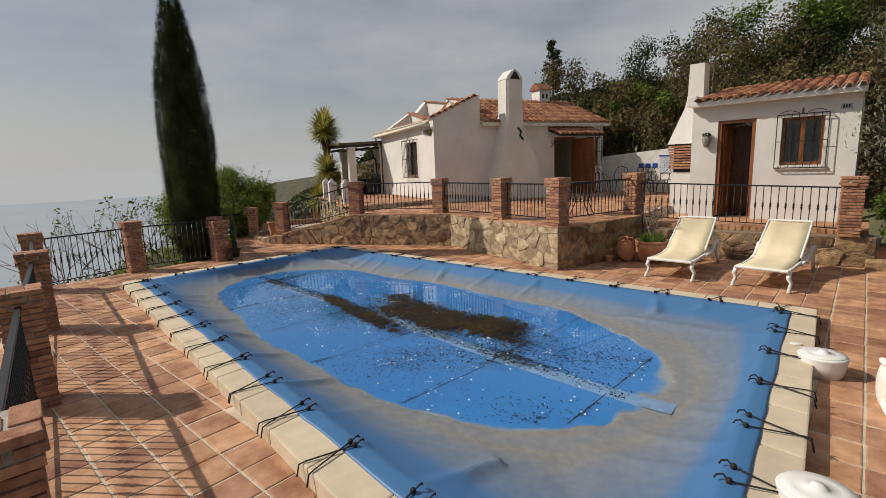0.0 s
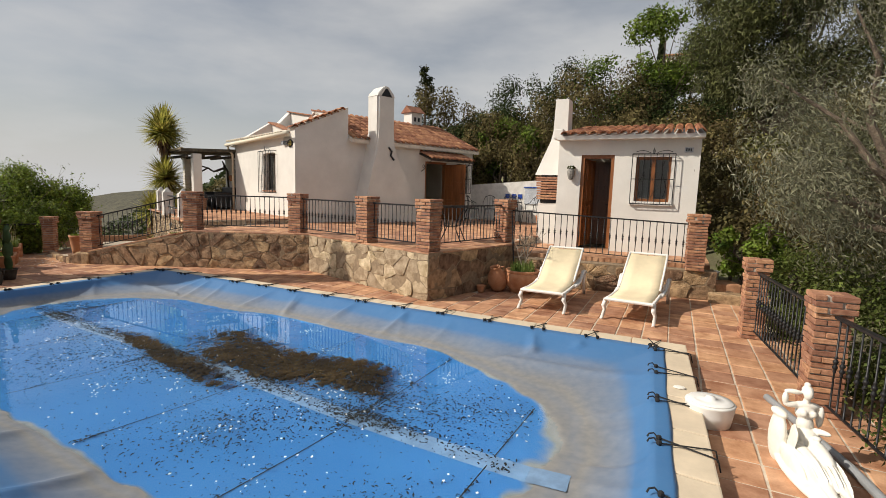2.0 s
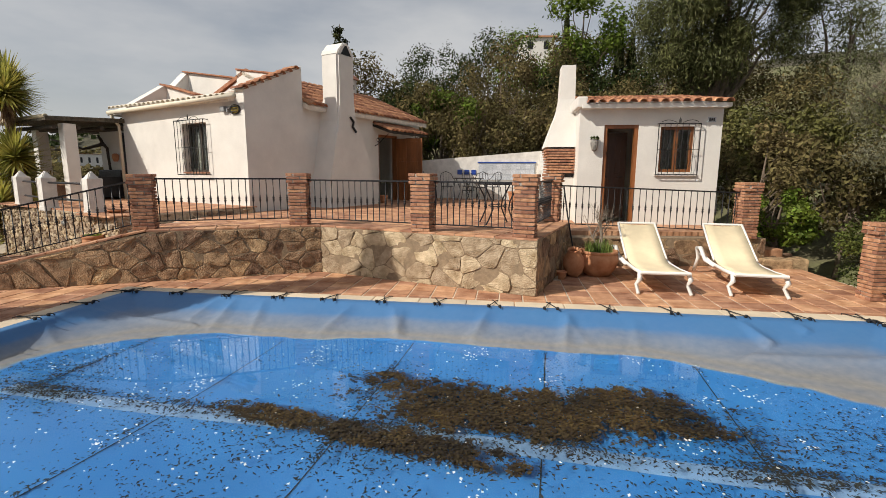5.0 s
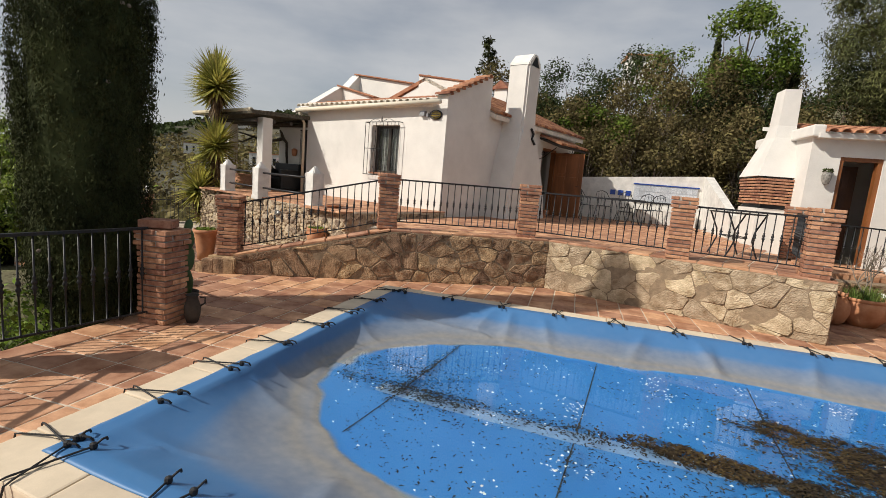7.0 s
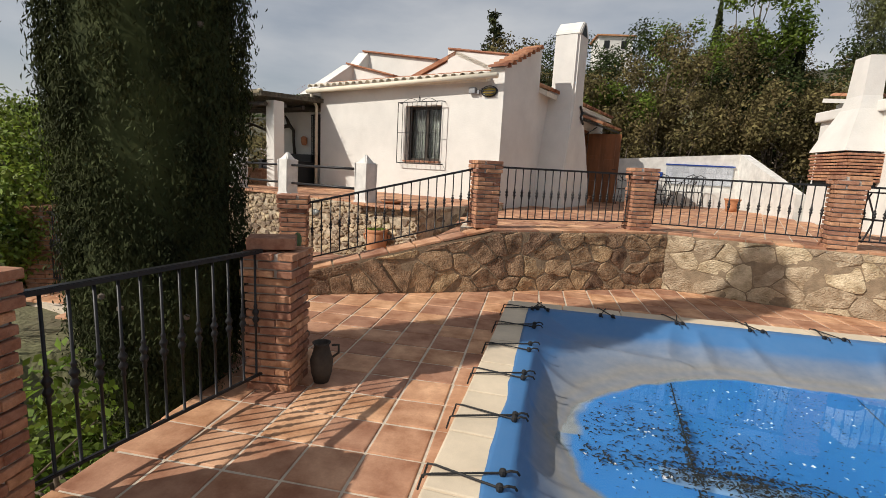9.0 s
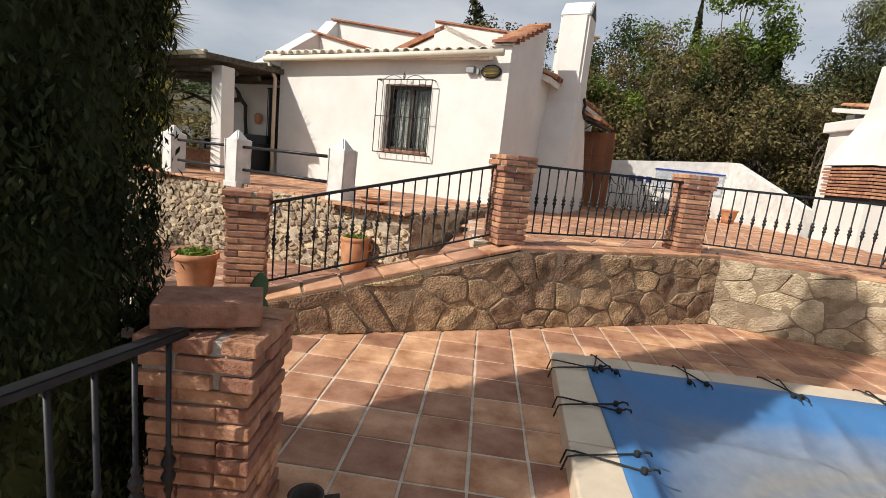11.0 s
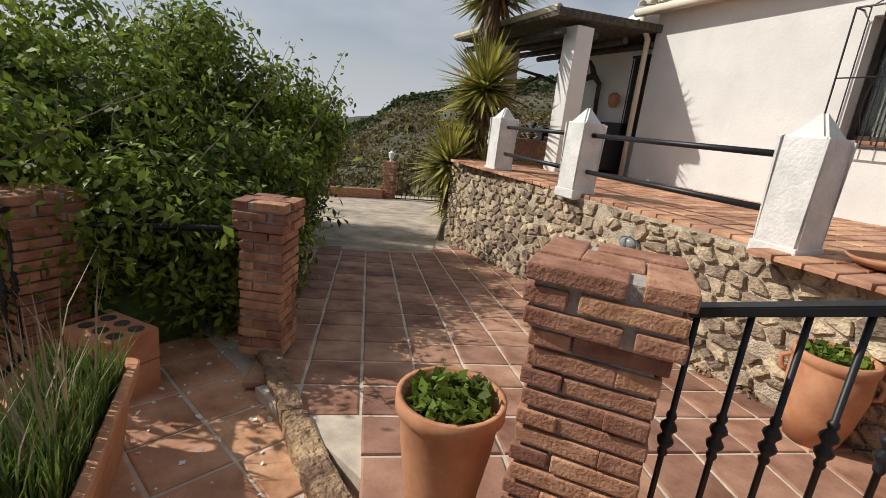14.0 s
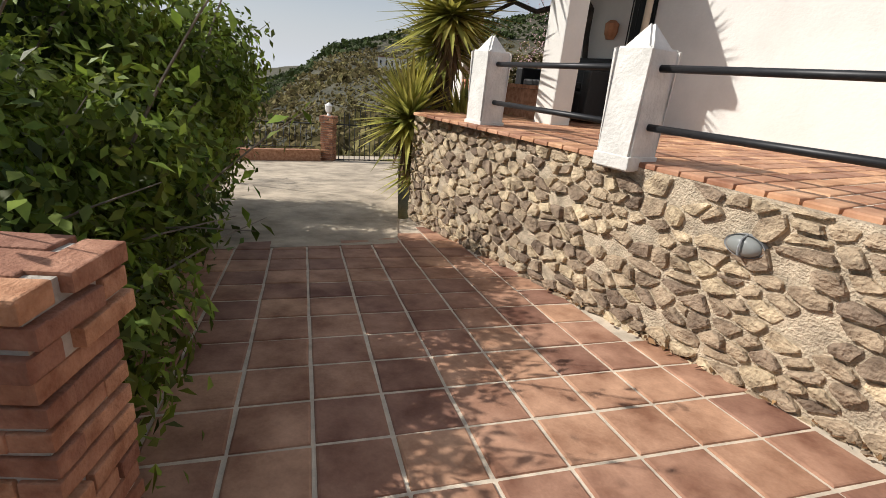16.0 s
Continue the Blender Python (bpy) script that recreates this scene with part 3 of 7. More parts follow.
def railing(p, q, zp, zq, h, gap=0.125, foot=0.10, inset=0.15, fancy=True, label="black wrought iron railing with knuckled balusters"):
    """A railing from pillar p to pillar q; zp, zq: the ground under its ends; h: its height over that."""
    a, c = Vector((*p, zp)), Vector((*q, zq))
    d = (c - a)
    flat = math.hypot(d.x, d.y)
    a, c = a + d * (inset / flat), c - d * (inset / flat)
    d = c - a
    root = thing("railing", Matrix.Translation((a + c) / 2), label, "railing", "iron railings")
    o = (a + c) / 2
    for name, z, r in (("top_rail", h, 0.018), ("bottom_rail", foot, 0.012)):
        b = bmesh.new()
        side = Vector((-d.y, d.x, 0)).normalized()
        vs = []
        for end in (a, c):
            for sx, sz in ((-1, -1), (1, -1), (1, 1), (-1, 1)):
                vs.append(b.verts.new(end - o + side * sx * r * (1.25 if name == "top_rail" else 1) + Vector((0, 0, z + sz * r * 0.7))))
        b.faces.new(vs[:4])
        b.faces.new(vs[4:])
        for i in range(4):
            j = (i + 1) % 4
            b.faces.new((vs[i], vs[j], vs[4 + j], vs[4 + i]))
        bmesh.ops.bevel(b, geom=list(b.edges), offset=0.004, segments=2, affect="EDGES")
        part(name, b, IRON, root)
    n = max(2, round(flat / gap))
    hh = round(h - foot, 3)
    if hh not in BAL:
        BAL[hh] = baluster_mesh(hh)
    for i in range(n):
        t = (i + 0.5) / n
        ob = link("baluster", BAL[hh], root)
        ob.location = a - o + d * t + Vector((0, 0, foot))
    return root


TZ = TERRACE_Z + 0.03
railing(P1, P2, 0.24, TZ, 0.76)
railing(P2, P3, TZ, TZ, 0.76)
railing(P3, P4, TZ, TZ, 0.74)
railing(P4, P5, TZ, TZ, 0.74)
railing(P5, P6, TZ, TZ, 0.74)
railing(P6, P7, 0.66, 0.54, 0.80)
railing(CP, LC, 0.02, 0.02, 0.92)
railing(LC, FENCE[4], 0.02, 0.02, 0.92)
for p, q in zip(FENCE, FENCE[1:]):
    railing(p, q, 0.02, 0.02, 0.92)
railing(CP, PD, 0.02, 0.02, 0.84)
railing(PD, PB, 0.02, 0.02, 0.82)
for p, q in zip(RFENCE, RFENCE[1:]):
    railing(p, q, 0.02, 0.02, 0.86)
rail = bmesh.new()
tube(rail, [(PB[0], PB[1], 0.72), (PA[0] - 0.1, PA[1] - 0.08, 0.74)], 0.018, 8)
tagged(part("hand_rail", rail, IRON), "single black iron rail between two brick pillars", "rail")

# ---- stone walls ----
def clip(poly, px, py, nx, ny):
    out = []
    for (ax, ay), (bx_, by_) in zip(poly, poly[1:] + poly[:1]):
        da, db = (ax - px) * nx + (ay - py) * ny, (bx_ - px) * nx + (by_ - py) * ny
        if da <= 0:
            out.append((ax, ay))
        if da * db < 0:
            t = da / (da - db)
            out.append((ax + (bx_ - ax) * t, ay + (by_ - ay) * t))
    return out


def stone_face(root, p, q, low, high, size, material, proud=0.03, gap=0.012, seed=1, flat=1.35, keep=0.9, loss=0.18):
    """Rough stones on the face of a wall from p to q (the face looks to the right of p to q); low, high: heights at s from 0 to 1."""
    rnd = random.Random(seed)
    p, q = Vector((*p, 0)), Vector((*q, 0))
    L = (q - p).length
    d = (q - p) / L
    nrm = Vector((d.y, -d.x, 0))
    H = max(high(0), high(0.5), high(1))
    L0 = min(low(0), low(1))
    pts = []
    nx, nz_ = max(1, round(L / (size * flat))), max(1, round((H - L0) / size))
    for j in range(-1, nz_ + 1):
        for i in range(-1, nx + 2):
            pts.append(((i + 0.5 + (0.5 if j % 2 else 0) + rnd.uniform(-0.46, 0.46)) * L / nx, L0 + (j + 0.5 + rnd.uniform(-0.46, 0.46)) * (H - L0) / nz_))
    pts = [q for q in pts if rnd.random() > loss]
    rim = [(0, low(0)), (L, low(1)), (L, high(1)), (L / 2, high(0.5)), (0, high(0))]
    for i, (cx, cy) in enumerate(pts):
        poly = list(rim)
        for k, (ox, oy) in enumerate(pts):
            if k != i and abs(ox - cx) < 3 * size * flat and abs(oy - cy) < 3 * size and poly:
                dx, dy = (ox - cx) / flat ** 2, oy - cy
                m = math.hypot(dx, dy)
                poly = clip(poly, (cx + ox) / 2 - dx / m * gap, (cy + oy) / 2 - dy / m * gap, dx / m, dy / m)
        if len(poly) < 3:
            continue
        area = abs(sum(ax * by_ - bx_ * ay for (ax, ay), (bx_, by_) in zip(poly, poly[1:] + poly[:1]))) / 2
        if area < size * size * 0.06 or rnd.random() > keep:
            continue
        # break the straight edges
        ring = []
        for (ax, ay), (bx_, by_) in zip(poly, poly[1:] + poly[:1]):
            m = math.hypot(bx_ - ax, by_ - ay)
            if m < size * 0.08:
                continue
            ring.append((ax * 0.88 + bx_ * 0.12, ay * 0.88 + by_ * 0.12))
            if m > size * 0.35:
                w = rnd.uniform(-0.05, 0.03) * size
                ring.append(((ax + bx_) / 2 + (by_ - ay) / m * w, (ay + by_) / 2 - (bx_ - ax) / m * w))
            ring.append((ax * 0.12 + bx_ * 0.88, ay * 0.12 + by_ * 0.88))
        mx, my = sum(a for a, _ in ring) / len(ring), sum(b for _, b in ring) / len(ring)
        out = proud * rnd.uniform(0.55, 1.25)
        verts, faces, n = [], [], len(ring)
        tx, ty = rnd.uniform(-0.25, 0.25), rnd.uniform(-0.25, 0.25)
        for scale, depth in ((1.0, -0.02), (0.985, out * 0.55), (0.93, out * 0.92), (0.5, out)):
            for ax, ay in ring:
                sx, sy = mx + (ax - mx) * scale, my + (ay - my) * scale
                dep = depth + ((ax - mx) * tx + (ay - my) * ty) * (0.35 if depth > 0 else 0) + nz(sx * 9, sy * 9, seed) * out * 0.6 * (depth > 0)
                v = d * (sx - mx) + nrm * dep + Vector((0, 0, sy - my))
                verts.append(v)
        for r in range(3):
            for k in range(n):
                faces.append((r * n + k, r * n + (k + 1) % n, (r + 1) * n + (k + 1) % n, (r + 1) * n + k))
        faces.append(tuple(3 * n + k for k in range(n)))
        ob = raw("stone", verts, faces, material, root)
        ob.location = p + d * mx + Vector((0, 0, my))


def wall_body(name, p, q, thick, low, high, material, label):
    p, q = Vector((*p, 0)), Vector((*q, 0))
    d = (q - p).normalized()
    nrm = Vector((-d.y, d.x, 0)) * thick
    b = bmesh.new()
    vs = []
    for pt, s in ((p, 0.0), ((p + q) / 2, 0.5), (q, 1.0)):
        for o in (Vector(), nrm):
            vs.append((b.verts.new(pt + o + Vector((0, 0, low(s)))), b.verts.new(pt + o + Vector((0, 0, high(s))))))
    for i in (0, 2):
        a0, a1, c0, c1 = vs[i], vs[i + 1], vs[i + 2], vs[i + 3]
        b.faces.new((a0[0], c0[0], c0[1], a0[1]))
        b.faces.new((a1[0], c1[0], c1[1], a1[1]))
        b.faces.new((a0[1], c0[1], c1[1], a1[1]))
        b.faces.new((a0[0], c0[0], c1[0], a1[0]))
    b.faces.new((vs[0][0], vs[1][0], vs[1][1], vs[0][1]))
    b.faces.new((vs[4][0], vs[5][0], vs[5][1], vs[4][1]))
    return tagged(part(name, b, material), label, "wall", kind="structure")


KINK, CORNER, EAST, WEST = (2.02, 1.38), (5.54, 0.24), (6.24, 2.55), (-2.36, -0.70)
flat_low = lambda s: -0.1
ramp_top = lambda s: 0.27 + (TERRACE_Z - 0.27) * min(1.0, s / 0.46)
w = wall_body("wall_west", WEST, KINK, 0.34, flat_low, lambda s: ramp_top(s) + 0.014, WALL_MORTAR, "brown fieldstone retaining wall under the terrace")
stone_face(w, WEST, KINK, lambda s: 0.0, lambda s: ramp_top(s) - 0.01, 0.215, STONE, 0.016, 0.007, 3, keep=1.0)
w = wall_body("wall_south", KINK, CORNER, 0.34, flat_low, lambda s: TERRACE_Z + 0.014, WALL_MORTAR, "pale sandstone retaining wall beside the pool")
stone_face(w, KINK, CORNER, lambda s: 0.0, lambda s: TERRACE_Z - 0.01, 0.25, STONE_PALE, 0.012, 0.005, 8, keep=1.0)
w = wall_body("wall_east", CORNER, EAST, 0.34, flat_low, lambda s: TERRACE_Z - 0.002, WALL_MORTAR, "fieldstone side of the raised terrace")
stone_face(w, CORNER, EAST, lambda s: 0.0, lambda s: TERRACE_Z - 0.01, 0.24, STONE, 0.013, 0.006, 5, keep=1.0)
w = wall_body("wall_casita", EAST, (9.85, 3.08), 0.34, flat_low, lambda s: 0.52 - 0.0 * s, WALL_MORTAR, "low fieldstone wall behind the sun loungers")
stone_face(w, EAST, (9.85, 3.08), lambda s: 0.0, lambda s: 0.51, 0.23, STONE, 0.013, 0.006, 6, keep=1.0)

# porch wall: along the lane, then round its end
PW0, PW1, PW2 = hp(-0.15, -2.80), hp(6.0, -2.42), hp(7.6, -1.5)
pw_low = lambda z0, z1: (lambda s: z0 + (z1 - z0) * s)
w = wall_body("wall_porch", PW1[:2], PW0[:2], 0.4, pw_low(-0.6, -0.2), lambda s: PORCH_Z - 0.03, PORCH_MORTAR, "rubble stone wall under the porch beside the lane")
stone_face(w, PW1[:2], PW0[:2], pw_low(-0.45, 0.0), lambda s: PORCH_Z - 0.032, 0.080, STONE_DARK, 0.034, 0.011, 11, flat=1.8, keep=0.92, loss=0.10)
w = wall_body("wall_porch_end", PW2[:2], PW1[:2], 0.4, pw_low(-0.9, -0.6), lambda s: PORCH_Z - 0.03, PORCH_MORTAR, "curved end of the rubble porch wall")
stone_face(w, PW2[:2], PW1[:2], pw_low(-0.7, -0.45), lambda s: PORCH_Z - 0.032, 0.095, STONE_DARK, 0.026, 0.012, 12, flat=1.8, keep=0.93)
w = wall_body("wall_porch_side", PW0[:2], hp(-0.15, -0.0)[:2], 0.3, lambda s: 0.2, lambda s: PORCH_Z - 0.03, PORCH_MORTAR, "short stone side of the porch by the steps")
stone_face(w, PW0[:2], hp(-0.15, 0.0)[:2], lambda s: 0.3, lambda s: PORCH_Z - 0.032, 0.105, STONE_DARK, 0.022, 0.014, 13, flat=1.7)

# ---- raised floors ----
b = bmesh.new()
prism(b, [(-0.75, 0.42), (1.95, 1.60), (5.42, 0.48), (6.02, 2.75), (6.05, 10.6), (2.0, 11.2), (-0.5, 9.5), (-0.6, 3.5), (-0.9, 2.5)], -0.4, TERRACE_Z - 0.007)
terrace = tagged(part("floor_terrace", b, GROUT), "raised terracotta tile terrace before the house", "floor", kind="structure")
b = bmesh.new()
prism(b, [(6.05, 2.98), (9.75, 3.3), (9.75, 5.0), (6.05, 5.0)], -0.4, CASITA_Z)
tagged(part("floor_casita", b, TILE), "terracotta landing before the small annexe", "floor", kind="structure")
b = bmesh.new()
prism(b, [tuple(hp(a, c)[:2]) for a, c in ((-0.15, -2.6), (6.0, -2.22), (7.4, -1.4), (7.6, 3.0), (-0.12, -0.02))], -0.3, PORCH_Z - 0.007)
porch = tagged(part("floor_porch", b, GROUT), "raised porch floor of narrow terracotta tiles", "floor", kind="structure")
# floor of the lane, up to the steps
LANE_FLOOR = [(-4.7, -0.45), (-4.0, -0.60), (-2.7, -0.80), (-2.2, -0.50), (-1.0, 0.20), (-0.9, 1.6), tuple(hp(1.2, -2.6)[:2]), tuple(hp(6.0, -2.3)[:2]), (-7.6, 3.2), (-8.2, 1.9)]
vs, fs, seen_ = [], [], {}
g_ = 0.16
for i in range(-54, -4):
    for j in range(-6, 26):
        if inside(LANE_FLOOR, (i + 0.5) * g_, (j + 0.5) * g_):
            q = []
            for k in ((i, j), (i + 1, j), (i + 1, j + 1), (i, j + 1)):
                if k not in seen_:
                    seen_[k] = len(vs)
                    vs.append((k[0] * g_, k[1] * g_, lane_z(k[0] * g_, k[1] * g_) - 0.007))
                q.append(seen_[k])
            fs.append(q)
lane = tagged(raw("floor_lane", vs, fs, GROUT), "terracotta tile lane sloping down along the porch wall", "floor", kind="structure")
th_ = lane.modifiers.new("thick", "SOLIDIFY")
th_.thickness, th_.offset = 0.3, -1
b = bmesh.new()
prism(b, [(-6.3, 2.75), (-7.3, 1.2), (-14.6, 6.2), (-12.6, 9.9)], lambda x, y: lane_z(x, y) - 0.5, lambda x, y: lane_z(x, y) + 0.002)
tagged(part("road", b, CONCRETE), "pale concrete drive leading to the gate", "driveway", kind="structure")
# steps from the lane's end up to the terrace
for i in range(3):
    b = bmesh.new()
    f = i * 0.36
    prism(b, [(-1.85 + f, -0.20 + f * 0.45), (-0.70, 0.42), (-0.86, 2.6), (-1.22 + f * 0.3, 1.75 + f * 0.8), (-1.62 + f * 0.8, 1.5)], -0.2, 0.27 + 0.17 * i)
    tagged(part("step", b, TILE), "terracotta tile step up to the terrace", "step", "steps to the terrace", "structure")
# kerb of rough stone along the lane's foot, and the stone base of the end pillar
kerb_root = thing("kerb", pose(0, 0, 0), "low rough stone kerb along the lane", "kerb", kind="structure")
KERB = [Vector((*q, 0)) for q in ((-2.36, -0.70), (-2.76, -0.84), (-3.12, -0.82), (-3.50, -0.73), (-4.0, -0.58), (-4.48, -0.44))]
rnd = random.Random(12)
for (p, q), hs in zip(zip(KERB, KERB[1:]), ((0.235, 0.20), (0.14, 0.115), (0.115, 0.11), (0.11, 0.10), (0.10, 0.09))):
    for i in range(3):
        c = p.lerp(q, (i + 0.5) / 3)
        d = q - p
        half = d.length / 6 + 0.012
        wide = 0.07 if hs[0] < 0.2 else 0.11
        b = bmesh.new()
        bx(b, -half, half, -wide, 0.04, -0.08, hs[0] + (hs[1] - hs[0]) * (i + 0.5) / 3 + rnd.uniform(-0.008, 0.012), pose(c.x, c.y, 0, 0, 0, math.degrees(math.atan2(d.y, d.x)) + rnd.uniform(-4, 4)), bevel=0.02)
        for v in b.verts:
            v.co += Vector((nz(*v.co * 7), nz(*v.co * 7 + Vector((4, 0, 0))), nz(*v.co * 7 + Vector((0, 4, 0))))) * 0.014
        part("kerbstone", b, STONE, kerb_root)
b = bmesh.new()
bx(b, -2.80, -2.33, -0.74, -0.30, -0.05, 0.237, bevel=0.03)
for v in b.verts:
    v.co += Vector((nz(*v.co * 5), nz(*v.co * 5 + Vector((4, 0, 0))), 0)) * 0.02
part("pillar_base", b, STONE, kerb_root)

# ---- roof tiles ----
def roof_tile_mesh(length, r, material, name="roof_tile"):
    b = bmesh.new()
    seg = 7
    rings = []
    for y, k in ((0, 1.0), (length, 0.86)):
        for rad in (r * k, r * k - 0.014):
            rings.append([b.verts.new((rad * math.cos(math.pi * i / seg), y, rad * math.sin(math.pi * i / seg) * 0.85)) for i in range(seg + 1)])
    o0, i0, o1, i1 = rings
    for i in range(seg):
        b.faces.new((o0[i], o0[i + 1], o1[i + 1], o1[i]))
        b.faces.new((i0[i], i0[i + 1], i1[i + 1], i1[i]))
        b.faces.new((o0[i], o0[i + 1], i0[i + 1], i0[i]))
    me = bpy.data.meshes.new(name)
    bmesh.ops.recalc_face_normals(b, faces=b.faces)
    b.to_mesh(me)
    b.free()
    me.materials.append(material)
    me.shade_smooth()
    return me


RT = roof_tile_mesh(0.42, 0.085, ROOF)
ET = roof_tile_mesh(0.30, 0.085, EAVE)


def tiled(root, origin, across, up, width, length, pitch=0.205, rows=None, eave=False, first=0.0, base=None):
    """Rows of barrel tiles on a sloped plane: origin at the eave's corner, across along the eave, up along the slope."""
    across, up = Vector(across).normalized(), Vector(up).normalized()
    nrm = across.cross(up)
    if nrm.z < 0:
        nrm = -nrm
    n = max(1, round(width / pitch))
    rows = rows or max(1, math.ceil((length - 0.1) / 0.36))
    rnd = random.Random(int(width * 100 + length * 10))
    for i in range(n):
        for j in range(rows):
            q = Vector(origin) + across * ((i + 0.5) * width / n) + up * (j * length / rows + first) + nrm * 0.012
            tip = 0.025
            y = (up - nrm * tip).normalized() if j < 99 else up
            z = y.cross(across) * (1 if y.cross(across).dot(nrm) < 0 else -1)
            z = nrm
            x = y.cross(z)
            m = Matrix(((x.x, y.x, z.x, q.x), (x.y, y.y, z.y, q.y), (x.z, y.z, z.z, q.z), (0, 0, 0, 1)))
            ob = link("roof_tile", ET if eave and j == 0 else RT, root)
            ob.matrix_basis = (base or HM).inverted() @ m @ pose(0, 0, 0, 0, 0, rnd.uniform(-1.5, 1.5))


# ---- house ----
house = thing("house", HM.copy(), "whitewashed single-storey villa with terracotta tile roofs", "house")


def hpart(name, b, material, parent=None, label="", smooth=False):
    return part(name, b, material, parent or house, label, smooth)


def vprism(b, poly, a0, a1, axis="a"):
    """A polygon in a vertical plane, made thick: axis a gives (b, z) pairs, axis b gives (a, z) pairs."""
    f = (lambda u, z, t: (t, u, z)) if axis == "a" else (lambda u, z, t: (u, t, z))
    p = [b.verts.new(f(u, z, a0)) for u, z in poly]
    q = [b.verts.new(f(u, z, a1)) for u, z in poly]
    b.faces.new(p)
    b.faces.new(q)
    for i in range(len(poly)):
        j = (i + 1) % len(poly)
        b.faces.new((p[i], p[j], q[j], q[i]))
    return b


GZ = 0.6


def panel(b, us, zs, holes, t0, t1, axis="b"):
    """A wall in one piece: a grid of us by zs with the cells in holes left open, from t0 to t1 in depth."""
    grid = {}

    def at(i, j, t):
        if (i, j, t) not in grid:
            grid[i, j, t] = b.verts.new((us[i], t, zs[j]) if axis == "b" else (t, us[i], zs[j]))
        return grid[i, j, t]

    cells = {(i, j) for i in range(len(us) - 1) for j in range(len(zs) - 1)} - set(holes)
    for i, j in cells:
        for t in (t0, t1):
            b.faces.new((at(i, j, t), at(i + 1, j, t), at(i + 1, j + 1, t), at(i, j + 1, t)))
        for (di, dj), (p, q) in (((-1, 0), ((i, j), (i, j + 1))), ((1, 0), ((i + 1, j), (i + 1, j + 1))), ((0, -1), ((i, j), (i + 1, j))), ((0, 1), ((i, j + 1), (i + 1, j + 1)))):
            if (i + di, j + dj) not in cells:
                b.faces.new((at(*p, t0), at(*q, t0), at(*q, t1), at(*p, t1)))
    return b


# front wall with its window opening
b = bmesh.new()
panel(b, (0.30, 1.38, 2.32, 4.95), (GZ, 1.66, 2.80, 3.26), {(1, 1)}, 0, 0.3)
hpart("front_wall", b, WHITE)
# gable: up to its peak, then down to the lower roof
b = bmesh.new()
vprism(b, [(0, GZ), (1.68, GZ), (1.68, 4.17), (0, 3.42)], 0, 0.30)
hpart("gable_wall", b, WHITE)
# side wall with the door and a window
b = bmesh.new()
panel(b, (1.68, 4.72, 5.72, 6.22, 6.78, 7.0), (GZ, 1.75, 2.75, 2.80, 3.30), {(1, 0), (1, 1), (1, 2), (3, 1)}, 0.03, 0.33, "a")
hpart("side_wall", b, WHITE)
b = bmesh.new()
bx(b, 0.33, 5.0, 6.72, 7.0, GZ, 3.3)
bx(b, 4.7, 4.95, 0.3, 1.9, GZ, 3.16)
bx(b, 4.7, 4.95, 3.6, 7.0, GZ, 3.3)
hpart("back_wall", b, WHITE)
b = bmesh.new()
bx(b, 4.951, 6.55, 0.15, 0.45, GZ, 2.80)
bx(b, 6.25, 6.55, 0.45, 2.6, GZ, 2.80)
hpart("porch_wall", b, WHITE)
# front roof: slope, boards below, tiles above
b = bmesh.new()
vprism(b, [(-0.16, 3.27), (1.72, 3.72), (1.72, 3.62), (-0.16, 3.17)], 0.30, 5.12)
front_roof = hpart("roof", b, EAVE)
up1 = HV * 1.88 + Vector((0, 0, 0.45))
tiled(front_roof, hp(0.28, -0.22, 3.275), HU, up1, 4.9, up1.length + 0.05, eave=True)
b = bmesh.new()
tube(b, [(0.05, -0.20, 3.27), (5.15, -0.24, 3.19)], 0.055, 10)
hpart("gutter", b, CREAM, smooth=True)
b = bmesh.new()
tube(b, [(5.04, -0.22, 3.19), (5.04, -0.20, 3.05), (5.03, -0.06, 2.86), (5.03, -0.06, PORCH_Z)], 0.04, 10)
hpart("downpipe", b, CREAM, smooth=True)
# tiles along the gable's sloping top
b = bmesh.new()
vprism(b, [(-0.06, 3.41), (1.66, 4.175), (1.66, 4.19), (-0.06, 3.43)], -0.03, 0.33)
gable_cap = hpart("gable_cap", b, EAVE)
for i in range(8):
    q = hp(-0.10, -0.02 + i * 0.21, 3.445 + i * 0.093)
    ob = link("roof_tile", RT, gable_cap)
    m = Matrix(((HU.x, -HV.x, 0, q.x), (HU.y, -HV.y, 0, q.y), (0, 0, 1, q.z), (0, 0, 0, 1))) @ pose(0, 0, 0, 0, 0, -90)
    ob.matrix_basis = HM.inverted() @ m
# wing roof: rises from the side wall away from it
b = bmesh.new()
vprism(b, [(-0.18, 3.28), (2.2, 4.30), (2.2, 4.20), (-0.18, 3.17)], 1.70, 7.12, axis="b")
side_roof = hpart("roof", b, EAVE)
up2 = HU * 2.38 + Vector((0, 0, 1.02))
tiled(side_roof, hp(-0.22, 1.72, 3.285), HV, up2, 5.4, up2.length, rows=7)
b = bmesh.new()
vprism(b, [(2.2, 4.30), (4.9, 3.3), (4.9, 3.2), (2.2, 4.20)], 1.70, 7.12, axis="b")
hpart("roof", b, ROOF)
b = bmesh.new()
vprism(b, [(-0.1, 3.2), (2.2, 4.21), (4.9, 3.2)], 6.9, 7.06, axis="b")
vprism(b, [(0.3, 3.1), (2.2, 4.18), (4.9, 3.1)], 1.75, 1.9, axis="b")
hpart("end_gable", b, WHITE)
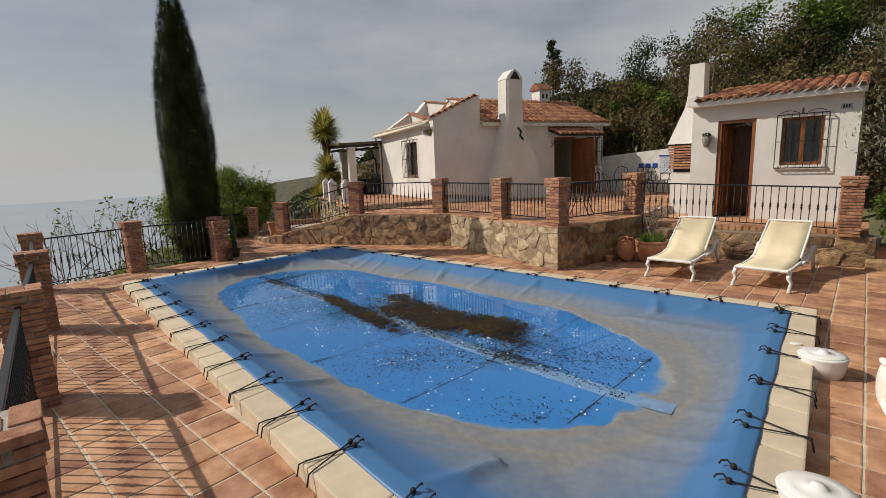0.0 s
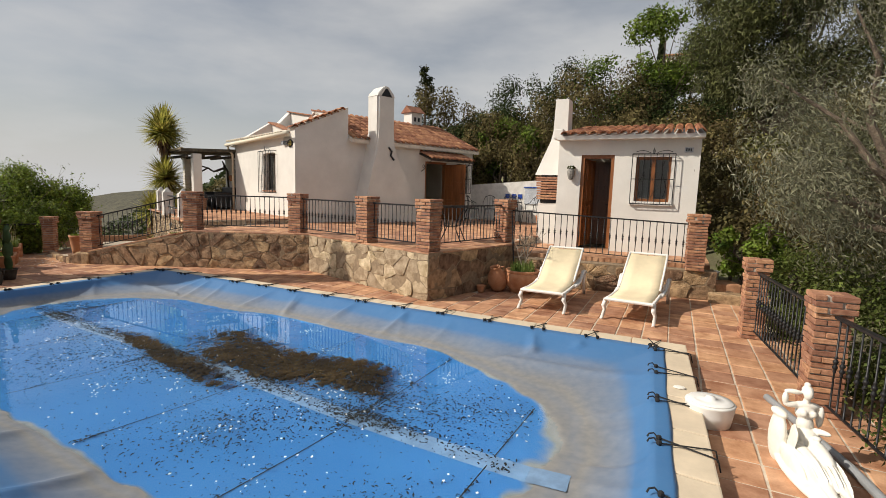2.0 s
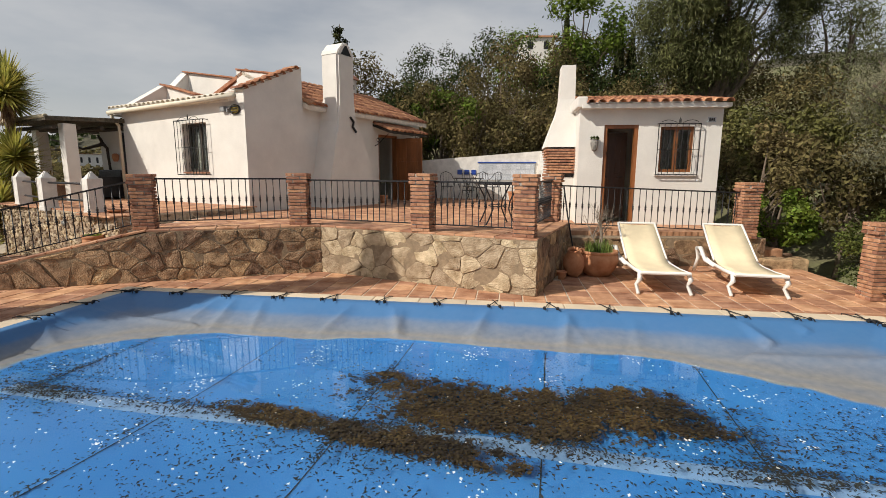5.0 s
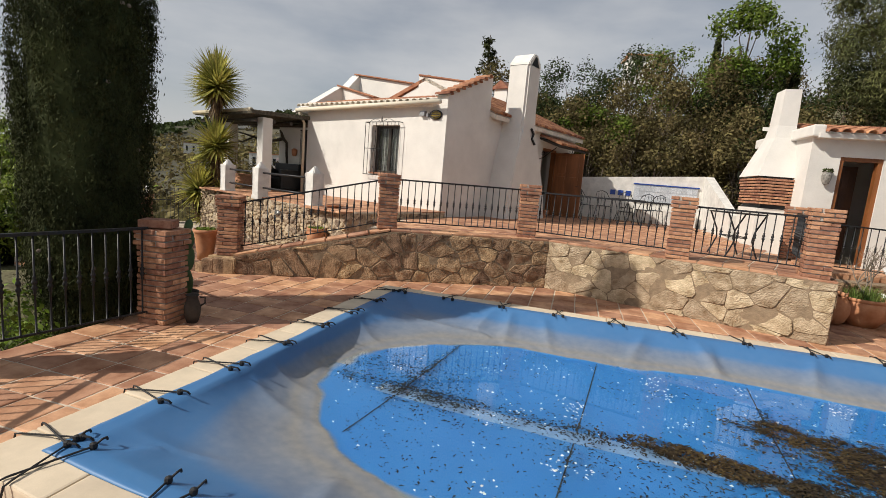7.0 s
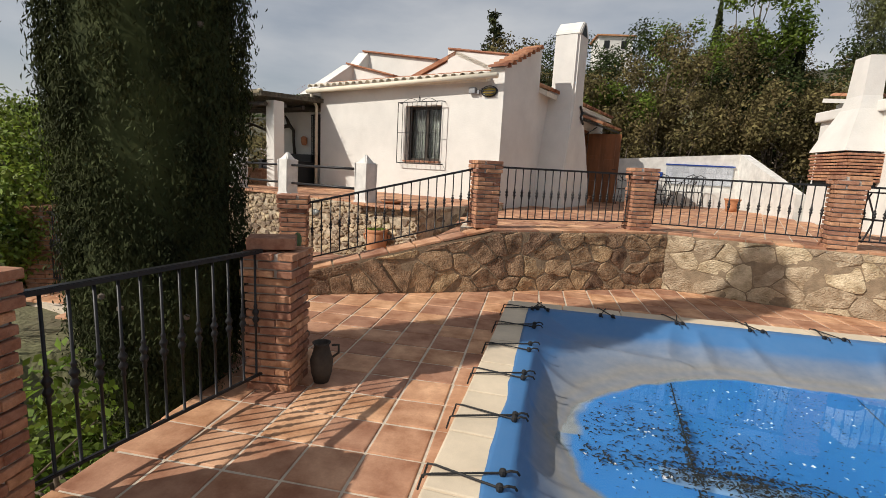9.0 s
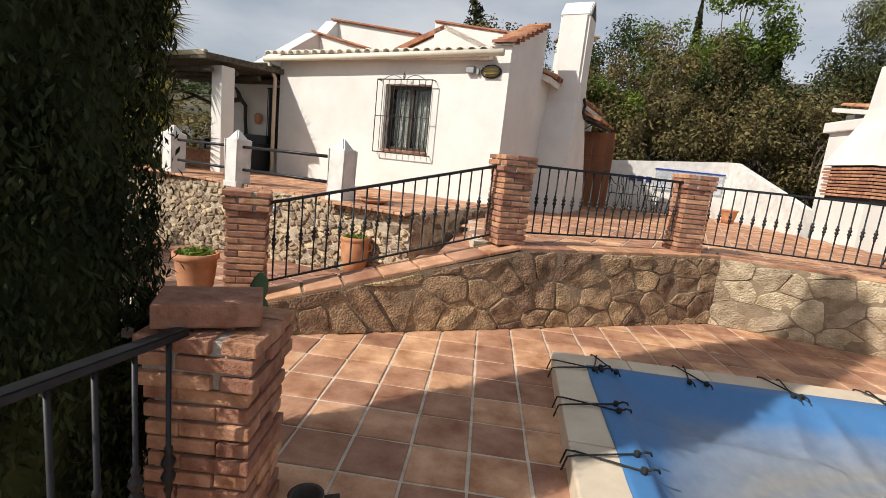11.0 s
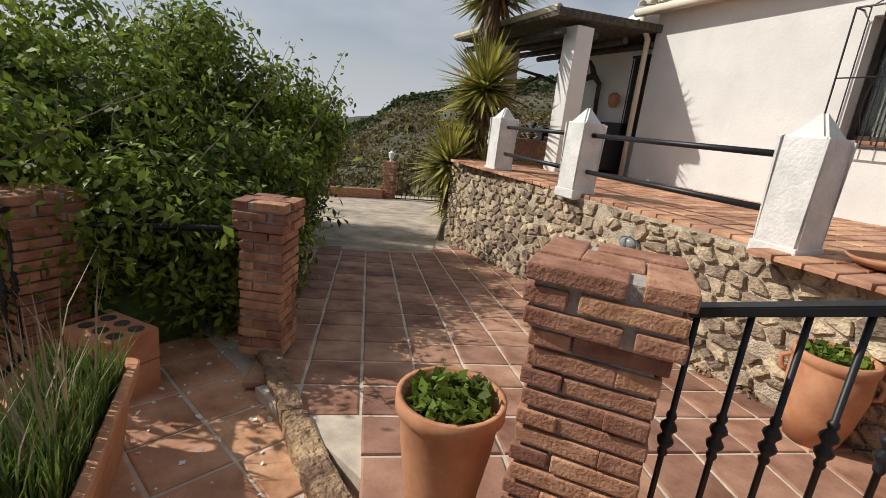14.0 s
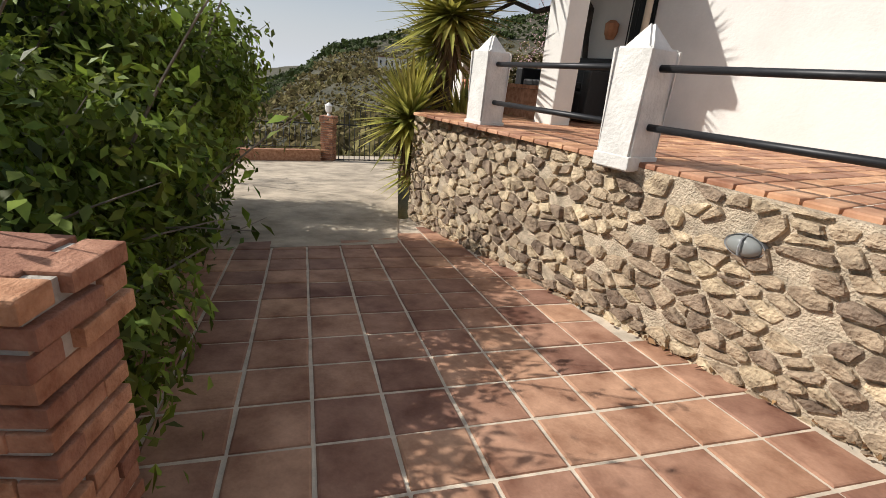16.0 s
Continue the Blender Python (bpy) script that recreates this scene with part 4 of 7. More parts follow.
# parapets that stand out of the front roof
for a0, a1, pk, zt, zb, ext in ((2.3, 2.42, 1.75, 4.34, 3.95, 1.6), (5.35, 5.55, 1.5, 4.18, 3.1, 1.5), (5.55, 5.75, 2.35, 4.70, 3.1, 2.4)):
    b = bmesh.new()
    if a0 > 3:
        vprism(b, [(0.0 if pk < 2 else 0.9, 3.18), (pk, zt), (pk + 0.5, zt), (pk + 0.5, 3.1)], a0, a1 + 0.2)
        vprism(b, [(a0 - ext, zt - 0.42), (a0 - ext, 3.2), (a1, 3.2), (a1, zt)], pk, pk + 0.22, axis="b")
    else:
        vprism(b, [(a0 - ext, 3.4), (a0 - ext, 4.06), (a1, zt), (a1, 3.3)], pk - 0.05, pk + 0.17, axis="b")
    hpart("parapet", b, WHITE)
    cap = bmesh.new()
    vprism(cap, [(a0 - ext, (zt - 0.42 if a0 > 3 else 4.06) + 0.003), (a0 - ext, (zt - 0.42 if a0 > 3 else 4.06) + 0.05), (a1, zt + 0.05), (a1, zt + 0.003)], pk - 0.09, pk + 0.26, axis="b")
    bmesh.ops.bevel(cap, geom=list(cap.edges), offset=0.012, segments=2, affect="EDGES")
    hpart("parapet_cap", cap, ROOF)
# the tapered chimney on the gable side
b = bmesh.new()
prof = [(0.6, 1.86, 4.02, -0.62), (1.45, 1.95, 3.80, -0.62), (2.3, 2.14, 3.36, -0.60), (2.95, 2.30, 3.04, -0.58), (3.5, 2.35, 2.98, -0.57), (4.57, 2.35, 2.98, -0.57)]
rings = [[b.verts.new(v) for v in ((0.25 if z < 3.3 else 0.0, s0, z), (0.25 if z < 3.3 else 0.0, s1, z), (o, s1, z), (o, s0, z))] for z, s0, s1, o in prof]
for r0, r1 in zip(rings, rings[1:]):
    for i in range(4):
        b.faces.new((r0[i], r0[(i + 1) % 4], r1[(i + 1) % 4], r1[i]))
b.faces.new(rings[0])
b.faces.new(rings[-1])
bmesh.ops.bevel(b, geom=[e for e in b.edges if abs(e.verts[0].co.z - e.verts[1].co.z) > 0.1], offset=0.05, segments=3, affect="EDGES")
chim = hpart("chimney", b, WHITE)
b = bmesh.new()
vprism(b, [(2.35, 4.57), (2.98, 4.57), (2.95, 4.66), (2.74, 4.88), (2.59, 4.88), (2.38, 4.66)], -0.57, 0.0)
bmesh.ops.bevel(b, geom=list(b.edges), offset=0.02, segments=2, affect="EDGES")
part("chimney_hood", b, WHITE, chim)
# the hood is solid: black plates paint the shade of its mouth
for q in (-0.574, 0.0):
    b = bmesh.new()
    vprism(b, [(2.47, 4.58), (2.86, 4.58), (2.70, 4.81), (2.63, 4.81)], q, q + 0.004)
    part("chimney_mouth", b, BLACK, chim)
# a small roof vent house beyond
b = bmesh.new()
bx(b, 2.0, 2.5, 5.6, 6.1, 4.0, 4.75)
vent = hpart("vent", b, WHITE)
b = bmesh.new()
vprism(b, [(1.9, 4.75), (2.25, 5.02), (2.6, 4.75)], 5.52, 6.18, axis="b")
part("vent_roof", b, ROOF, vent)
# no openings are cut: two black plates paint the shade inside the holes
b = bmesh.new()
bx(b, 1.995, 2.01, 5.72, 5.81, 4.42, 4.58)
part("vent_hole", b, BLACK, vent)
b = bmesh.new()
bx(b, 1.995, 2.01, 5.9, 5.99, 4.42, 4.58)
part("vent_hole", b, BLACK, vent)
# iron bar hung on the chimney
b = bmesh.new()
tube(b, [(-0.64, 2.92, 2.70), (-0.60, 2.82, 2.84), (-0.62, 2.85, 2.96), (-0.60, 2.74, 3.08)], 0.03, 8)
hpart("iron_ornament", b, IRON)


def window_grille(parent, a0, a1, z0, z1, out, n, name="grille"):
    """A cage of bars before an opening; out: how far it stands off the wall, towards -y."""
    def hoop(z):
        return tube(bmesh.new(), [(a0, 0.0, z), (a0, -out, z), (a1, -out, z), (a1, 0.0, z)], 0.010, 6)

    g = part(name, hoop(z1), IRON, parent)
    part("frame_bar", hoop(z0), IRON, g)
    part("cross_bar", tube(bmesh.new(), [(a0, -out, (z0 + z1) / 2), (a1, -out, (z0 + z1) / 2)], 0.007, 6), IRON, g)
    for i in range(n + 1):
        a = a0 + (a1 - a0) * i / n
        b = bmesh.new()
        tube(b, [(a, -out, z0), (a, -out, z1)], 0.009 if i in (0, n) else 0.0065, 6)
        part("bar", b, IRON, g)
    # scrolls on top and lyres among the bars
    c = (a0 + a1) / 2
    b = bmesh.new()
    for s in (-1, 1):
        pts = [(c + s * (0.06 + 0.055 * t * 6 * (1 - 0.06 * t)), -out, z1 + 0.02 + 0.05 * math.sin(t * 3.0)) for t in [i / 10 * (a1 - a0) * 1.15 for i in range(11)]]
        tube(b, pts, 0.006, 5)
        tube(b, [(c + s * 0.02 * math.cos(q), -out, z1 + 0.05 + 0.05 * math.sin(q)) for q in [i * 0.5 for i in range(10)]], 0.005, 5)
        for d in (0.22, 0.0):
            tube(b, [(c + s * (d + 0.045 * math.sin(q * 1.0) * (1 if d else 1.4)), -out - 0.004, z0 + 0.15 + (z1 - z0 - 0.3) * q / 6.28) for q in [i * 0.42 for i in range(16)]], 0.005, 5)
    tube(b, [(c, -out, z1), (c, -out, z1 + 0.13)], 0.006, 5)
    part("scroll", b, IRON, g)
    return g


def sash_window(parent, a0, a1, z0, z1, y, frame_mat, name="window"):
    b = bmesh.new()
    t = 0.06
    for q in ((a0, a0 + t, z0, z1), (a1 - t, a1, z0, z1), (a0 + t, a1 - t, z0, z0 + t), (a0 + t, a1 - t, z1 - t, z1), ((a0 + a1) / 2 - 0.04, (a0 + a1) / 2 + 0.04, z0 + t, z1 - t)):
        bx(b, q[0], q[1], y, y + 0.06, q[2], q[3], bevel=0.006)
    win = part(name, b, frame_mat, parent)
    for q in ((a0 + t, (a0 + a1) / 2 - 0.04), ((a0 + a1) / 2 + 0.04, a1 - t)):
        b = bmesh.new()
        bx(b, q[0], q[1], y + 0.025, y + 0.031, z0 + t, z1 - t)
        pane = part("pane", b, GLASS, win)
        pane.visible_shadow = False
    return win


win = sash_window(house, 1.38, 2.32, 1.66, 2.80, 0.16, DARKWOOD)
window_grille(house, 1.30, 2.42, 1.60, 2.86, 0.13, 9)
b = bmesh.new()
for i in range(24):
    bx(b, 1.40 + i * 0.0375, 1.438 + i * 0.0375, 0.27 + 0.012 * math.sin(i * 2.1), 0.28 + 0.012 * math.sin(i * 2.1), 1.7, 2.78)
hpart("curtain", b, CURTAIN)
b = bmesh.new()
for i in range(9):
    bx(b, 1.36 + i * 0.108, 1.46 + i * 0.108, -0.05, 0.16, 1.63, 1.665, bevel=0.006)
hpart("window_sill", b, TILE)
# wall lamp and sensor on the front
b = bmesh.new()
lathe(b, ((0.0, -0.07), (0.06, -0.065), (0.10, -0.03), (0.115, 0.0), (0.115, 0.01)), 20, Matrix.Translation((0.30, 0.0, 3.02)) @ pose(0, 0, 0, -90, 0, 0) @ Matrix.Diagonal((1.25, 0.72, -1, 1)))
lamp = hpart("bulkhead_lamp", b, mat("amber_glass", (0.62, 0.47, 0.12), 0.25, 0.1, 9, 60, 0.02), None, "oval amber bulkhead lamp", True)
b = bmesh.new()
for q in (-0.05, 0.0, 0.05):
    bx(b, 0.165, 0.435, -0.085, -0.06, 3.015 + q, 3.028 + q)
lathe(b, ((0.15, 0.0), (0.15, 0.02), (0.125, 0.03)), 20, Matrix.Translation((0.30, 0.0, 3.02)) @ pose(0, 0, 0, 90, 0, 0) @ Matrix.Diagonal((1.2, 0.72, 1, 1)), True)
part("lamp_guard", b, IRON, lamp)
b = bmesh.new()
bx(b, 0.58, 0.72, -0.09, 0.0, 2.99, 3.10, bevel=0.01)
bx(b, 0.50, 0.54, -0.06, 0.0, 2.97, 3.05, bevel=0.006)
hpart("sensor_box", b, PIPE)
# door: dark opening, leaf standing open, awning of tiles
b = bmesh.new()
for q in ((4.72, 4.79, GZ, 2.80), (5.65, 5.72, GZ, 2.80), (4.79, 5.65, 2.73, 2.80)):
    bx(b, 0.06, 0.2, q[0], q[1], max(q[2], TERRACE_Z), q[3])
hpart("door_frame", b, WOOD)


def door_leaf(parent, w, h, material, rows=3, name="door"):
    b = bmesh.new()
    bx(b, 0, w, -0.022, 0.022, 0, h, bevel=0.004)
    leaf = part(name, b, material, parent)
    for i in range(2):
        for j in range(rows):
            xa, xb = 0.09 + i * (w - 0.09) / 2, (w - 0.18) / 2 + i * (w - 0.09) / 2
            za, zb = 0.1 + j * (h - 0.1) / rows, (j + 1) * (h - 0.1) / rows
            b = bmesh.new()
            bx(b, xa, xb, -0.034, 0.034, za, zb, bevel=0.009)
            part("panel", b, material, leaf)
    b = bmesh.new()
    for s in (-1, 1):
        tube(b, [(w - 0.06, 0, h * 0.49), (w - 0.06, s * 0.06, h * 0.49), (w - 0.17, s * 0.065, h * 0.49)], 0.009, 6)
    part("handle", b, IRON, leaf)
    return leaf


leaf = door_leaf(house, 0.90, 1.93, WOOD)
leaf.matrix_basis = Matrix.Translation((0.03, 5.66, TERRACE_Z + 0.015)) @ pose(0, 0, 0, 0, 0, 172)
b = bmesh.new()
bx(b, 0.33, 0.35, 4.75, 5.0, TERRACE_Z, 2.73)
hpart("bead_curtain", b, mat("patterned_curtain", (0.16, 0.18, 0.20), 0.9, 0.8, 9, 30, 0.1, tint=(0.6, 0.6, 0.58)))
b = bmesh.new()
vprism(b, [(0.05, 3.08), (-0.62, 2.84), (-0.62, 2.79), (0.05, 3.02)], 4.45, 6.45, axis="b")
awning = hpart("awning", b, DARKWOOD)
up3 = HU * 0.67 + Vector((0, 0, 0.24))
tiled(awning, hp(-0.66, 4.43, 2.85), HV, up3, 2.04, up3.length, rows=2)
for s in (4.55, 6.35):
    b = bmesh.new()
    tube(b, [(0.03, s, 2.45), (-0.1, s, 2.5), (-0.3, s, 2.66), (-0.5, s, 2.80)], 0.012, 6)
    tube(b, [(-0.09 + 0.05 * math.cos(q), s, 2.62 + 0.05 * math.sin(q)) for q in [i * 0.6 for i in range(11)]], 0.009, 6)
    part("bracket", b, IRON, awning)
win2 = sash_window(house, 0, 0.56, 0, 1.0, 0.12, DARKWOOD)
win2.matrix_basis = Matrix.Translation((0.03, 6.78, 1.75)) @ pose(0, 0, 0, 0, 0, -90)
g2 = window_grille(house, 0, 0.6, 0, 1.04, 0.16, 5)
g2.matrix_basis = Matrix.Translation((0.03, 6.80, 1.73)) @ pose(0, 0, 0, 0, 0, -90)

# ---- porch ----
for a, c in ((5.05, -1.25), (7.25, -1.0), (6.9, 1.6)):
    b = bmesh.new()
    bx(b, a - 0.14, a + 0.14, c - 0.14, c + 0.14, PORCH_Z - 0.02, 2.82, bevel=0.02)
    ob = tagged(part("porch_post", b, WHITE), "square white porch post carrying the dark roof", "post", "porch posts")
    ob.matrix_world = HM
proof = thing("porch_roof", HM.copy(), "dark timber and brush porch roof", "roof")
b = bmesh.new()
vprism(b, [(-1.75, 2.86), (-1.75, 2.96), (2.6, 3.16), (2.6, 3.06)], 4.85, 7.9)
part("roof_slab", b, mat("brush_roof", (0.11, 0.095, 0.07), 1.0, 0.5, 14, 60, 1.0, 0.03), proof)
for i in range(8):
    b = bmesh.new()
    c = -1.55 + i * 0.52
    tube(b, [(4.97, c, 2.79 + c * 0.045), (7.85, c, 2.80 + c * 0.045)], 0.05, 8)
    part("beam", b, DARKWOOD, proof)
b = bmesh.new()
tube(b, [(4.9, -1.72, 2.96), (7.95, -1.75, 2.93)], 0.05, 8)
part("edge_pole", b, mat("pale_edge", (0.50, 0.43, 0.30), 0.9, 0.2), proof)
# white pointed posts and rails along the porch edge
for i, (a, c) in enumerate(((1.04, -2.61), (2.96, -2.59), (4.72, -2.40), (6.5, -2.0))):
    b = bmesh.new()
    bx(b, -0.125, 0.125, -0.125, 0.125, -0.04, 0.62)
    for v in b.verts:
        if v.co.z > 0.5:
            v.co.x *= 0.92
            v.co.y *= 0.92
    top = [v for v in b.verts if v.co.z > 0.5]
    apex = b.verts.new((0, 0, 0.80))
    for f in list(b.faces):
        if all(v in top for v in f.verts):
            es = list(f.edges)
            b.faces.remove(f)
            for e in es:
                b.faces.new((*e.verts, apex))
    bmesh.ops.bevel(b, geom=list(b.edges), offset=0.015, segments=2, affect="EDGES")
    ob = thing("porch_bollard", HM @ Matrix.Translation((a, c, PORCH_Z - 0.02)), "weathered white pointed post at the porch edge", "post", "white porch posts")
    part("post", b, WHITE_OLD, ob)
    foot = bmesh.new()
    bx(foot, -0.132, 0.132, -0.132, 0.132, -0.03, 0.05, bevel=0.008)
    part("plinth", foot, WHITE_OLD, ob)
for (a0, c0), (a1, c1) in (((1.04, -2.61), (2.96, -2.59)), ((2.96, -2.59), (4.72, -2.40))):
    root = thing("pipe_rail", HM.copy(), "pair of black pipe rails between white posts", "railing", "porch rails")
    for z in (0.20, 0.52):
        b = bmesh.new()
        tube(b, [(a0 + 0.1, c0, PORCH_Z + z), (a1 - 0.1, c1, PORCH_Z + z)], 0.021, 10)
        part("rail", b, IRON, root, "", True)
# porch: sofa, vine, lamp, barred door
sofa = thing("wicker_sofa", HM @ Matrix.Translation((5.85, -0.28, PORCH_Z)), "black wicker sofa in the shade of the porch", "sofa")
for n_, q in (("base", (-0.6, 0.6, -0.35, 0.35, 0.05, 0.36)), ("backrest", (-0.6, 0.6, 0.25, 0.38, 0.3, 0.78)), ("arm", (-0.68, -0.55, -0.36, 0.36, 0.05, 0.60)), ("arm", (0.55, 0.68, -0.36, 0.36, 0.05, 0.60)), ("cushion", (-0.53, 0.53, -0.34, 0.24, 0.37, 0.46))):
    b = bmesh.new()
    bx(b, *q, bevel=0.025)
    part(n_, b, BLACK, sofa)
vine = thing("vine", HM.copy(), "bare twisted vine trunk climbing under the porch roof", "vine")
b = bmesh.new()
tube(b, [(5.95, 0.09, PORCH_Z), (5.98, 0.08, 1.5), (6.04, 0.08, 2.0), (6.02, 0.06, 2.30), (6.10, 0.0, 2.42), (6.3, -0.1, 2.36), (6.8, -0.2, 2.28), (7.2, -0.3, 2.42), (7.7, -0.6, 2.55)], [0.04, 0.036, 0.036, 0.04, 0.06, 0.045, 0.035, 0.03, 0.02], 8)
part("trunk", b, DARKWOOD, vine, "", True)
b = bmesh.new()
tube(b, [(6.12, 0.0, 2.42), (6.16, -0.02, 2.55), (6.22, -0.05, 2.66)], [0.05, 0.04, 0.02], 8)
part("branch", b, DARKWOOD, vine, "", True)
b = bmesh.new()
tube(b, [(7.2, -0.3, 2.42), (7.5, -0.5, 2.25), (7.9, -0.8, 2.3), (8.2, -0.9, 2.5)], [0.03, 0.028, 0.02, 0.012], 8)
part("branch", b, DARKWOOD, vine, "", True)
b = bmesh.new()
lathe(b, ((0.05, -0.12), (0.08, -0.05), (0.085, 0.06), (0.04, 0.1)), 10, Matrix.Translation((5.62, 0.06, 2.05)))
tagged(part("wall_pot", b, POT), "small terracotta wall pot under the porch", "wall pot").matrix_world = HM
door2 = thing("barred_window", HM.copy(), "narrow dark porch window behind an iron grille", "window")
b = bmesh.new()
bx(b, 5.08, 5.40, 0.138, 0.149, 1.45, 2.68)
part("panel", b, BLACK, door2)
for i in range(4):
    b = bmesh.new()
    tube(b, [(5.09 + i * 0.1, 0.10, 1.45), (5.09 + i * 0.1, 0.10, 2.68)], 0.009, 6)
    part("bar", b, IRON, door2)
b = bmesh.new()
bx(b, 5.07, 5.41, 0.09, 0.137, 2.66, 2.69)
part("bar", b, IRON, door2)
b = bmesh.new()
bx(b, 5.4, 7.4, -1.1, -0.85, PORCH_Z - 0.01, 1.25)
for i in range(16):
    bx(b, 5.4 + i * 0.125, 5.515 + i * 0.125, -1.13, -0.82, 1.255, 1.30, bevel=0.005)
tagged(part("planter_wall", b, BRICK), "low brick-topped planter wall on the porch", "planter").matrix_world = HM

# ---- annexe ----
annexe = thing("annexe", pose(0.07, -0.36, 0.03), "small whitewashed annexe with a tiled lean-to roof", "outbuilding")
CY = 4.8
b = bmesh.new()
panel(b, (6.55, 7.06, 7.76, 8.2, 8.88, 9.4), (0.3, 1.68, 2.62, 2.66, 3.05), {(1, 0), (1, 1), (1, 2), (3, 1)}, CY, CY + 0.25)
part("front_wall", b, WHITE, annexe)
b = bmesh.new()
bx(b, 6.55, 6.8, CY + 0.25, 7.6, 0.3, 3.05)
bx(b, 9.15, 9.4, CY + 0.25, 7.6, 0.3, 3.05)
bx(b, 6.8, 9.15, 7.35, 7.6, 0.3, 3.4)
part("side_wall", b, WHITE, annexe)
b = bmesh.new()
prism(b, [(6.55, 4.79), (9.45, 4.79), (9.45, 7.7), (6.55, 7.7)], lambda x, y: 3.0 + (y - 4.8) * 0.16, lambda x, y: 3.09 + (y - 4.8) * 0.16)
bx(b, 6.55, 9.45, 4.55, 4.80, 2.97, 3.06, bevel=0.01)
aroof = part("roof", b, WHITE, annexe)
tiled(aroof, (6.62, 4.46, 3.06), (1, 0, 0), (0, 1, 0.17), 2.85, 3.2, rows=8, base=Matrix())
b = bmesh.new()
bx(b, 6.45, 6.66, 4.6, 7.7, 3.0, 3.22, bevel=0.03)
part("parapet", b, WHITE, annexe)
b = bmesh.new()
for q in ((7.06, 7.13, 0.62, 2.66), (7.69, 7.76, 0.62, 2.66), (7.13, 7.69, 2.59, 2.66)):
    bx(b, q[0], q[1], CY + 0.03, CY + 0.16, q[2], q[3])
part("door_frame", b, WOOD, annexe)
leaf = door_leaf(annexe, 0.56, 1.94, WOOD, 4)
leaf.matrix_basis = Matrix.Translation((7.13, CY + 0.15, 0.63)) @ pose(0, 0, 0, 0, 0, 78)
inner = door_leaf(annexe, 0.56, 1.92, mat("dark_brown_door", (0.085, 0.040, 0.022), 0.5, 0.3, 7, 60, 0.15, 0.004, stretch_z=0.12), 4, "inner_door")
inner.matrix_basis = Matrix.Translation((7.15, CY + 0.75, 0.63))
sash_window(annexe, 8.2, 8.88, 1.68, 2.62, CY + 0.08, WOOD)
g3 = window_grille(annexe, 0, 0.82, 0, 1.04, 0.10, 7)
g3.matrix_basis = Matrix.Translation((8.13, CY, 1.63))
b = bmesh.new()
bx(b, 8.12, 8.96, CY - 0.05, CY - 0.001, 1.60, 1.67, bevel=0.012)
part("window_sill", b, WHITE, annexe)
b = bmesh.new()
lathe(b, ((0.0, -0.16), (0.05, -0.13), (0.075, -0.05), (0.085, 0.03), (0.07, 0.08), (0.075, 0.10)), 12, Matrix.Translation((6.86, CY - 0.07, 2.26)))
wp_ = part("wall_planter", b, mat("grey_planter", (0.24, 0.23, 0.21), 0.7, 0.5, 25, 60, 0.5), annexe, "grey ornamental wall planter")
b = bmesh.new()
for i in range(14):
    t = i * 0.9
    lathe(b, ((0.0, -0.02), (0.03, 0.0), (0.0, 0.03)), 6, Matrix.Translation((6.86 + 0.07 * math.cos(t), CY - 0.08 + 0.04 * math.sin(t), 2.38 + 0.025 * math.sin(i * 2.3))))
part("plant", b, LEAF_DARK, wp_)["kind"] = "stuff"
b = bmesh.new()
bx(b, 9.1, 9.26, CY - 0.02, CY, 2.70, 2.80, bevel=0.004)
plate = part("number_plate", b, PALE_TILE, annexe)
b = bmesh.new()
for i in range(3):
    bx(b, 9.125 + i * 0.04, 9.15 + i * 0.04, CY - 0.024, CY - 0.019, 2.72, 2.78)
part("writing", b, IRON, plate)
# barbecue and its chimney beside the annexe
bbq = thing("barbecue", pose(0.10, -0.30, 0.04), "white masonry barbecue with brick hood edge and chimney", "barbecue")
b = bmesh.new()
prof = [(2.22, 5.86, 6.54, 5.25, 6.5), (2.6, 5.98, 6.53, 5.38, 6.35), (3.05, 6.13, 6.52, 5.53, 6.15), (3.3, 6.17, 6.51, 5.58, 6.1), (4.05, 6.19, 6.50, 5.6, 6.05)]
rings = [[b.verts.new(v) for v in ((xa, ya, z), (xb, ya, z), (xb, yb, z), (xa, yb, z))] for z, xa, xb, ya, yb in prof]
for r0, r1 in zip(rings, rings[1:]):
    for i in range(4):
        b.faces.new((r0[i], r0[(i + 1) % 4], r1[(i + 1) % 4], r1[i]))
b.faces.new(rings[0])
b.faces.new(rings[-1])
part("hood", b, WHITE, bbq)
b = bmesh.new()
bx(b, 5.95, 6.54, 5.3, 6.5, 0.5, 1.55)
part("base", b, WHITE, bbq)
for i in range(9):
    for ya in range(5):
        ob = link("brick", BRICKS[(i + ya) % 4], bbq)
        ob.location, ob.rotation_euler = (5.92 - 0.012 * max(0, i - 4) + 0.06, 5.36 + ya * 0.25 + (i % 2) * 0.05, 1.66 + i * 0.062), (0, 0, radians(90))
    for xa in range(3):
        ob = link("brick", BRICKS[(i + xa) % 4], bbq)
        ob.location = (6.02 - 0.012 * max(0, i - 4) + xa * 0.24 - (i % 2) * 0.04 + 0.06, 5.27, 1.66 + i * 0.062)
b = bmesh.new()
bx(b, 6.0, 6.50, 5.30, 6.45, 1.55, 2.22)
part("firebox", b, BLACK, bbq)
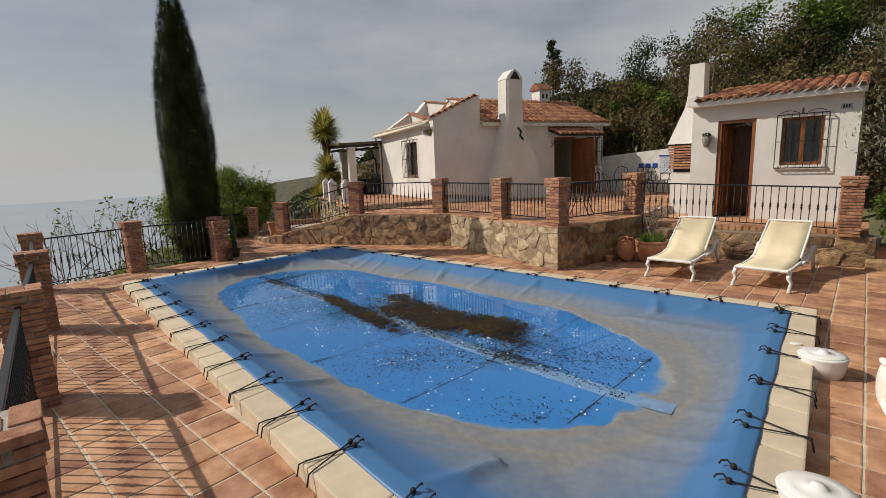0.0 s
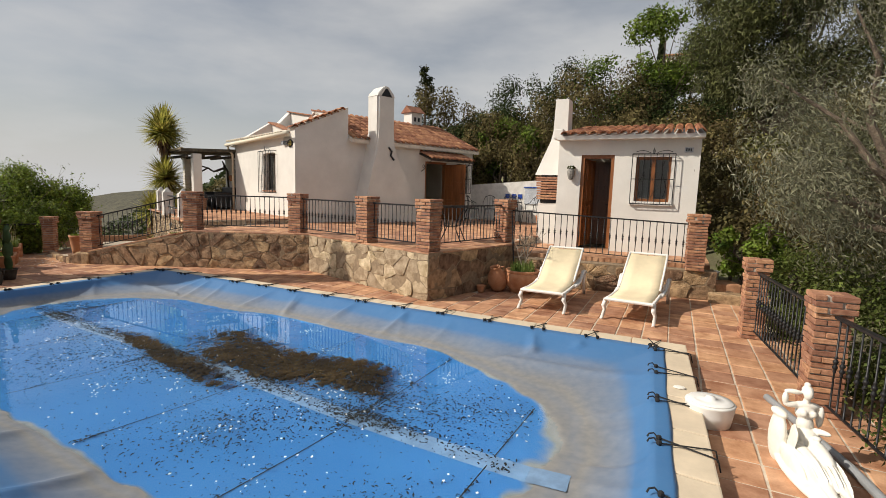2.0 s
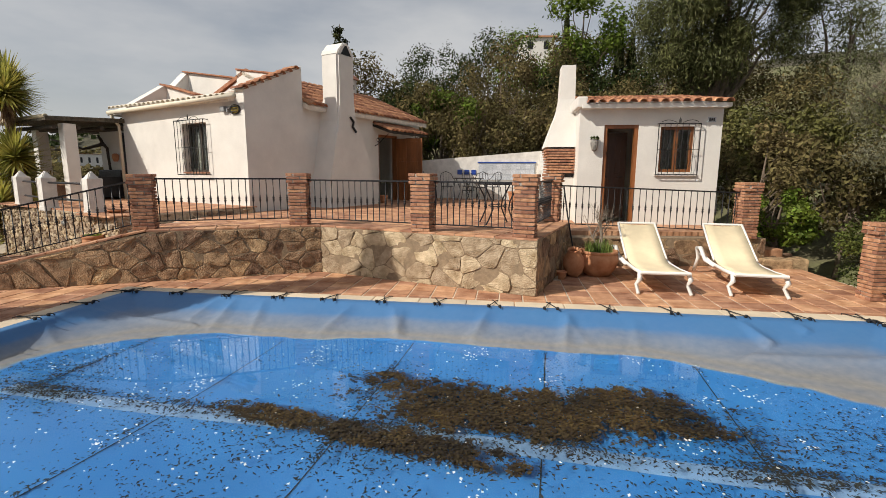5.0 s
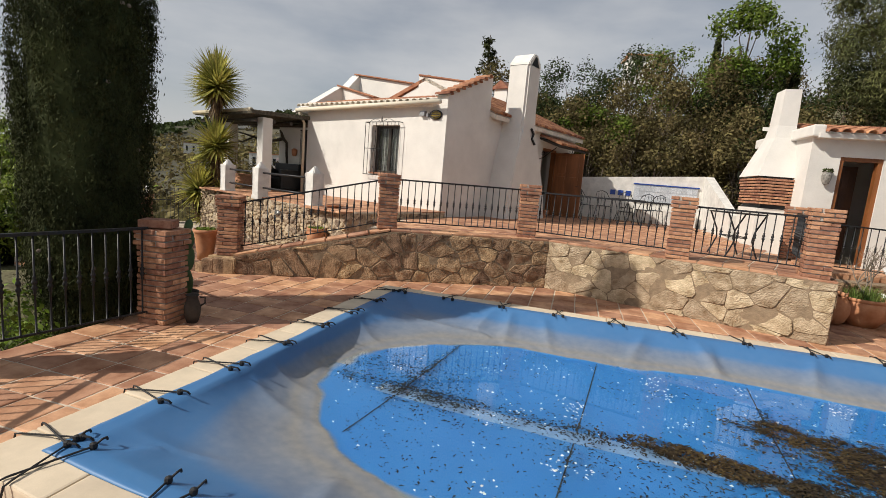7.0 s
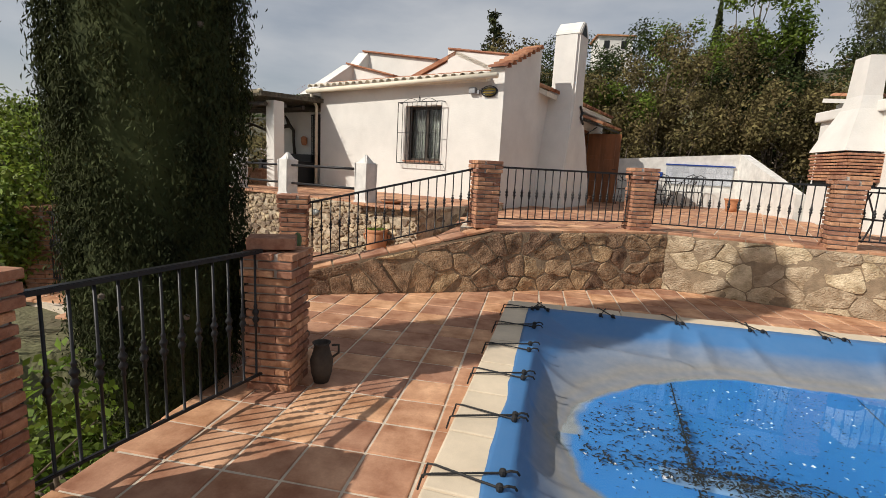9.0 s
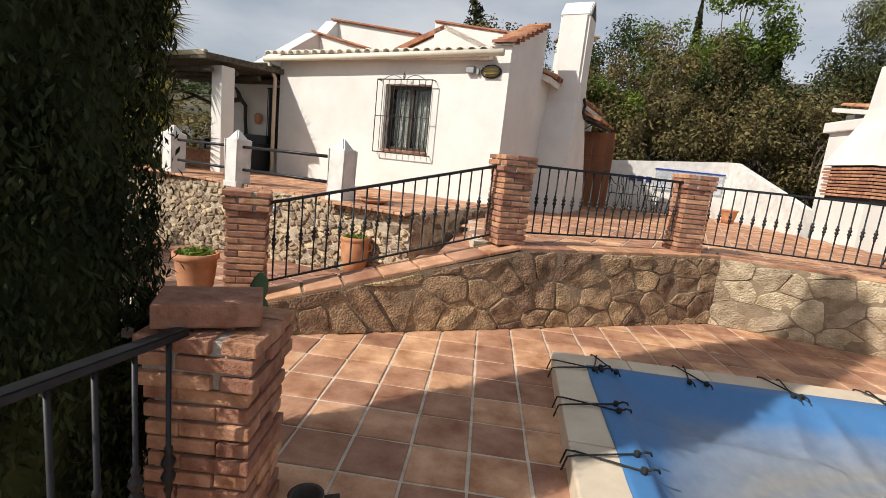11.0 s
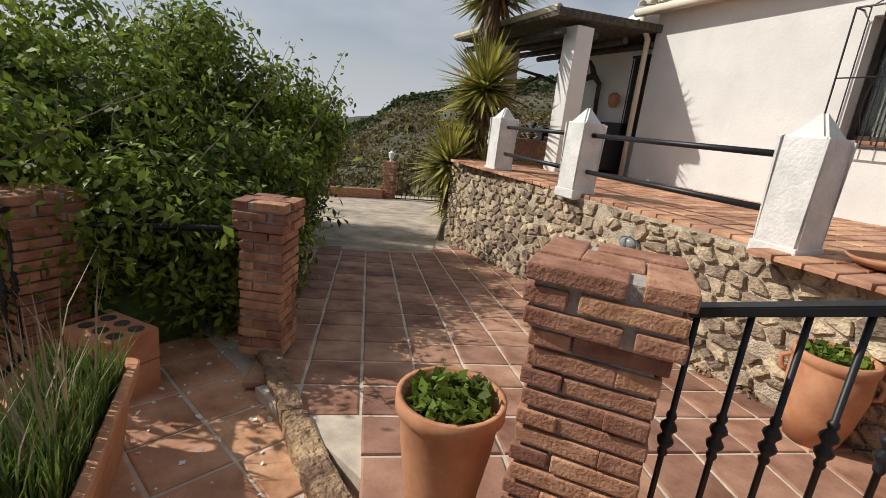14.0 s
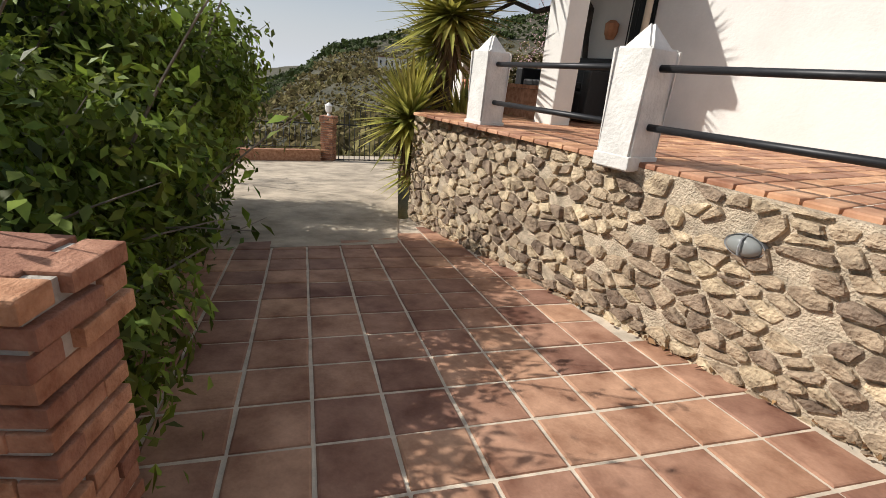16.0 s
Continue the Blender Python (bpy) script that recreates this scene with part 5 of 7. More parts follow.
# yard wall with tile panel and benches
b = bmesh.new()
prism(b, [(1.9, 10.35), (6.2, 10.35), (6.2, 10.6), (1.9, 10.6)], 0.4, lambda x, y: 2.05 + 0.08 * (x - 1.9))
prism(b, [(6.2, 10.35), (6.0, 6.5), (6.2, 6.5), (6.45, 10.35)], 0.4, lambda x, y: 1.35 + 0.27 * max(0, y - 6.5) * (1 if y > 8 else 0.2))
yard = tagged(part("wall_yard", b, WHITE_OLD), "white garden wall closing the terrace", "wall", kind="structure")
b = bmesh.new()
bx(b, 4.15, 6.05, 10.31, 10.35, 1.42, 1.99)
panel = tagged(part("tile_panel", b, PALE_TILE), "pale blue patterned ceramic tile panel on the wall", "tile panel")
for i in range(12):
    for j in range(3):
        b = bmesh.new()
        bx(b, 4.16 + i * 0.157, 4.31 + i * 0.157, 10.30, 10.309, 1.43 + j * 0.18, 1.60 + j * 0.18)
        part("tile", b, PALE_TILE, panel)
b = bmesh.new()
bx(b, 4.12, 6.08, 10.29, 10.349, 1.993, 2.03)
part("tile_border", b, BLUE_TILE, panel)
for i in range(3):
    b = bmesh.new()
    bx(b, 3.42 + i * 0.24, 3.58 + i * 0.24, 10.325, 10.349, 1.60, 1.76, bevel=0.004)
    tagged(part("wall_tile", b, BLUE_TILE), "cobalt blue glazed tile set in the white wall", "tile", "blue wall tiles")
b = bmesh.new()
bx(b, 4.2, 6.0, 9.8, 10.3, TERRACE_Z - 0.01, 1.22)
tagged(part("bench", b, WHITE), "white masonry bench against the garden wall", "bench")

# ---- planting ----
def leaf_mesh(name, pts, nrm, size, material, parent=None, aspect=0.5, droop=None, seed=0, stuff=True):
    """Many small pointed leaves: a folded rhombus at each point, facing nrm."""
    rng = np.random.default_rng(seed)
    n = len(pts)
    nrm = nrm / np.maximum(np.linalg.norm(nrm, axis=1, keepdims=True), 1e-6)
    rd = rng.normal(size=(n, 3))
    if droop is not None:
        rd = rd * 0.6 + np.asarray(droop)
    t = rd - nrm * (rd * nrm).sum(1, keepdims=True)
    t /= np.maximum(np.linalg.norm(t, axis=1, keepdims=True), 1e-6)
    s = np.cross(nrm, t)
    k = (size * rng.uniform(0.6, 1.35, n))[:, None]
    v = np.stack([pts - t * k * 0.5, pts + s * k * aspect * 0.5 + nrm * k * 0.06, pts + t * k * 0.5 - nrm * k * 0.08, pts - s * k * aspect * 0.5 + nrm * k * 0.06], 1).reshape(-1, 3)
    me = bpy.data.meshes.new(name)
    me.vertices.add(4 * n)
    me.vertices.foreach_set("co", v.astype(np.float32).ravel())
    me.loops.add(4 * n)
    me.loops.foreach_set("vertex_index", np.arange(4 * n, dtype=np.int32))
    me.polygons.add(n)
    me.polygons.foreach_set("loop_start", np.arange(0, 4 * n, 4, dtype=np.int32))
    me.polygons.foreach_set("loop_total", np.full(n, 4, np.int32))
    me.update(calc_edges=True)
    me.materials.append(material)
    return link(name, me, parent)


def cloud_points(clumps, n, seed=0, hollow=0.55, flat=1.0):
    """Points near the skins of many overlapping clumps (x, y, z, r), with their outward directions."""
    rng = np.random.default_rng(seed)
    c = np.array(clumps, float)
    w = c[:, 3] ** 2
    i = rng.choice(len(c), n, p=w / w.sum())
    d = rng.normal(size=(n, 3))
    d /= np.linalg.norm(d, axis=1, keepdims=True)
    r = c[i, 3] * (hollow + (1 - hollow) * rng.random(n) ** 0.6) * (1 + 0.18 * rng.normal(size=n))
    p = c[i, :3] + d * r[:, None] * np.array([1, 1, flat])
    nr = d + rng.normal(size=(n, 3)) * 0.6 + np.array([0, 0, 0.35])
    return p, nr


def clumps_in(center, radii, n, r, seed):
    rnd = random.Random(seed)
    out = []
    while len(out) < n:
        u = Vector((rnd.uniform(-1, 1), rnd.uniform(-1, 1), rnd.uniform(-1, 1)))
        if u.length < 1:
            u = u.normalized() * u.length ** 0.5
            out.append((center[0] + u.x * radii[0], center[1] + u.y * radii[1], center[2] + u.z * radii[2], r * rnd.uniform(0.6, 1.3)))
    return out


def limbs(b, base, tips, r0, seed, wander=0.25):
    rnd = random.Random(seed)
    for tip in tips:
        a, c = Vector(base), Vector(tip)
        pts = [a.lerp(c, t) + Vector((rnd.uniform(-1, 1), rnd.uniform(-1, 1), rnd.uniform(-0.5, 0.8))) * wander * math.sin(t * 3.1) for t in (0, 0.25, 0.5, 0.75, 1)]
        tube(b, pts, [r0 * k for k in (1, 0.75, 0.55, 0.35, 0.12)], 6)


def tree(name, x, y, top, radii, material, leaves, leaf, clump_n, clump_r, label, category="tree", seed=1, trunk=0.12, aspect=0.5, hollow=0.55, z=None, low=None, droop=None, spread=14):
    g = ground_z(x, y) if z is None else z
    root = thing(name, pose(x, y, g - 0.05), label, category)
    cz = top - radii[2]
    cl = clumps_in((0, 0, cz - g), radii, clump_n, clump_r, seed)
    b = bmesh.new()
    tube(b, [(0, 0, 0), (0.06, 0.03, (cz - g) * 0.35), (-0.05, 0.05, (cz - g) * 0.75), (0, 0, cz - g + radii[2] * 0.4)], [trunk, trunk * 0.8, trunk * 0.6, trunk * 0.25], 8)
    part("trunk", b, BARK, root, "", True)
    b = bmesh.new()
    limbs(b, (0, 0, max(0.2, (cz - g) * 0.5)), [c[:3] for c in cl[:spread]], trunk * 0.5, seed)
    part("branching", b, BARK, root)
    p, nr = cloud_points(cl, leaves, seed, hollow)
    crown = leaf_mesh("crown", p, nr, leaf, material, root, aspect, droop, seed)
    crown["kind"] = "stuff"
    return root


def cypress(x, y, top, r, seed=3, leaves=170000, z=-0.6):
    root = thing("cypress", pose(x, y, z), "tall dark green columnar cypress with small cones", "cypress")
    b = bmesh.new()
    tube(b, [(0, 0, 0), (0, 0, 0.8), (0.03, 0, 2), (0, 0, top - 0.8)], [0.14, 0.12, 0.09, 0.02], 8)
    part("trunk", b, BARK, root)
    rng = np.random.default_rng(seed)
    h = top - z
    outline = lambda q: r * np.minimum(1, (q / 0.10) * 0.6 + 0.45) * np.where(q < 0.45, 0.82 + 0.4 * q, np.maximum(0.03, 1 - (np.maximum(q - 0.45, 0) / 0.56) ** 1.9))
    # upright plumes that stand a little off the body, thinning to their tips
    plumes = 620
    pt, pa, ps = rng.random(plumes) ** 1.1 * 0.93, rng.random(plumes) * 2 * np.pi, rng.uniform(0.35, 0.8, plumes)
    k = rng.integers(0, plumes, leaves)
    u = rng.random(leaves)
    ang = pa[k] + rng.normal(size=leaves) * 0.02
    t = np.minimum(0.995, pt[k] + u * ps[k] / h)
    rad = outline(pt[k] * 0.6 + t * 0.4) * (0.82 + 0.20 * u) + 0.03
    fat = (0.062 * (1 - u) ** 0.7 + 0.008)[:, None]
    p = np.stack([rad * np.cos(ang), rad * np.sin(ang), 0.15 + t * (h - 0.15)], 1) + rng.normal(size=(leaves, 3)) * fat * np.array([1, 1, 0.6])
    nr = np.stack([np.cos(ang), np.sin(ang), 0.1 + 0 * ang], 1) + rng.normal(size=(leaves, 3)) * 0.8
    crown = leaf_mesh("crown", p, nr, 0.036, CYPRESS, root, 0.30, (0, 0, 2.0), seed)
    crown["kind"] = "stuff"
    # inner dark body so that no light comes through
    b = bmesh.new()
    lathe(b, [(0.05, 0.1)] + [(r * 0.87 * min(1, (q / 0.10) * 0.6 + 0.45) * (0.82 + 0.4 * q if q < 0.45 else max(0.03, 1 - ((q - 0.45) / 0.56) ** 1.9)), 0.15 + q * (h - 0.35)) for q in [i / 14 for i in range(15)]], 14)
    part("inner_body", b, CYPRESS, root)
    b = bmesh.new()
    rnd = random.Random(5)
    for _ in range(16):
        a, q = rnd.uniform(0, 6.28), rnd.uniform(0.12, 0.6)
        lathe(b, ((0.0, -0.02), (0.018, -0.01), (0.018, 0.01), (0.0, 0.02)), 6, Matrix.Translation((r * 0.98 * math.cos(a), r * 0.98 * math.sin(a), q * h)))
    part("cones", b, TWIG, root)


cypress(-2.27, -2.90, 6.0, 0.53)

# the big shrub beside the lane
LS = Vector((-LD.y, LD.x, 0))


def lane_side(s, out):
    p = Vector((*PA, 0)) + LD * s + LS * out
    return p.x, p.y


cl = []
rnd = random.Random(4)
for s, o, r, h in ((0.7, 0.95, 0.65, 1.1), (1.2, 1.2, 0.9, 1.4), (2.0, 0.95, 1.0, 1.75), (3.0, 1.1, 1.0, 1.8), (4.0, 1.3, 0.9, 1.4), (5.2, 1.5, 0.8, 0.9), (1.0, 2.1, 0.9, 1.15), (2.4, 2.2, 1.1, 1.75), (0.3, 1.8, 0.7, 0.9), (3.4, 2.3, 1.0, 1.9), (0.6, 0.5, 0.45, 0.7), (0.55, 1.1, 0.5, 0.7), (0.3, 1.7, 0.5, 0.7), (0.35, 0.7, 0.45, 1.0), (0.2, 1.2, 0.5, 1.3), (1.4, 0.45, 0.5, 1.2), (2.6, 0.4, 0.6, 1.6), (3.6, 0.5, 0.7, 1.7), (4.4, 0.7, 0.8, 1.5), (5.3, 0.9, 0.8, 1.2), (2.1, 1.4, 0.9, 2.1)):
    x, y = lane_side(s, o)
    for _ in range(12):
        u = Vector((rnd.gauss(0, 1), rnd.gauss(0, 1), rnd.gauss(0, 1))).normalized() * r * rnd.uniform(0.55, 1.0)
        cl.append((x + u.x * 0.85, y + u.y * 0.85, max(0.05, h * 0.56 + u.z * h * 0.62), 0.34 * rnd.uniform(0.7, 1.3)))
shrub = thing("garden_shrub", pose(*lane_side(1.6, 1.5), -0.4), "large dense green shrub spilling over the lane", "shrub")
off = np.array([*lane_side(1.6, 1.5), -0.4])
p, nr = cloud_points([(a - off[0], b_ - off[1], c - off[2], d) for a, b_, c, d in cl], 165000, 7, 0.45)
crown = leaf_mesh("foliage", p, nr, 0.070, SHRUB, shrub, 0.44, (0, 0, -0.6), 7)
crown["kind"] = "stuff"
# added dark bodies that block light, the shrub's inner shade as colour
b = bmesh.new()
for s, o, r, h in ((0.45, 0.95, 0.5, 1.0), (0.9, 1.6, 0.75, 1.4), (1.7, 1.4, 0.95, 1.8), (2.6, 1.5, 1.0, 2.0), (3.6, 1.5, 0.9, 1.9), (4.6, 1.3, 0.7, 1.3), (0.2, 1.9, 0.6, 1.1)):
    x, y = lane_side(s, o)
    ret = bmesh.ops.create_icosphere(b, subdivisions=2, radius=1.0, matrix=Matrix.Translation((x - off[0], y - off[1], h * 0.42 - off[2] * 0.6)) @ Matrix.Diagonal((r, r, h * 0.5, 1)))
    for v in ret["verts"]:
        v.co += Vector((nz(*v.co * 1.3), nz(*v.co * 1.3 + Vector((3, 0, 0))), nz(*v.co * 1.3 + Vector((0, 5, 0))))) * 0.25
part("shade_core", b, LEAF_DARK, shrub)
b = bmesh.new()
limbs(b, (0, 0, 0.2), [(a - off[0], b_ - off[1], c - off[2]) for a, b_, c, d in cl[::3]], 0.035, 3)
part("branching", b, BARK, shrub)
# long loose shoots over the top
b = bmesh.new()
pp, nn = [], []
for k in range(95):
    a = cl[(k * 5) % len(cl)]
    st = Vector((a[0] - off[0], a[1] - off[1], a[2] - off[2]))
    dr = Vector((rnd.gauss(0, 0.5), rnd.gauss(0, 0.5), rnd.uniform(0.3, 1.0))).normalized()
    pts = [st + dr * q + Vector((0, 0, -0.14 * q * q)) for q in (0, 0.35, 0.7, 1.0)]
    tube(b, pts, [0.008, 0.006, 0.004, 0.002], 5)
    for q in range(16):
        t = 0.25 + 0.75 * q / 16
        pp.append(st + dr * t + Vector((0, 0, -0.14 * t * t)) + Vector((rnd.gauss(0, 0.05), rnd.gauss(0, 0.05), rnd.gauss(0, 0.04))))
        nn.append((rnd.gauss(0, 1), rnd.gauss(0, 1), 0.8))
part("loose_growth", b, TWIG, shrub)["kind"] = "stuff"
leaf_mesh("shoot_leaves", np.array(pp), np.array(nn), 0.075, SHRUB, shrub, 0.5, (0, 0, -0.5), 9)["kind"] = "stuff"


def bare_shrub(x, y, z, h, label, seed, leaves=0, spread=0.5, material=None, leaf=0.06):
    root = thing("bare_shrub", pose(x, y, z), label, "shrub")
    rnd = random.Random(seed)
    b = bmesh.new()
    pts = []

    def grow(p, d, length, r, depth):
        q = p + d * length
        mid = p.lerp(q, 0.5) + Vector((rnd.uniform(-1, 1), rnd.uniform(-1, 1), 0)) * length * 0.08
        tube(b, [p, mid, q], [r, r * 0.8, r * 0.6], 5 if depth < 3 else 4)
        if depth >= 4:
            pts.append(q)
            return
        for _ in range(3 if depth < 2 else 2):
            nd = (d + Vector((rnd.gauss(0, spread), rnd.gauss(0, spread), rnd.uniform(-0.1, 0.4)))).normalized()
            grow(q, nd, length * rnd.uniform(0.6, 0.85), r * 0.6, depth + 1)

    for _ in range(3):
        grow(Vector((0, 0, 0)), Vector((rnd.gauss(0, 0.35), rnd.gauss(0, 0.35), 1)).normalized(), h * 0.34, 0.012 + 0.012 * h / 2, 0)
    part("branching", b, TWIG, root)
    if leaves:
        c = [(q.x, q.y, q.z, 0.14) for q in pts]
        p, nr = cloud_points(c, leaves, seed, 0.2)
        leaf_mesh("leaves", p, nr, leaf, material or LEAF, root, 0.5, None, seed)["kind"] = "stuff"
    return root


bare_shrub(*lane_side(4.6, 1.7), -0.9, 2.9, "half-bare shrub with a few young green leaves", 3, 420)
bare_shrub(*lane_side(7.2, 1.2), -1.1, 2.6, "half-bare shrub beside the drive", 5, 200)
bare_shrub(-7.6, -4.3, -3.0, 4.2, "leafless grey shrub on the slope below the fence", 8)
bare_shrub(-5.2, -3.6, -1.6, 3.0, "thin shrub with large young leaves on the slope", 9, 260, leaf=0.10)
tree("slope_tree", -13.5, -9.2, 1.2, (1.6, 1.6, 2.4), LEAF_DARK, 4200, 0.16, 16, 0.6, "dark leafy tree on the slope below", seed=11)
tree("slope_tree", -10.0, -8.6, -0.6, (1.1, 1.1, 1.6), LEAF, 3000, 0.14, 12, 0.5, "green tree on the slope below the fence", seed=12)
tree("slope_bush", -3.6, -3.7, 0.35, (1.2, 0.9, 0.9), LEAF, 4200, 0.085, 14, 0.4, "leafy green bush below the fence", "shrub", 13, 0.04)
tree("slope_bush", -2.9, -5.2, -0.3, (1.1, 1.3, 0.7), LEAF_DRY, 3600, 0.08, 14, 0.4, "dry tangled bush below the fence", "shrub", 14, 0.04)
tree("slope_bush", -2.3, -3.7, 0.2, (0.8, 0.9, 0.5), LEAF, 5200, 0.07, 16, 0.34, "leafy green bush below the fence", "shrub", 16, 0.03)
tree("slope_bush", -2.2, -5.6, 0.1, (0.8, 1.0, 0.5), LEAF_DRY, 4200, 0.07, 16, 0.34, "dry tangled bush below the fence", "shrub", 17, 0.03)
tree("slope_bush", 1.5, -8.0, -0.2, (3.2, 0.9, 0.8), LEAF, 6000, 0.09, 22, 0.45, "rough green growth below the pool fence", "shrub", 15, 0.04)
tree("slope_bush", -6.35, -1.45, 1.75, (0.75, 0.75, 1.05), SHRUB, 17000, 0.068, 28, 0.38, "fresh green bush behind the corner fence", "shrub", 16, 0.05, hollow=0.3)

# yucca with three heads at the end of the porch
def yucca(x, y, z):
    root = thing("yucca", pose(x, y, z), "branched yucca with three spiky yellow-green heads", "yucca")
    rng = np.random.default_rng(5)
    heads = ((-0.22, 0.22, 4.45, 0.74), (0.28, -0.28, 4.55, 0.72), (0.0, 0.0, 4.75, 0.72), (0.12, -0.1, 3.05, 0.74), (-0.15, 0.15, 2.75, 0.70), (-0.2, -0.35, 1.85, 0.70), (0.3, 0.1, 1.6, 0.66), (-0.1, 0.0, 1.3, 0.66))
    b = bmesh.new()
    tube(b, [(0, 0, 0), (0.02, 0, 1.5), (-0.03, 0.02, 3.0), (0, 0, 4.3)], [0.16, 0.13, 0.11, 0.09], 10)
    tube(b, [(0, 0, 3.4), (0.2, -0.2, 4.0), (0.28, -0.28, 4.5)], [0.09, 0.08, 0.07], 8)
    tube(b, [(0, 0, 3.4), (-0.16, 0.16, 4.0), (-0.22, 0.22, 4.4)], [0.09, 0.08, 0.07], 8)
    part("trunk", b, BARK, root)
    for hx, hy, hz, r in heads:
        for name, count, material, top, sweep, long in (("leaf_head", 300, YUCCA, 84, 112, 1.12), ("dead_leaf_skirt", 55, DEADLEAF, -48, 36, 0.72)):
            verts, faces = [], []
            for k in range(count):
                a = k * 2.39996
                el = radians(top - sweep * (k / count) ** 0.85 + rng.uniform(-6, 6))
                d = Vector((math.cos(a) * math.cos(el), math.sin(a) * math.cos(el), math.sin(el)))
                L = r * long * rng.uniform(0.55, 1.1)
                s = d.cross(Vector((0, 0, 1))).normalized() * 0.034
                fold = d.cross(s).normalized() * 0.012
                o = Vector((hx, hy, hz - 0.16 * k / count)) if name == "leaf_head" else Vector((hx, hy, hz - 0.12 - 0.3 * k / count))
                i = len(verts)
                bend = Vector((0, 0, -0.10 * L * (1.2 - d.z)))
                mid = o + d * L * 0.5 + bend * 0.3
                verts += [o - s * 0.7, o + fold, o + s * 0.7, mid + s, mid + fold, mid - s, o + d * L + bend]
                faces += [(i, i + 1, i + 4, i + 5), (i + 1, i + 2, i + 3, i + 4), (i + 5, i + 4, i + 6), (i + 4, i + 3, i + 6)]
            raw(name, verts, faces, material, root)


yucca(-7.1, 4.35, -0.95)
tree("porch_bush", *hp(7.2, -0.2)[:2], 1.9, (1.0, 0.9, 1.0), LEAF_DRY, 4200, 0.09, 16, 0.4, "grey-green bush behind the porch", "shrub", 21, 0.05, z=0.0)
tree("blossom_tree", *hp(10.5, 4.5)[:2], 4.2, (1.8, 1.8, 1.6), BLOSSOM, 2600, 0.06, 22, 0.5, "thin almond tree in pink blossom", "tree", 22, 0.09, z=-0.5)

# right side
for i, (x, y, top, rx, ry) in enumerate(((10.85, -0.3, 1.15, 0.42, 1.0), (11.1, -2.2, 1.1, 0.45, 1.0), (10.75, 1.5, 1.2, 0.42, 0.8), (11.5, -4.2, 1.1, 0.5, 1.2))):
    tree("hedge_bush", x, y, top, (rx, ry, 0.7), HEDGE, 9000, 0.045, 20, 0.28, "clipped dark green hedge behind the fence", "hedge", 31 + i, 0.03, z=-0.1)
for i, (x, y, top, r, n) in enumerate(((11.5, -0.5, 4.4, 1.75, 60000), (12.2, 2.0, 4.6, 1.7, 36000), (12.8, -3.4, 4.0, 1.5, 16000))):
    tree("olive_tree", x, y, top, (r, r, 1.6), OLIVE, n, 0.066, 46, 0.45, "silvery grey-green olive tree leaning over the fence", "olive tree", 41 + i, 0.13, 0.17, 0.35, z=0.0, spread=22, droop=(-0.5, -0.2, 1.0))
for i, (x, y, top, r, m) in enumerate(((10.6, 4.9, 2.6, 0.9, LEAF_DRY), (11.6, 6.2, 3.3, 1.2, BROOM), (13.0, 5.2, 3.2, 1.3, BROOM), (12.6, 8.0, 4.0, 1.5, LEAF_DRY), (14.6, 7.4, 4.2, 1.6, LEAF_DRY), (10.4, 3.75, 1.4, 0.55, LEAF), (11.6, 3.9, 2.4, 0.9, LEAF_DRY), (14.0, 3.6, 3.0, 1.3, BROOM), (10.6, 8.6, 3.2, 1.1, LEAF_DRY))):
    tree("bank_bush", x, y, top, (r, r, r * 0.85), m, int(5600 * r), 0.10, 18, 0.36 * r, "rough yellow-green bush beside the annexe" if m is BROOM else "dense dull green bush beside the annexe", "shrub", 51 + i, 0.05)
tree("pine_tree", 11.6, 10.6, 9.8, (2.6, 2.4, 2.6), PINE, 80000, 0.13, 70, 0.62, "broad dark pine on the bank behind the annexe", "pine tree", 61, 0.2, 0.22, 0.35, droop=(0, 0, 0.9))
tree("pine_tree", 16.0, 11.5, 7.6, (2.2, 2.2, 2.4), PINE, 8000, 0.20, 26, 0.7, "dark pine on the bank", "pine tree", 62, 0.2, 0.16, 0.5)
rnd = random.Random(9)
row = []
for i in range(15):
    x = -0.5 + i * 0.85 + rnd.uniform(-0.4, 0.4)
    row.append((x, 11.9 + rnd.uniform(-0.3, 1.2), 4.1 + rnd.uniform(-0.4, 0.9), 1.25, rnd.choice((LEAF_DRY, LEAF_DRY, LEAF_DARK, LEAF_DRY))))
for i in range(12):
    x = -1.0 + i * 1.25 + rnd.uniform(-0.5, 0.5)
    row.append((x, 14.2 + rnd.uniform(-0.6, 1.5), 6.2 + rnd.uniform(-0.8, 0.9), 1.6, rnd.choice((LEAF_DRY, LEAF_DARK, LEAF_DRY))))
for i in range(8):
    row.append((2.0 + i * 1.9 + rnd.uniform(-0.6, 0.6), 18.0 + rnd.uniform(-1, 1.5), 7.9 + rnd.uniform(-0.8, 0.8), 1.8, rnd.choice((LEAF_DRY, LEAF_DARK, LEAF))))
for i, (x, y, top, r, m) in enumerate(row):
    tree("bank_tree", x, y, top, (r, r, r), m, int(2600 * r), 0.13, 16, 0.36 * r, "dull brown-green scrub tree on the bank" if m is LEAF_DRY else "dark green tree on the bank", "tree", 70 + i, 0.07, 0.5, 0.45)
tree("bank_tree", 8.2, 15.8, 9.4, (1.7, 1.7, 1.6), LEAF, 6500, 0.15, 18, 0.55, "bright green round-headed tree on the bank", "tree", 120, 0.1)
tree("bank_tree", 2.6, 12.6, 4.6, (1.3, 1.0, 1.0), LEAF, 5200, 0.13, 18, 0.42, "bright ivy-green tree behind the house", "tree", 121, 0.1)
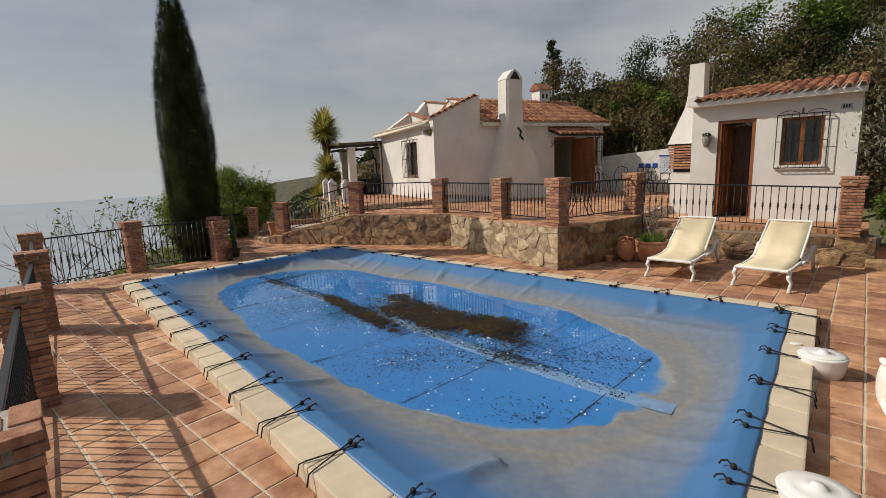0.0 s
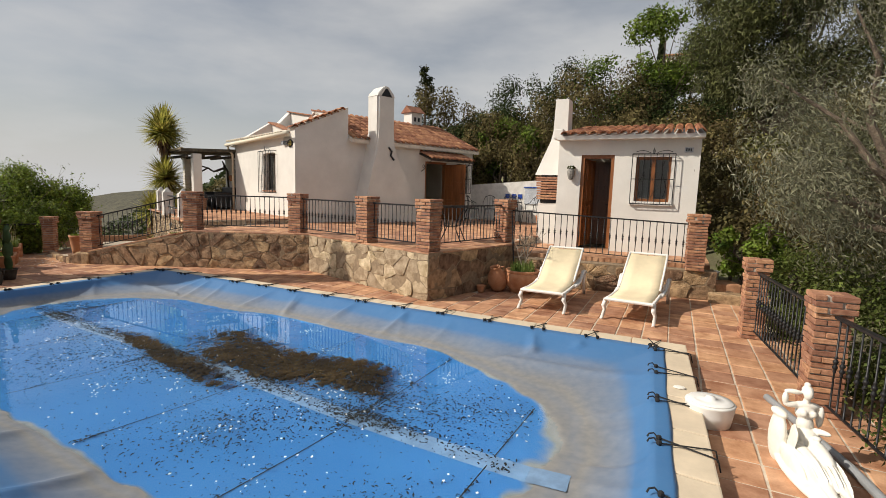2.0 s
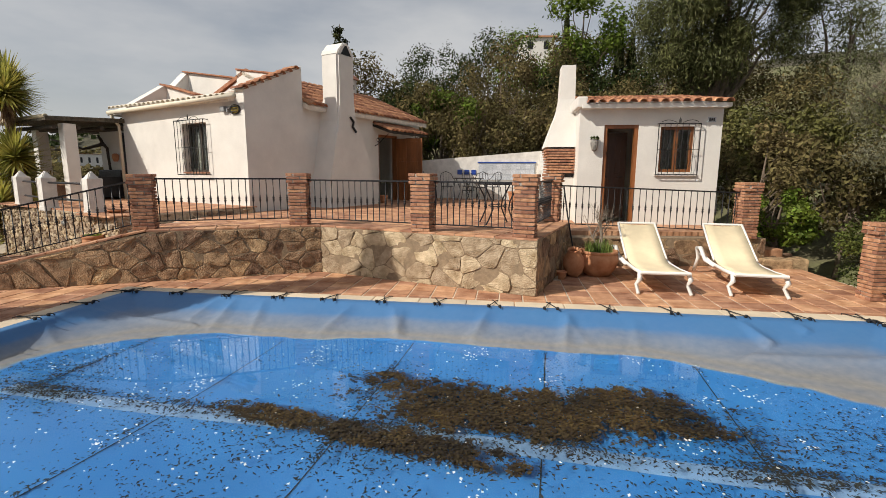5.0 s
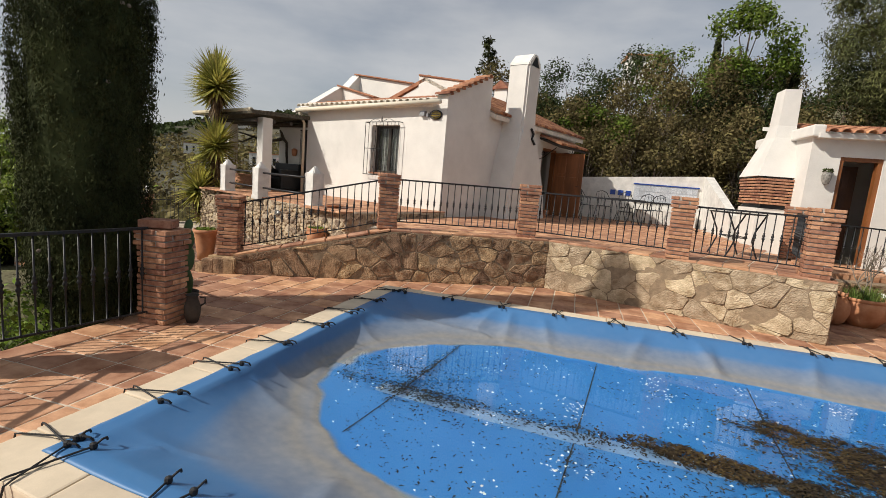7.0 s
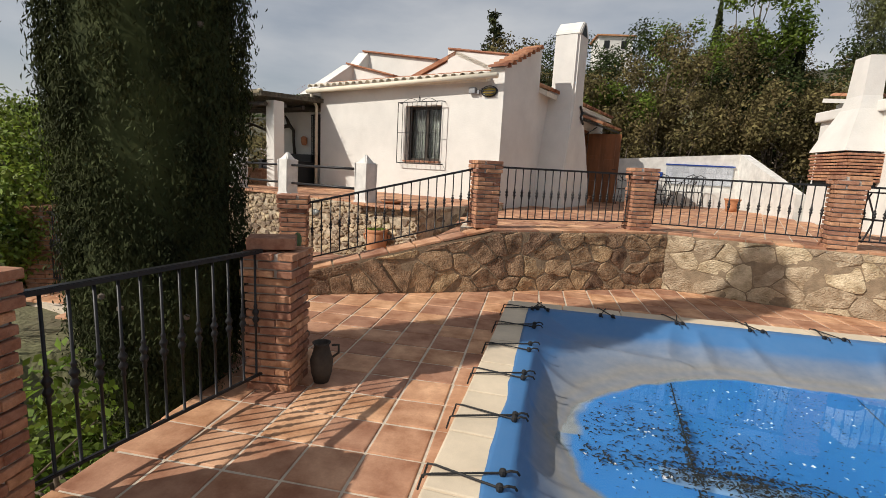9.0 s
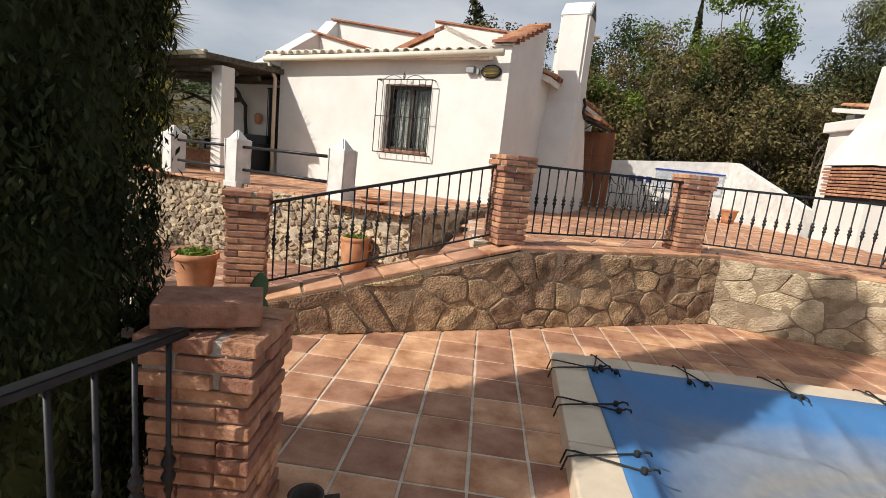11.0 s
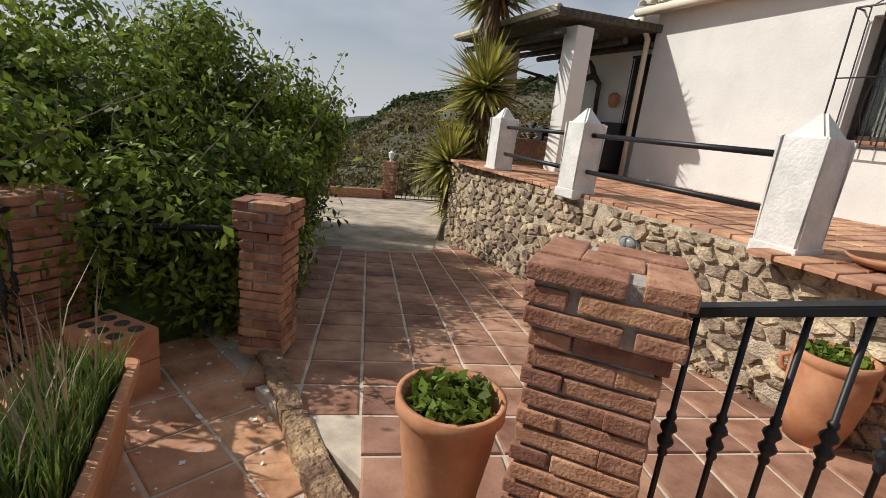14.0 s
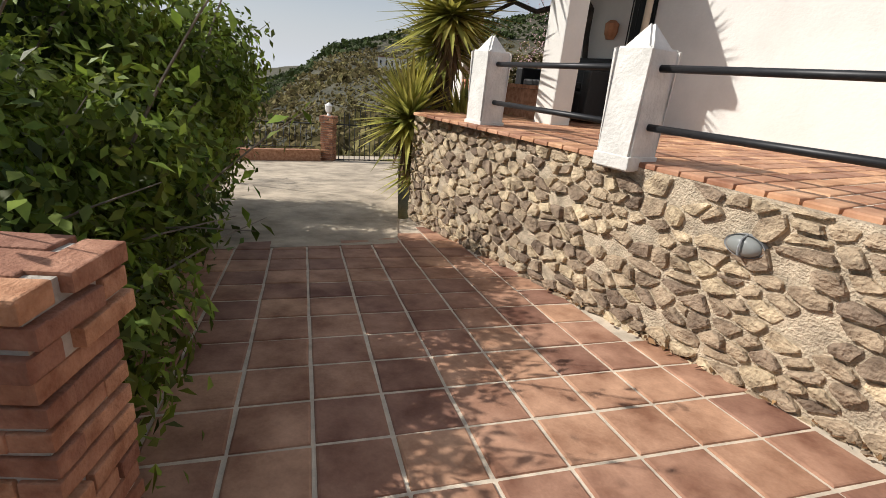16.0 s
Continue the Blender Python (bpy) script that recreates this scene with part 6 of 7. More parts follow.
for i, (x, y, h) in enumerate(((4.6, 14.5, 4.4), (6.0, 16.2, 4.6), (9.6, 14.0, 4.0), (1.6, 15.0, 3.6))):
    bare_shrub(x, y, ground_z(x, y), h, "bare brown scrub tree on the bank", 130 + i, 300, material=LEAF_DRY)
for i, (x, y, top) in enumerate(((7.9, 19.5, 10.0), (10.1, 17.5, 8.6), (10.7, 17.8, 8.2))):
    g = ground_z(x, y)
    root = thing("slim_cypress", pose(x, y, g), "slim dark cypress on the skyline", "cypress")
    rng = np.random.default_rng(200 + i)
    n = 2600
    t, a = rng.random(n), rng.random(n) * 6.283
    rad = 0.42 * (1 - t ** 2.2) * rng.uniform(0.6, 1.1, n)
    leaf_mesh("crown", np.stack([rad * np.cos(a), rad * np.sin(a), t * (top - g)], 1), np.stack([np.cos(a), np.sin(a), 0 * a], 1) + rng.normal(size=(n, 3)) * 0.5, 0.2, CYPRESS, root, 0.3, (0, 0, 2), i)["kind"] = "stuff"
    b = bmesh.new()
    tube(b, [(0, 0, 0), (0, 0, (top - g) * 0.9)], [0.1, 0.02], 6)
    part("trunk", b, BARK, root)
# layered conifer behind the house
root = thing("conifer", pose(-1.8, 13.6, ground_z(-1.8, 13.6)), "dark layered conifer behind the house roof", "conifer")
gz_ = 7.6 - ground_z(-1.8, 13.6)
b = bmesh.new()
tube(b, [(0, 0, 0), (0, 0, gz_)], [0.16, 0.015], 8)
part("trunk", b, BARK, root)
pp, nn = [], []
rnd = random.Random(77)
for k in range(70):
    zz = gz_ * (0.35 + 0.63 * k / 70)
    L = 1.25 * (1 - (k / 72)) + 0.12
    a = rnd.uniform(0, 6.28)
    for q in range(46):
        t = rnd.random() ** 0.7
        pp.append((L * t * math.cos(a) + rnd.gauss(0, 0.06), L * t * math.sin(a) + rnd.gauss(0, 0.06), zz + 0.2 * t * L + rnd.gauss(0, 0.05)))
        nn.append((rnd.gauss(0, 1), rnd.gauss(0, 1), 0.7))
leaf_mesh("crown", np.array(pp), np.array(nn), 0.16, CYPRESS, root, 0.3, None, 3)["kind"] = "stuff"

# ---- far buildings ----
def far_house(x, y, z, w, d, h, turn, label, tiles=False):
    root = thing("far_house", pose(x, y, z, 0, 0, turn), label, "house")
    b = bmesh.new()
    bx(b, -w / 2, w / 2, -d / 2, d / 2, -1.5, h)
    part("wall", b, WHITE, root)
    b = bmesh.new()
    prism(b, [(-w / 2 - 0.3, -d / 2 - 0.3), (w / 2 + 0.3, -d / 2 - 0.3), (w / 2 + 0.3, d / 2 + 0.3), (-w / 2 - 0.3, d / 2 + 0.3)], lambda px, py: h + 0.25 * (d / 2 - abs(py)) - 0.02, lambda px, py: h + 0.15 + 0.25 * (d / 2 - abs(py)))
    part("roof", b, ROOF, root)
    for i in range(max(2, int(w / 2.2))):
        xx = -w / 2 + (i + 0.5) * w / max(2, int(w / 2.2))
        b = bmesh.new()
        bx(b, xx - 0.35, xx + 0.35, -d / 2 - 0.02, -d / 2 + 0.1, h * 0.35, h * 0.75)
        part("window", b, BLACK, root)
    return root


far_house(8.6, 62, 16.6, 4.2, 4, 2.4, 6, "white house on the wooded ridge behind the garden")
far_house(-70, 95, ground_z(-70, 95) + 0.5, 9, 6, 4, 30, "white house on the far hillside")
far_house(-150, 160, ground_z(-150, 160) + 0.5, 12, 7, 5, 40, "white farmhouse on the far hillside")
far_house(-210, 260, ground_z(-210, 260) + 0.5, 14, 8, 5, 35, "pale house on the far hillside")
# neighbour's tiled roof below the fence
nb = thing("neighbour_house", pose(-9.5, -9.0, -3.6, 0, 0, 28), "white neighbouring house with a terracotta roof below", "house")
b = bmesh.new()
bx(b, -4.0, 4.0, -3, 3, -2.5, 1.6)
part("wall", b, WHITE, nb)
b = bmesh.new()
prism(b, [(-4.3, -3.3), (4.3, -3.3), (4.3, 3.3), (-4.3, 3.3)], lambda x, y: 1.55 + 0.12 * (3.3 - y) * 0.9, lambda x, y: 1.70 + 0.12 * (3.3 - y) * 0.9)
part("roof", b, ROOF, nb)
vs, fs = [], []
for i in range(40):
    for k in range(7):
        a = math.pi * k / 6
        vs += [(-4.3 + (i + 0.5) * 0.215 - 0.1 * math.cos(a), 3.35, 1.70 + 0.09 * math.sin(a)), (-4.3 + (i + 0.5) * 0.215 - 0.1 * math.cos(a), -3.35, 2.41 + 0.09 * math.sin(a))]
    o = i * 14
    fs += [(o + 2 * k, o + 2 * k + 1, o + 2 * k + 3, o + 2 * k + 2) for k in range(6)]
raw("roof_tiles", vs, fs, ROOF, nb)["kind"] = "stuff"

# scrub over the far hillside
rng = np.random.default_rng(17)
pp = []
while len(pp) < 15000:
    a, d = math.radians(rng.uniform(96, 156)), 40 + 1500 * rng.random() ** 1.6
    x, y = 4 + d * math.cos(a), 2 + d * math.sin(a)
    pp.append((x, y, ground_z(x, y) + 0.012 * d * 0.25))
pp = np.array(pp)
dist = np.linalg.norm(pp[:, :2], axis=1)
for k, (lo, hi, m, sz) in enumerate(((0, 160, LEAF_DRY, 1.3), (160, 330, LEAF_DRY, 2.6), (330, 600, LEAF_DARK, 4.2), (600, 3000, LEAF_DARK, 8.0))):
    q = pp[(dist >= lo) & (dist < hi)]
    n4 = np.repeat(q, 5, 0) + rng.normal(size=(5 * len(q), 3)) * np.array([sz * 0.5, sz * 0.5, sz * 0.22])
    ob = leaf_mesh("hillside_scrub", n4, rng.normal(size=n4.shape) + np.array([0.0, -0.6, 0.9]), sz * 0.8, m, None, 0.8, None, k)
    tagged(ob, "dark scattered scrub over the far hillside", "scrub", kind="stuff")

# ---- things round the pool ----
def sun_lounger(x, y, turn):
    root = thing("sun_lounger", pose(x, y, 0, 0, 0, turn), "white plastic sun lounger with a cream sling, back raised", "sun lounger", "sun loungers by the wall")
    b = bmesh.new()
    prof = [(-0.76, 0.335), (-0.45, 0.31), (0.0, 0.315), (0.14, 0.345), (0.24, 0.40), (0.90, 0.83)]
    rows = []
    for q, z in prof:
        rows.append([b.verts.new((sx * 0.29, q, z - 0.018 * (1 - sx * sx))) for sx in (-1, -0.5, 0, 0.5, 1)])
    for r0, r1 in zip(rows, rows[1:]):
        for i in range(4):
            b.faces.new((r0[i], r0[i + 1], r1[i + 1], r1[i]))
    bmesh.ops.recalc_face_normals(b, faces=b.faces)
    bmesh.ops.solidify(b, geom=list(b.faces), thickness=0.012)
    part("sling", b, SLING, root, "cream woven sling", True)
    for sx in (-1, 1):
        b = bmesh.new()
        tube(b, [(sx * 0.32, -0.78, 0.31), (sx * 0.32, -0.4, 0.29), (sx * 0.32, 0.2, 0.29), (sx * 0.32, 0.6, 0.33), (sx * 0.32, 0.82, 0.34)], 0.026, 8)
        part("side_rail", b, PLASTIC, root, "", True)
        b = bmesh.new()
        tube(b, [(sx * 0.305, 0.18, 0.35), (sx * 0.305, 0.55, 0.59), (sx * 0.30, 0.91, 0.84)], 0.018, 8)
        part("back_rail", b, PLASTIC, root, "", True)
        b = bmesh.new()
        tube(b, [(sx * 0.33, -0.70, 0.30), (sx * 0.34, -0.77, 0.22), (sx * 0.35, -0.64, 0.12), (sx * 0.355, -0.80, 0.015)], [0.032, 0.034, 0.026, 0.024], 8)
        part("front_leg", b, PLASTIC, root, "", True)
        b = bmesh.new()
        tube(b, [(sx * 0.34, 0.05, 0.28), (sx * 0.36, 0.42, 0.30), (sx * 0.37, 0.66, 0.46), (sx * 0.37, 0.85, 0.44), (sx * 0.36, 0.80, 0.28), (sx * 0.36, 0.98, 0.015)], [0.024, 0.03, 0.034, 0.034, 0.03, 0.026], 8)
        part("rear_leg", b, PLASTIC, root, "", True)
    b = bmesh.new()
    tube(b, [(-0.33, -0.78, 0.315), (0.33, -0.78, 0.315)], 0.024, 8)
    part("foot_bar", b, PLASTIC, root)
    b = bmesh.new()
    tube(b, [(-0.30, 0.91, 0.84), (0.30, 0.91, 0.84)], 0.018, 8)
    part("head_bar", b, PLASTIC, root)
    return root


sun_lounger(7.34, 1.37, 0)
sun_lounger(8.66, 1.39, -5)


def pot(x, y, z, r, h, label, rim=0.03, belly=0.0, name="flower_pot", material=None, turn=0.0, soil=True):
    root = thing(name, pose(x, y, z, 0, 0, turn), label, "pot")
    b = bmesh.new()
    prof = [(r * 0.68, 0.0), (r * (0.76 + belly), h * 0.3), (r * (0.90 + belly), h * 0.62), (r * (0.96 + belly * 0.5), h * 0.86), (r * 1.0, h * 0.88), (r * 1.07, h * 0.90), (r * 1.07, h), (r * 0.96, h), (r * 0.92, h * 0.86), (r * 0.6, h * 0.82)]
    lathe(b, prof, 28)
    part("body", b, material or POT, root, "", True)
    if soil:
        b = bmesh.new()
        lathe(b, ((r * 0.9, h * 0.84), (r * 0.6, h * 0.87), (0.0, h * 0.88)), 20)
        part("soil", b, SOIL, root)
    return root


def herb(root, r, z, n, size, material, seed, up=0.0, flat=0.5):
    rng = np.random.default_rng(seed)
    a, q = rng.random(n) * 6.283, np.sqrt(rng.random(n)) * r
    p = np.stack([q * np.cos(a), q * np.sin(a), z + rng.random(n) * r * flat], 1)
    leaf_mesh("plant", p, rng.normal(size=(n, 3)) + np.array([0, 0, 0.8]), size, material, root, 0.6, (0, 0, up) if up else None, seed)["kind"] = "stuff"


def blades(root, cx, cy, rx, ry, z, n, h, material, seed, name="grass"):
    rnd = random.Random(seed)
    vs, fs = [], []
    for _ in range(n):
        x, y, a = cx + rnd.uniform(-rx, rx), cy + rnd.uniform(-ry, ry), rnd.uniform(0, 6.28)
        L, lean, w = h * rnd.uniform(0.5, 1.1), rnd.uniform(0.05, 0.5), 0.004
        dx, dy = math.cos(a), math.sin(a)
        i = len(vs)
        mx, my = x + dx * lean * L * 0.45, y + dy * lean * L * 0.45
        vs += [(x - dy * w, y + dx * w, z), (x + dy * w, y - dx * w, z), (mx + dy * w * 0.7, my - dx * w * 0.7, z + L * 0.65), (mx - dy * w * 0.7, my + dx * w * 0.7, z + L * 0.65), (x + dx * lean * L, y + dy * lean * L, z + L)]
        fs += [(i, i + 1, i + 2, i + 3), (i + 3, i + 2, i + 4)]
    ob = raw(name, vs, fs, material, root)
    ob["kind"] = "stuff"
    return ob


GRASS = mat("fresh_grass", (0.10, 0.20, 0.03), 0.6, 0.3, 6, 40, 0.1, tint=(0.22, 0.27, 0.07), island=0.4, trans=0.3)
DRYGRASS = mat("dry_grass", (0.33, 0.27, 0.17), 0.8, 0.3, 6, 40, 0.1, island=0.3)

big = pot(6.66, 1.86, 0, 0.29, 0.42, "large round terracotta pot with herbs and a bare twig", belly=0.22)
blades(big, 0, 0, 0.19, 0.19, 0.36, 500, 0.24, GRASS, 3)
bare = bare_shrub(0, 0, 0.36, 0.85, "small leafless plant growing in the large pot", 44)
bare.parent = None
bare.matrix_world = pose(6.66, 1.86, 0.36)
pot(6.02, 1.42, 0, 0.08, 0.13, "small empty terracotta pot on the deck", soil=False)
# broken amphora lying against the wall
am = thing("amphora", pose(6.24, 1.68, 0.19, 12, -14, 30), "broken terracotta amphora leaning on the wall", "amphora")
b = bmesh.new()
lathe(b, ((0.09, -0.19), (0.14, -0.12), (0.175, 0.0), (0.165, 0.12), (0.11, 0.22), (0.085, 0.26), (0.10, 0.29), (0.085, 0.29), (0.07, 0.25), (0.1, 0.2), (0.15, 0.1)), 24)
part("body", b, POT, am, "", True)
b = bmesh.new()
tube(b, [(0.09, 0, 0.26), (0.17, 0, 0.25), (0.18, 0, 0.18), (0.14, 0, 0.12)], 0.014, 8)
part("handle", b, POT, am, "", True)
b = bmesh.new()
tube(b, [(6.38, 2.30, 0.0), (6.22, 2.56, 0.9), (6.14, 2.68, 1.45)], 0.014, 8)
tagged(part("pole", b, IRON), "thin dark pole leaning against the railing", "pole")

# skimmer lids on the coping
for x, y in ((9.47, -2.26), (9.57, -4.48)):
    root = thing("skimmer_box", pose(x, y, 0.0, 0, 0, 10), "white plastic skimmer box with a round lid", "skimmer", "skimmer boxes")
    b = bmesh.new()
    lathe(b, ((0.20, 0.0), (0.22, 0.10), (0.23, 0.165), (0.235, 0.175), (0.22, 0.185)), 28, Matrix.Diagonal((0.80, 0.72, 1, 1)))
    part("body", b, PLASTIC, root, "", True)
    b = bmesh.new()
    lathe(b, ((0.215, 0.186), (0.21, 0.194), (0.14, 0.196), (0.05, 0.199), (0.04, 0.222), (0.0, 0.226)), 28, Matrix.Diagonal((0.80, 0.72, 1, 1)))
    part("lid", b, PLASTIC, root, "", True)
b = bmesh.new()
lathe(b, ((0.0, 0.0), (0.04, 0.004), (0.035, 0.016), (0.0, 0.02)), 12, Matrix.Translation((9.25, -1.95, 0.127)) @ Matrix.Diagonal((1.3, 0.8, 1, 1)))
tagged(part("pebble", b, MARBLE), "small white pebble on the pool coping", "pebble")

# reclining garden statue, one plain shape
def statue(x, y, turn):
    b = bmesh.new()

    def lump(cx, cy, cz, rx, ry, rz, tilt=0.0, yaw=0.0):
        bmesh.ops.create_icosphere(b, subdivisions=3, radius=1.0, matrix=Matrix.Translation((cx, cy, cz)) @ pose(0, 0, 0, tilt, 0, yaw) @ Matrix.Diagonal((rx, ry, rz, 1)))

    # plinth rock and its draped back
    lump(0, -0.02, 0.05, 0.20, 0.50, 0.06)
    lump(-0.13, 0.29, 0.20, 0.06, 0.11, 0.23)
    lump(-0.13, 0.30, 0.41, 0.05, 0.09, 0.035, 0, 10)
    lump(-0.12, 0.03, 0.11, 0.045, 0.22, 0.09, 12)
    lump(0.04, 0.30, 0.13, 0.12, 0.11, 0.14)
    # trunk of the figure, head and hair
    lump(0.05, 0.20, 0.26, 0.10, 0.09, 0.08)
    lump(0.05, 0.24, 0.36, 0.066, 0.055, 0.09, 8)
    lump(0.05, 0.25, 0.46, 0.083, 0.058, 0.07)
    lump(0.012, 0.20, 0.465, 0.030, 0.026, 0.030)
    lump(0.086, 0.20, 0.465, 0.030, 0.026, 0.030)
    lump(0.05, 0.255, 0.515, 0.11, 0.042, 0.034)
    lump(0.05, 0.25, 0.565, 0.026, 0.026, 0.045)
    lump(0.048, 0.235, 0.625, 0.037, 0.045, 0.050)
    lump(0.05, 0.255, 0.648, 0.045, 0.044, 0.038)
    lump(0.05, 0.265, 0.692, 0.026, 0.026, 0.022)
    # arms: one on the lap, one raised to the hair
    lump(0.168, 0.25, 0.43, 0.029, 0.032, 0.10, 4)
    lump(0.135, 0.17, 0.335, 0.026, 0.095, 0.026, -14, 28)
    lump(0.075, 0.09, 0.315, 0.032, 0.032, 0.018)
    lump(-0.065, 0.245, 0.515, 0.075, 0.028, 0.026, 0, 6)
    lump(-0.125, 0.245, 0.565, 0.025, 0.026, 0.055)
    lump(-0.06, 0.255, 0.625, 0.075, 0.023, 0.021, 0, -6)
    # legs under the drapery, with folds
    lump(0.07, 0.02, 0.235, 0.062, 0.19, 0.058, 8)
    lump(-0.03, 0.0, 0.19, 0.062, 0.20, 0.055, 4)
    lump(0.07, -0.24, 0.15, 0.042, 0.16, 0.042, 12)
    lump(-0.03, -0.27, 0.125, 0.042, 0.16, 0.038, 8)
    lump(0.08, -0.41, 0.10, 0.032, 0.06, 0.03)
    lump(-0.03, -0.43, 0.095, 0.032, 0.06, 0.028)
    for k in range(8):
        lump(-0.09 + 0.03 * k, -0.04 - 0.02 * k, 0.15 + 0.01 * (k % 3), 0.010, 0.21, 0.075, 7, 6 - 2 * k)
    for k in range(5):
        lump(-0.10 + 0.012 * k, 0.10 + 0.03 * k, 0.26, 0.008, 0.05, 0.13, 20)
    me = bpy.data.meshes.new("garden_statue")
    b.to_mesh(me)
    b.free()
    me.materials.append(MARBLE)
    ob = new("garden_statue", me)
    md = ob.modifiers.new("merge", "REMESH")
    md.mode, md.voxel_size, md.use_smooth_shade = "VOXEL", 0.007, True
    sm = ob.modifiers.new("soft", "SMOOTH")
    sm.factor, sm.iterations = 0.5, 3
    ob.matrix_world = pose(x, y, -0.002, 0, 0, turn) @ Matrix.Diagonal((0.76, 0.90, 0.82, 1))
    tagged(ob, "white cast-stone reclining garden statue on the deck", "statue")


statue(10.02, -2.86, 12)
b = bmesh.new()
tube(b, [(9.98, -1.50, 0.032), (10.30, -2.6, 0.032), (10.75, -5.0, 0.032)], 0.03, 12)
tagged(part("drain_pipe", b, PIPE), "grey plastic pipe lying along the fence", "pipe")
bk = thing("bucket", pose(9.80, 3.70, 0.18), "white plastic bucket beside the annexe wall", "bucket")
b = bmesh.new()
lathe(b, ((0.10, 0.0), (0.14, 0.26), (0.15, 0.27), (0.14, 0.275), (0.125, 0.25), (0.09, 0.03), (0.0, 0.03)), 20)
part("body", b, PLASTIC, bk, "", True)
b = bmesh.new()
tube(b, [(-0.14, 0, 0.26), (-0.12, 0.05, 0.20), (0.0, 0.10, 0.16), (0.12, 0.05, 0.20), (0.14, 0, 0.26)], 0.005, 6)
part("bail", b, PIPE, bk)
# rough steps at the end of the low wall
root = thing("rubble_steps", pose(0, 0, 0), "rough stone and tile steps beside the low wall", "steps")
for i, (x, y, z, sx, sy) in enumerate(((10.0, 3.10, 0.16, 0.26, 0.22), (9.92, 3.42, 0.30, 0.30, 0.24), (10.15, 3.6, 0.18, 0.34, 0.3), (10.35, 3.95, 0.22, 0.3, 0.22), (9.85, 3.75, 0.18, 0.3, 0.3), (10.5, 3.45, 0.12, 0.2, 0.24))):
    b = bmesh.new()
    bx(b, -sx, sx, -sy, sy, -0.4, z, pose(x, y, 0, 0, 0, i * 17), bevel=0.03)
    part("stone", b, STONE if i != 1 else TILE, root)

# ---- cords that hold the cover ----
CORD = mat("black_cord", (0.015, 0.015, 0.016), 0.7, 0.2, 30, 90, 0.2)


def cord_mesh(skew):
    b = bmesh.new()
    tube(b, [(skew, -0.04, 0.05), (skew, -0.02, 0.128), (skew * 0.9, 0.02, 0.136), (0.0, 0.33, 0.150)], 0.0055, 6)
    lathe(b, ((0.0, -0.022), (0.016, -0.014), (0.019, 0.0), (0.016, 0.014), (0.0, 0.022)), 8, Matrix.Translation((0.0, 0.335, 0.152)))
    tube(b, [(0.0, 0.34, 0.152), (0.012, 0.37, 0.175), (0.0, 0.40, 0.168), (-0.01, 0.41, 0.148)], 0.006, 6)
    me = bpy.data.meshes.new("bungee_cord")
    b.to_mesh(me)
    b.free()
    me.materials.append(CORD)
    return me


CORDS = [cord_mesh(0.10), cord_mesh(-0.10), cord_mesh(0.04)]
k = 0
for a, c, n, turn in (((x0, y0), (x1, y0), 14, 0), ((x1, y1), (x0, y1), 14, 180), ((x1, y0), (x1, y1), 8, 90), ((x0, y1), (x0, y0), 8, -90)):
    for i in range(n):
        t = (i + 0.5) / n
        for d in (-0.055, 0.055):
            ob = new("bungee_cord", CORDS[k % 2])
            L = math.hypot(c[0] - a[0], c[1] - a[1])
            x, y = a[0] + (c[0] - a[0]) * t, a[1] + (c[1] - a[1]) * t
            ux, uy = (c[0] - a[0]) / L, (c[1] - a[1]) / L
            j = d + 0.03 * math.sin(k * 2.3)
            (xa, ya), (xb, yb) = skew(x + ux * j, y + uy * j), skew(x + ux * j + ux * 0.1, y + uy * j + uy * 0.1)
            ob.matrix_world = pose(xa, ya, 0, 0, 0, math.degrees(math.atan2(yb - ya, xb - xa)))
            tagged(ob, "knotted black elastic cord holding the pool cover", "cord", "pool cover cords")
            k += 1

# ---- fallen leaves, blossom and silt in the puddle ----
BROWN = mat("sodden_leaf", (0.020, 0.015, 0.009), 0.7, 0.4, 1.6, 40, 0.2, tint=(0.070, 0.043, 0.014), island=0.8)
SILT = mat("dark_silt", (0.018, 0.020, 0.016), 0.8, 0.4, 20, 60, 0.2, island=0.4)
PETAL = mat("white_petal", (0.78, 0.76, 0.70), 0.6, 0.1, 20, 60, 0.1, island=0.15, trans=0.2)
rng = np.random.default_rng(23)


def scatter(n, density, z, size, material, name, label, aspect, seed, lift=0.01):
    got = []
    while len(got) < n:
        x, y = rng.uniform(x0 + 0.7, x1 - 0.7), rng.uniform(y0 + 0.7, y1 - 0.7)
        if shore(x, y) < 0.97 and rng.random() < density(x, y):
            got.append((x, y, z + rng.random() * lift))
    p = np.array(got)
    ob = leaf_mesh(name, p, rng.normal(size=p.shape) * 0.12 + np.array([0, 0, 1.0]), size, material, None, aspect, None, seed)
    tagged(skewed(ob), label, "debris", kind="stuff")


def bank_of_leaves(x, y):
    u, v = (x - 5.25) / 1.40, (y + 2.20 - 0.10 * math.sin(x * 2.2)) / 0.36
    d = u ** 4 + v * v + 1.2 * nz(x * 2.5, y * 2.5, 2) + 1.0 * nz(x * 8, y * 8, 4) + 0.7 * nz(x * 19, y * 19, 6)
    u2, v2 = (x - 4.0) / 1.3, (y + 2.80 + 0.12 * (x - 4.0)) / 0.17
    e = u2 ** 4 + v2 * v2 + 1.3 * nz(x * 3, y * 3, 7) + 1.1 * nz(x * 9, y * 9, 5)
    m = min(d, e + 0.2)
    return 1.0 if m < 0.7 else max(0.0, 0.55 - 0.55 * (m - 0.7)) ** 2 + 0.01 * (m < 3)


SEAMS = [1.15, 2.55, 3.95, 5.35, 6.75, 8.0]


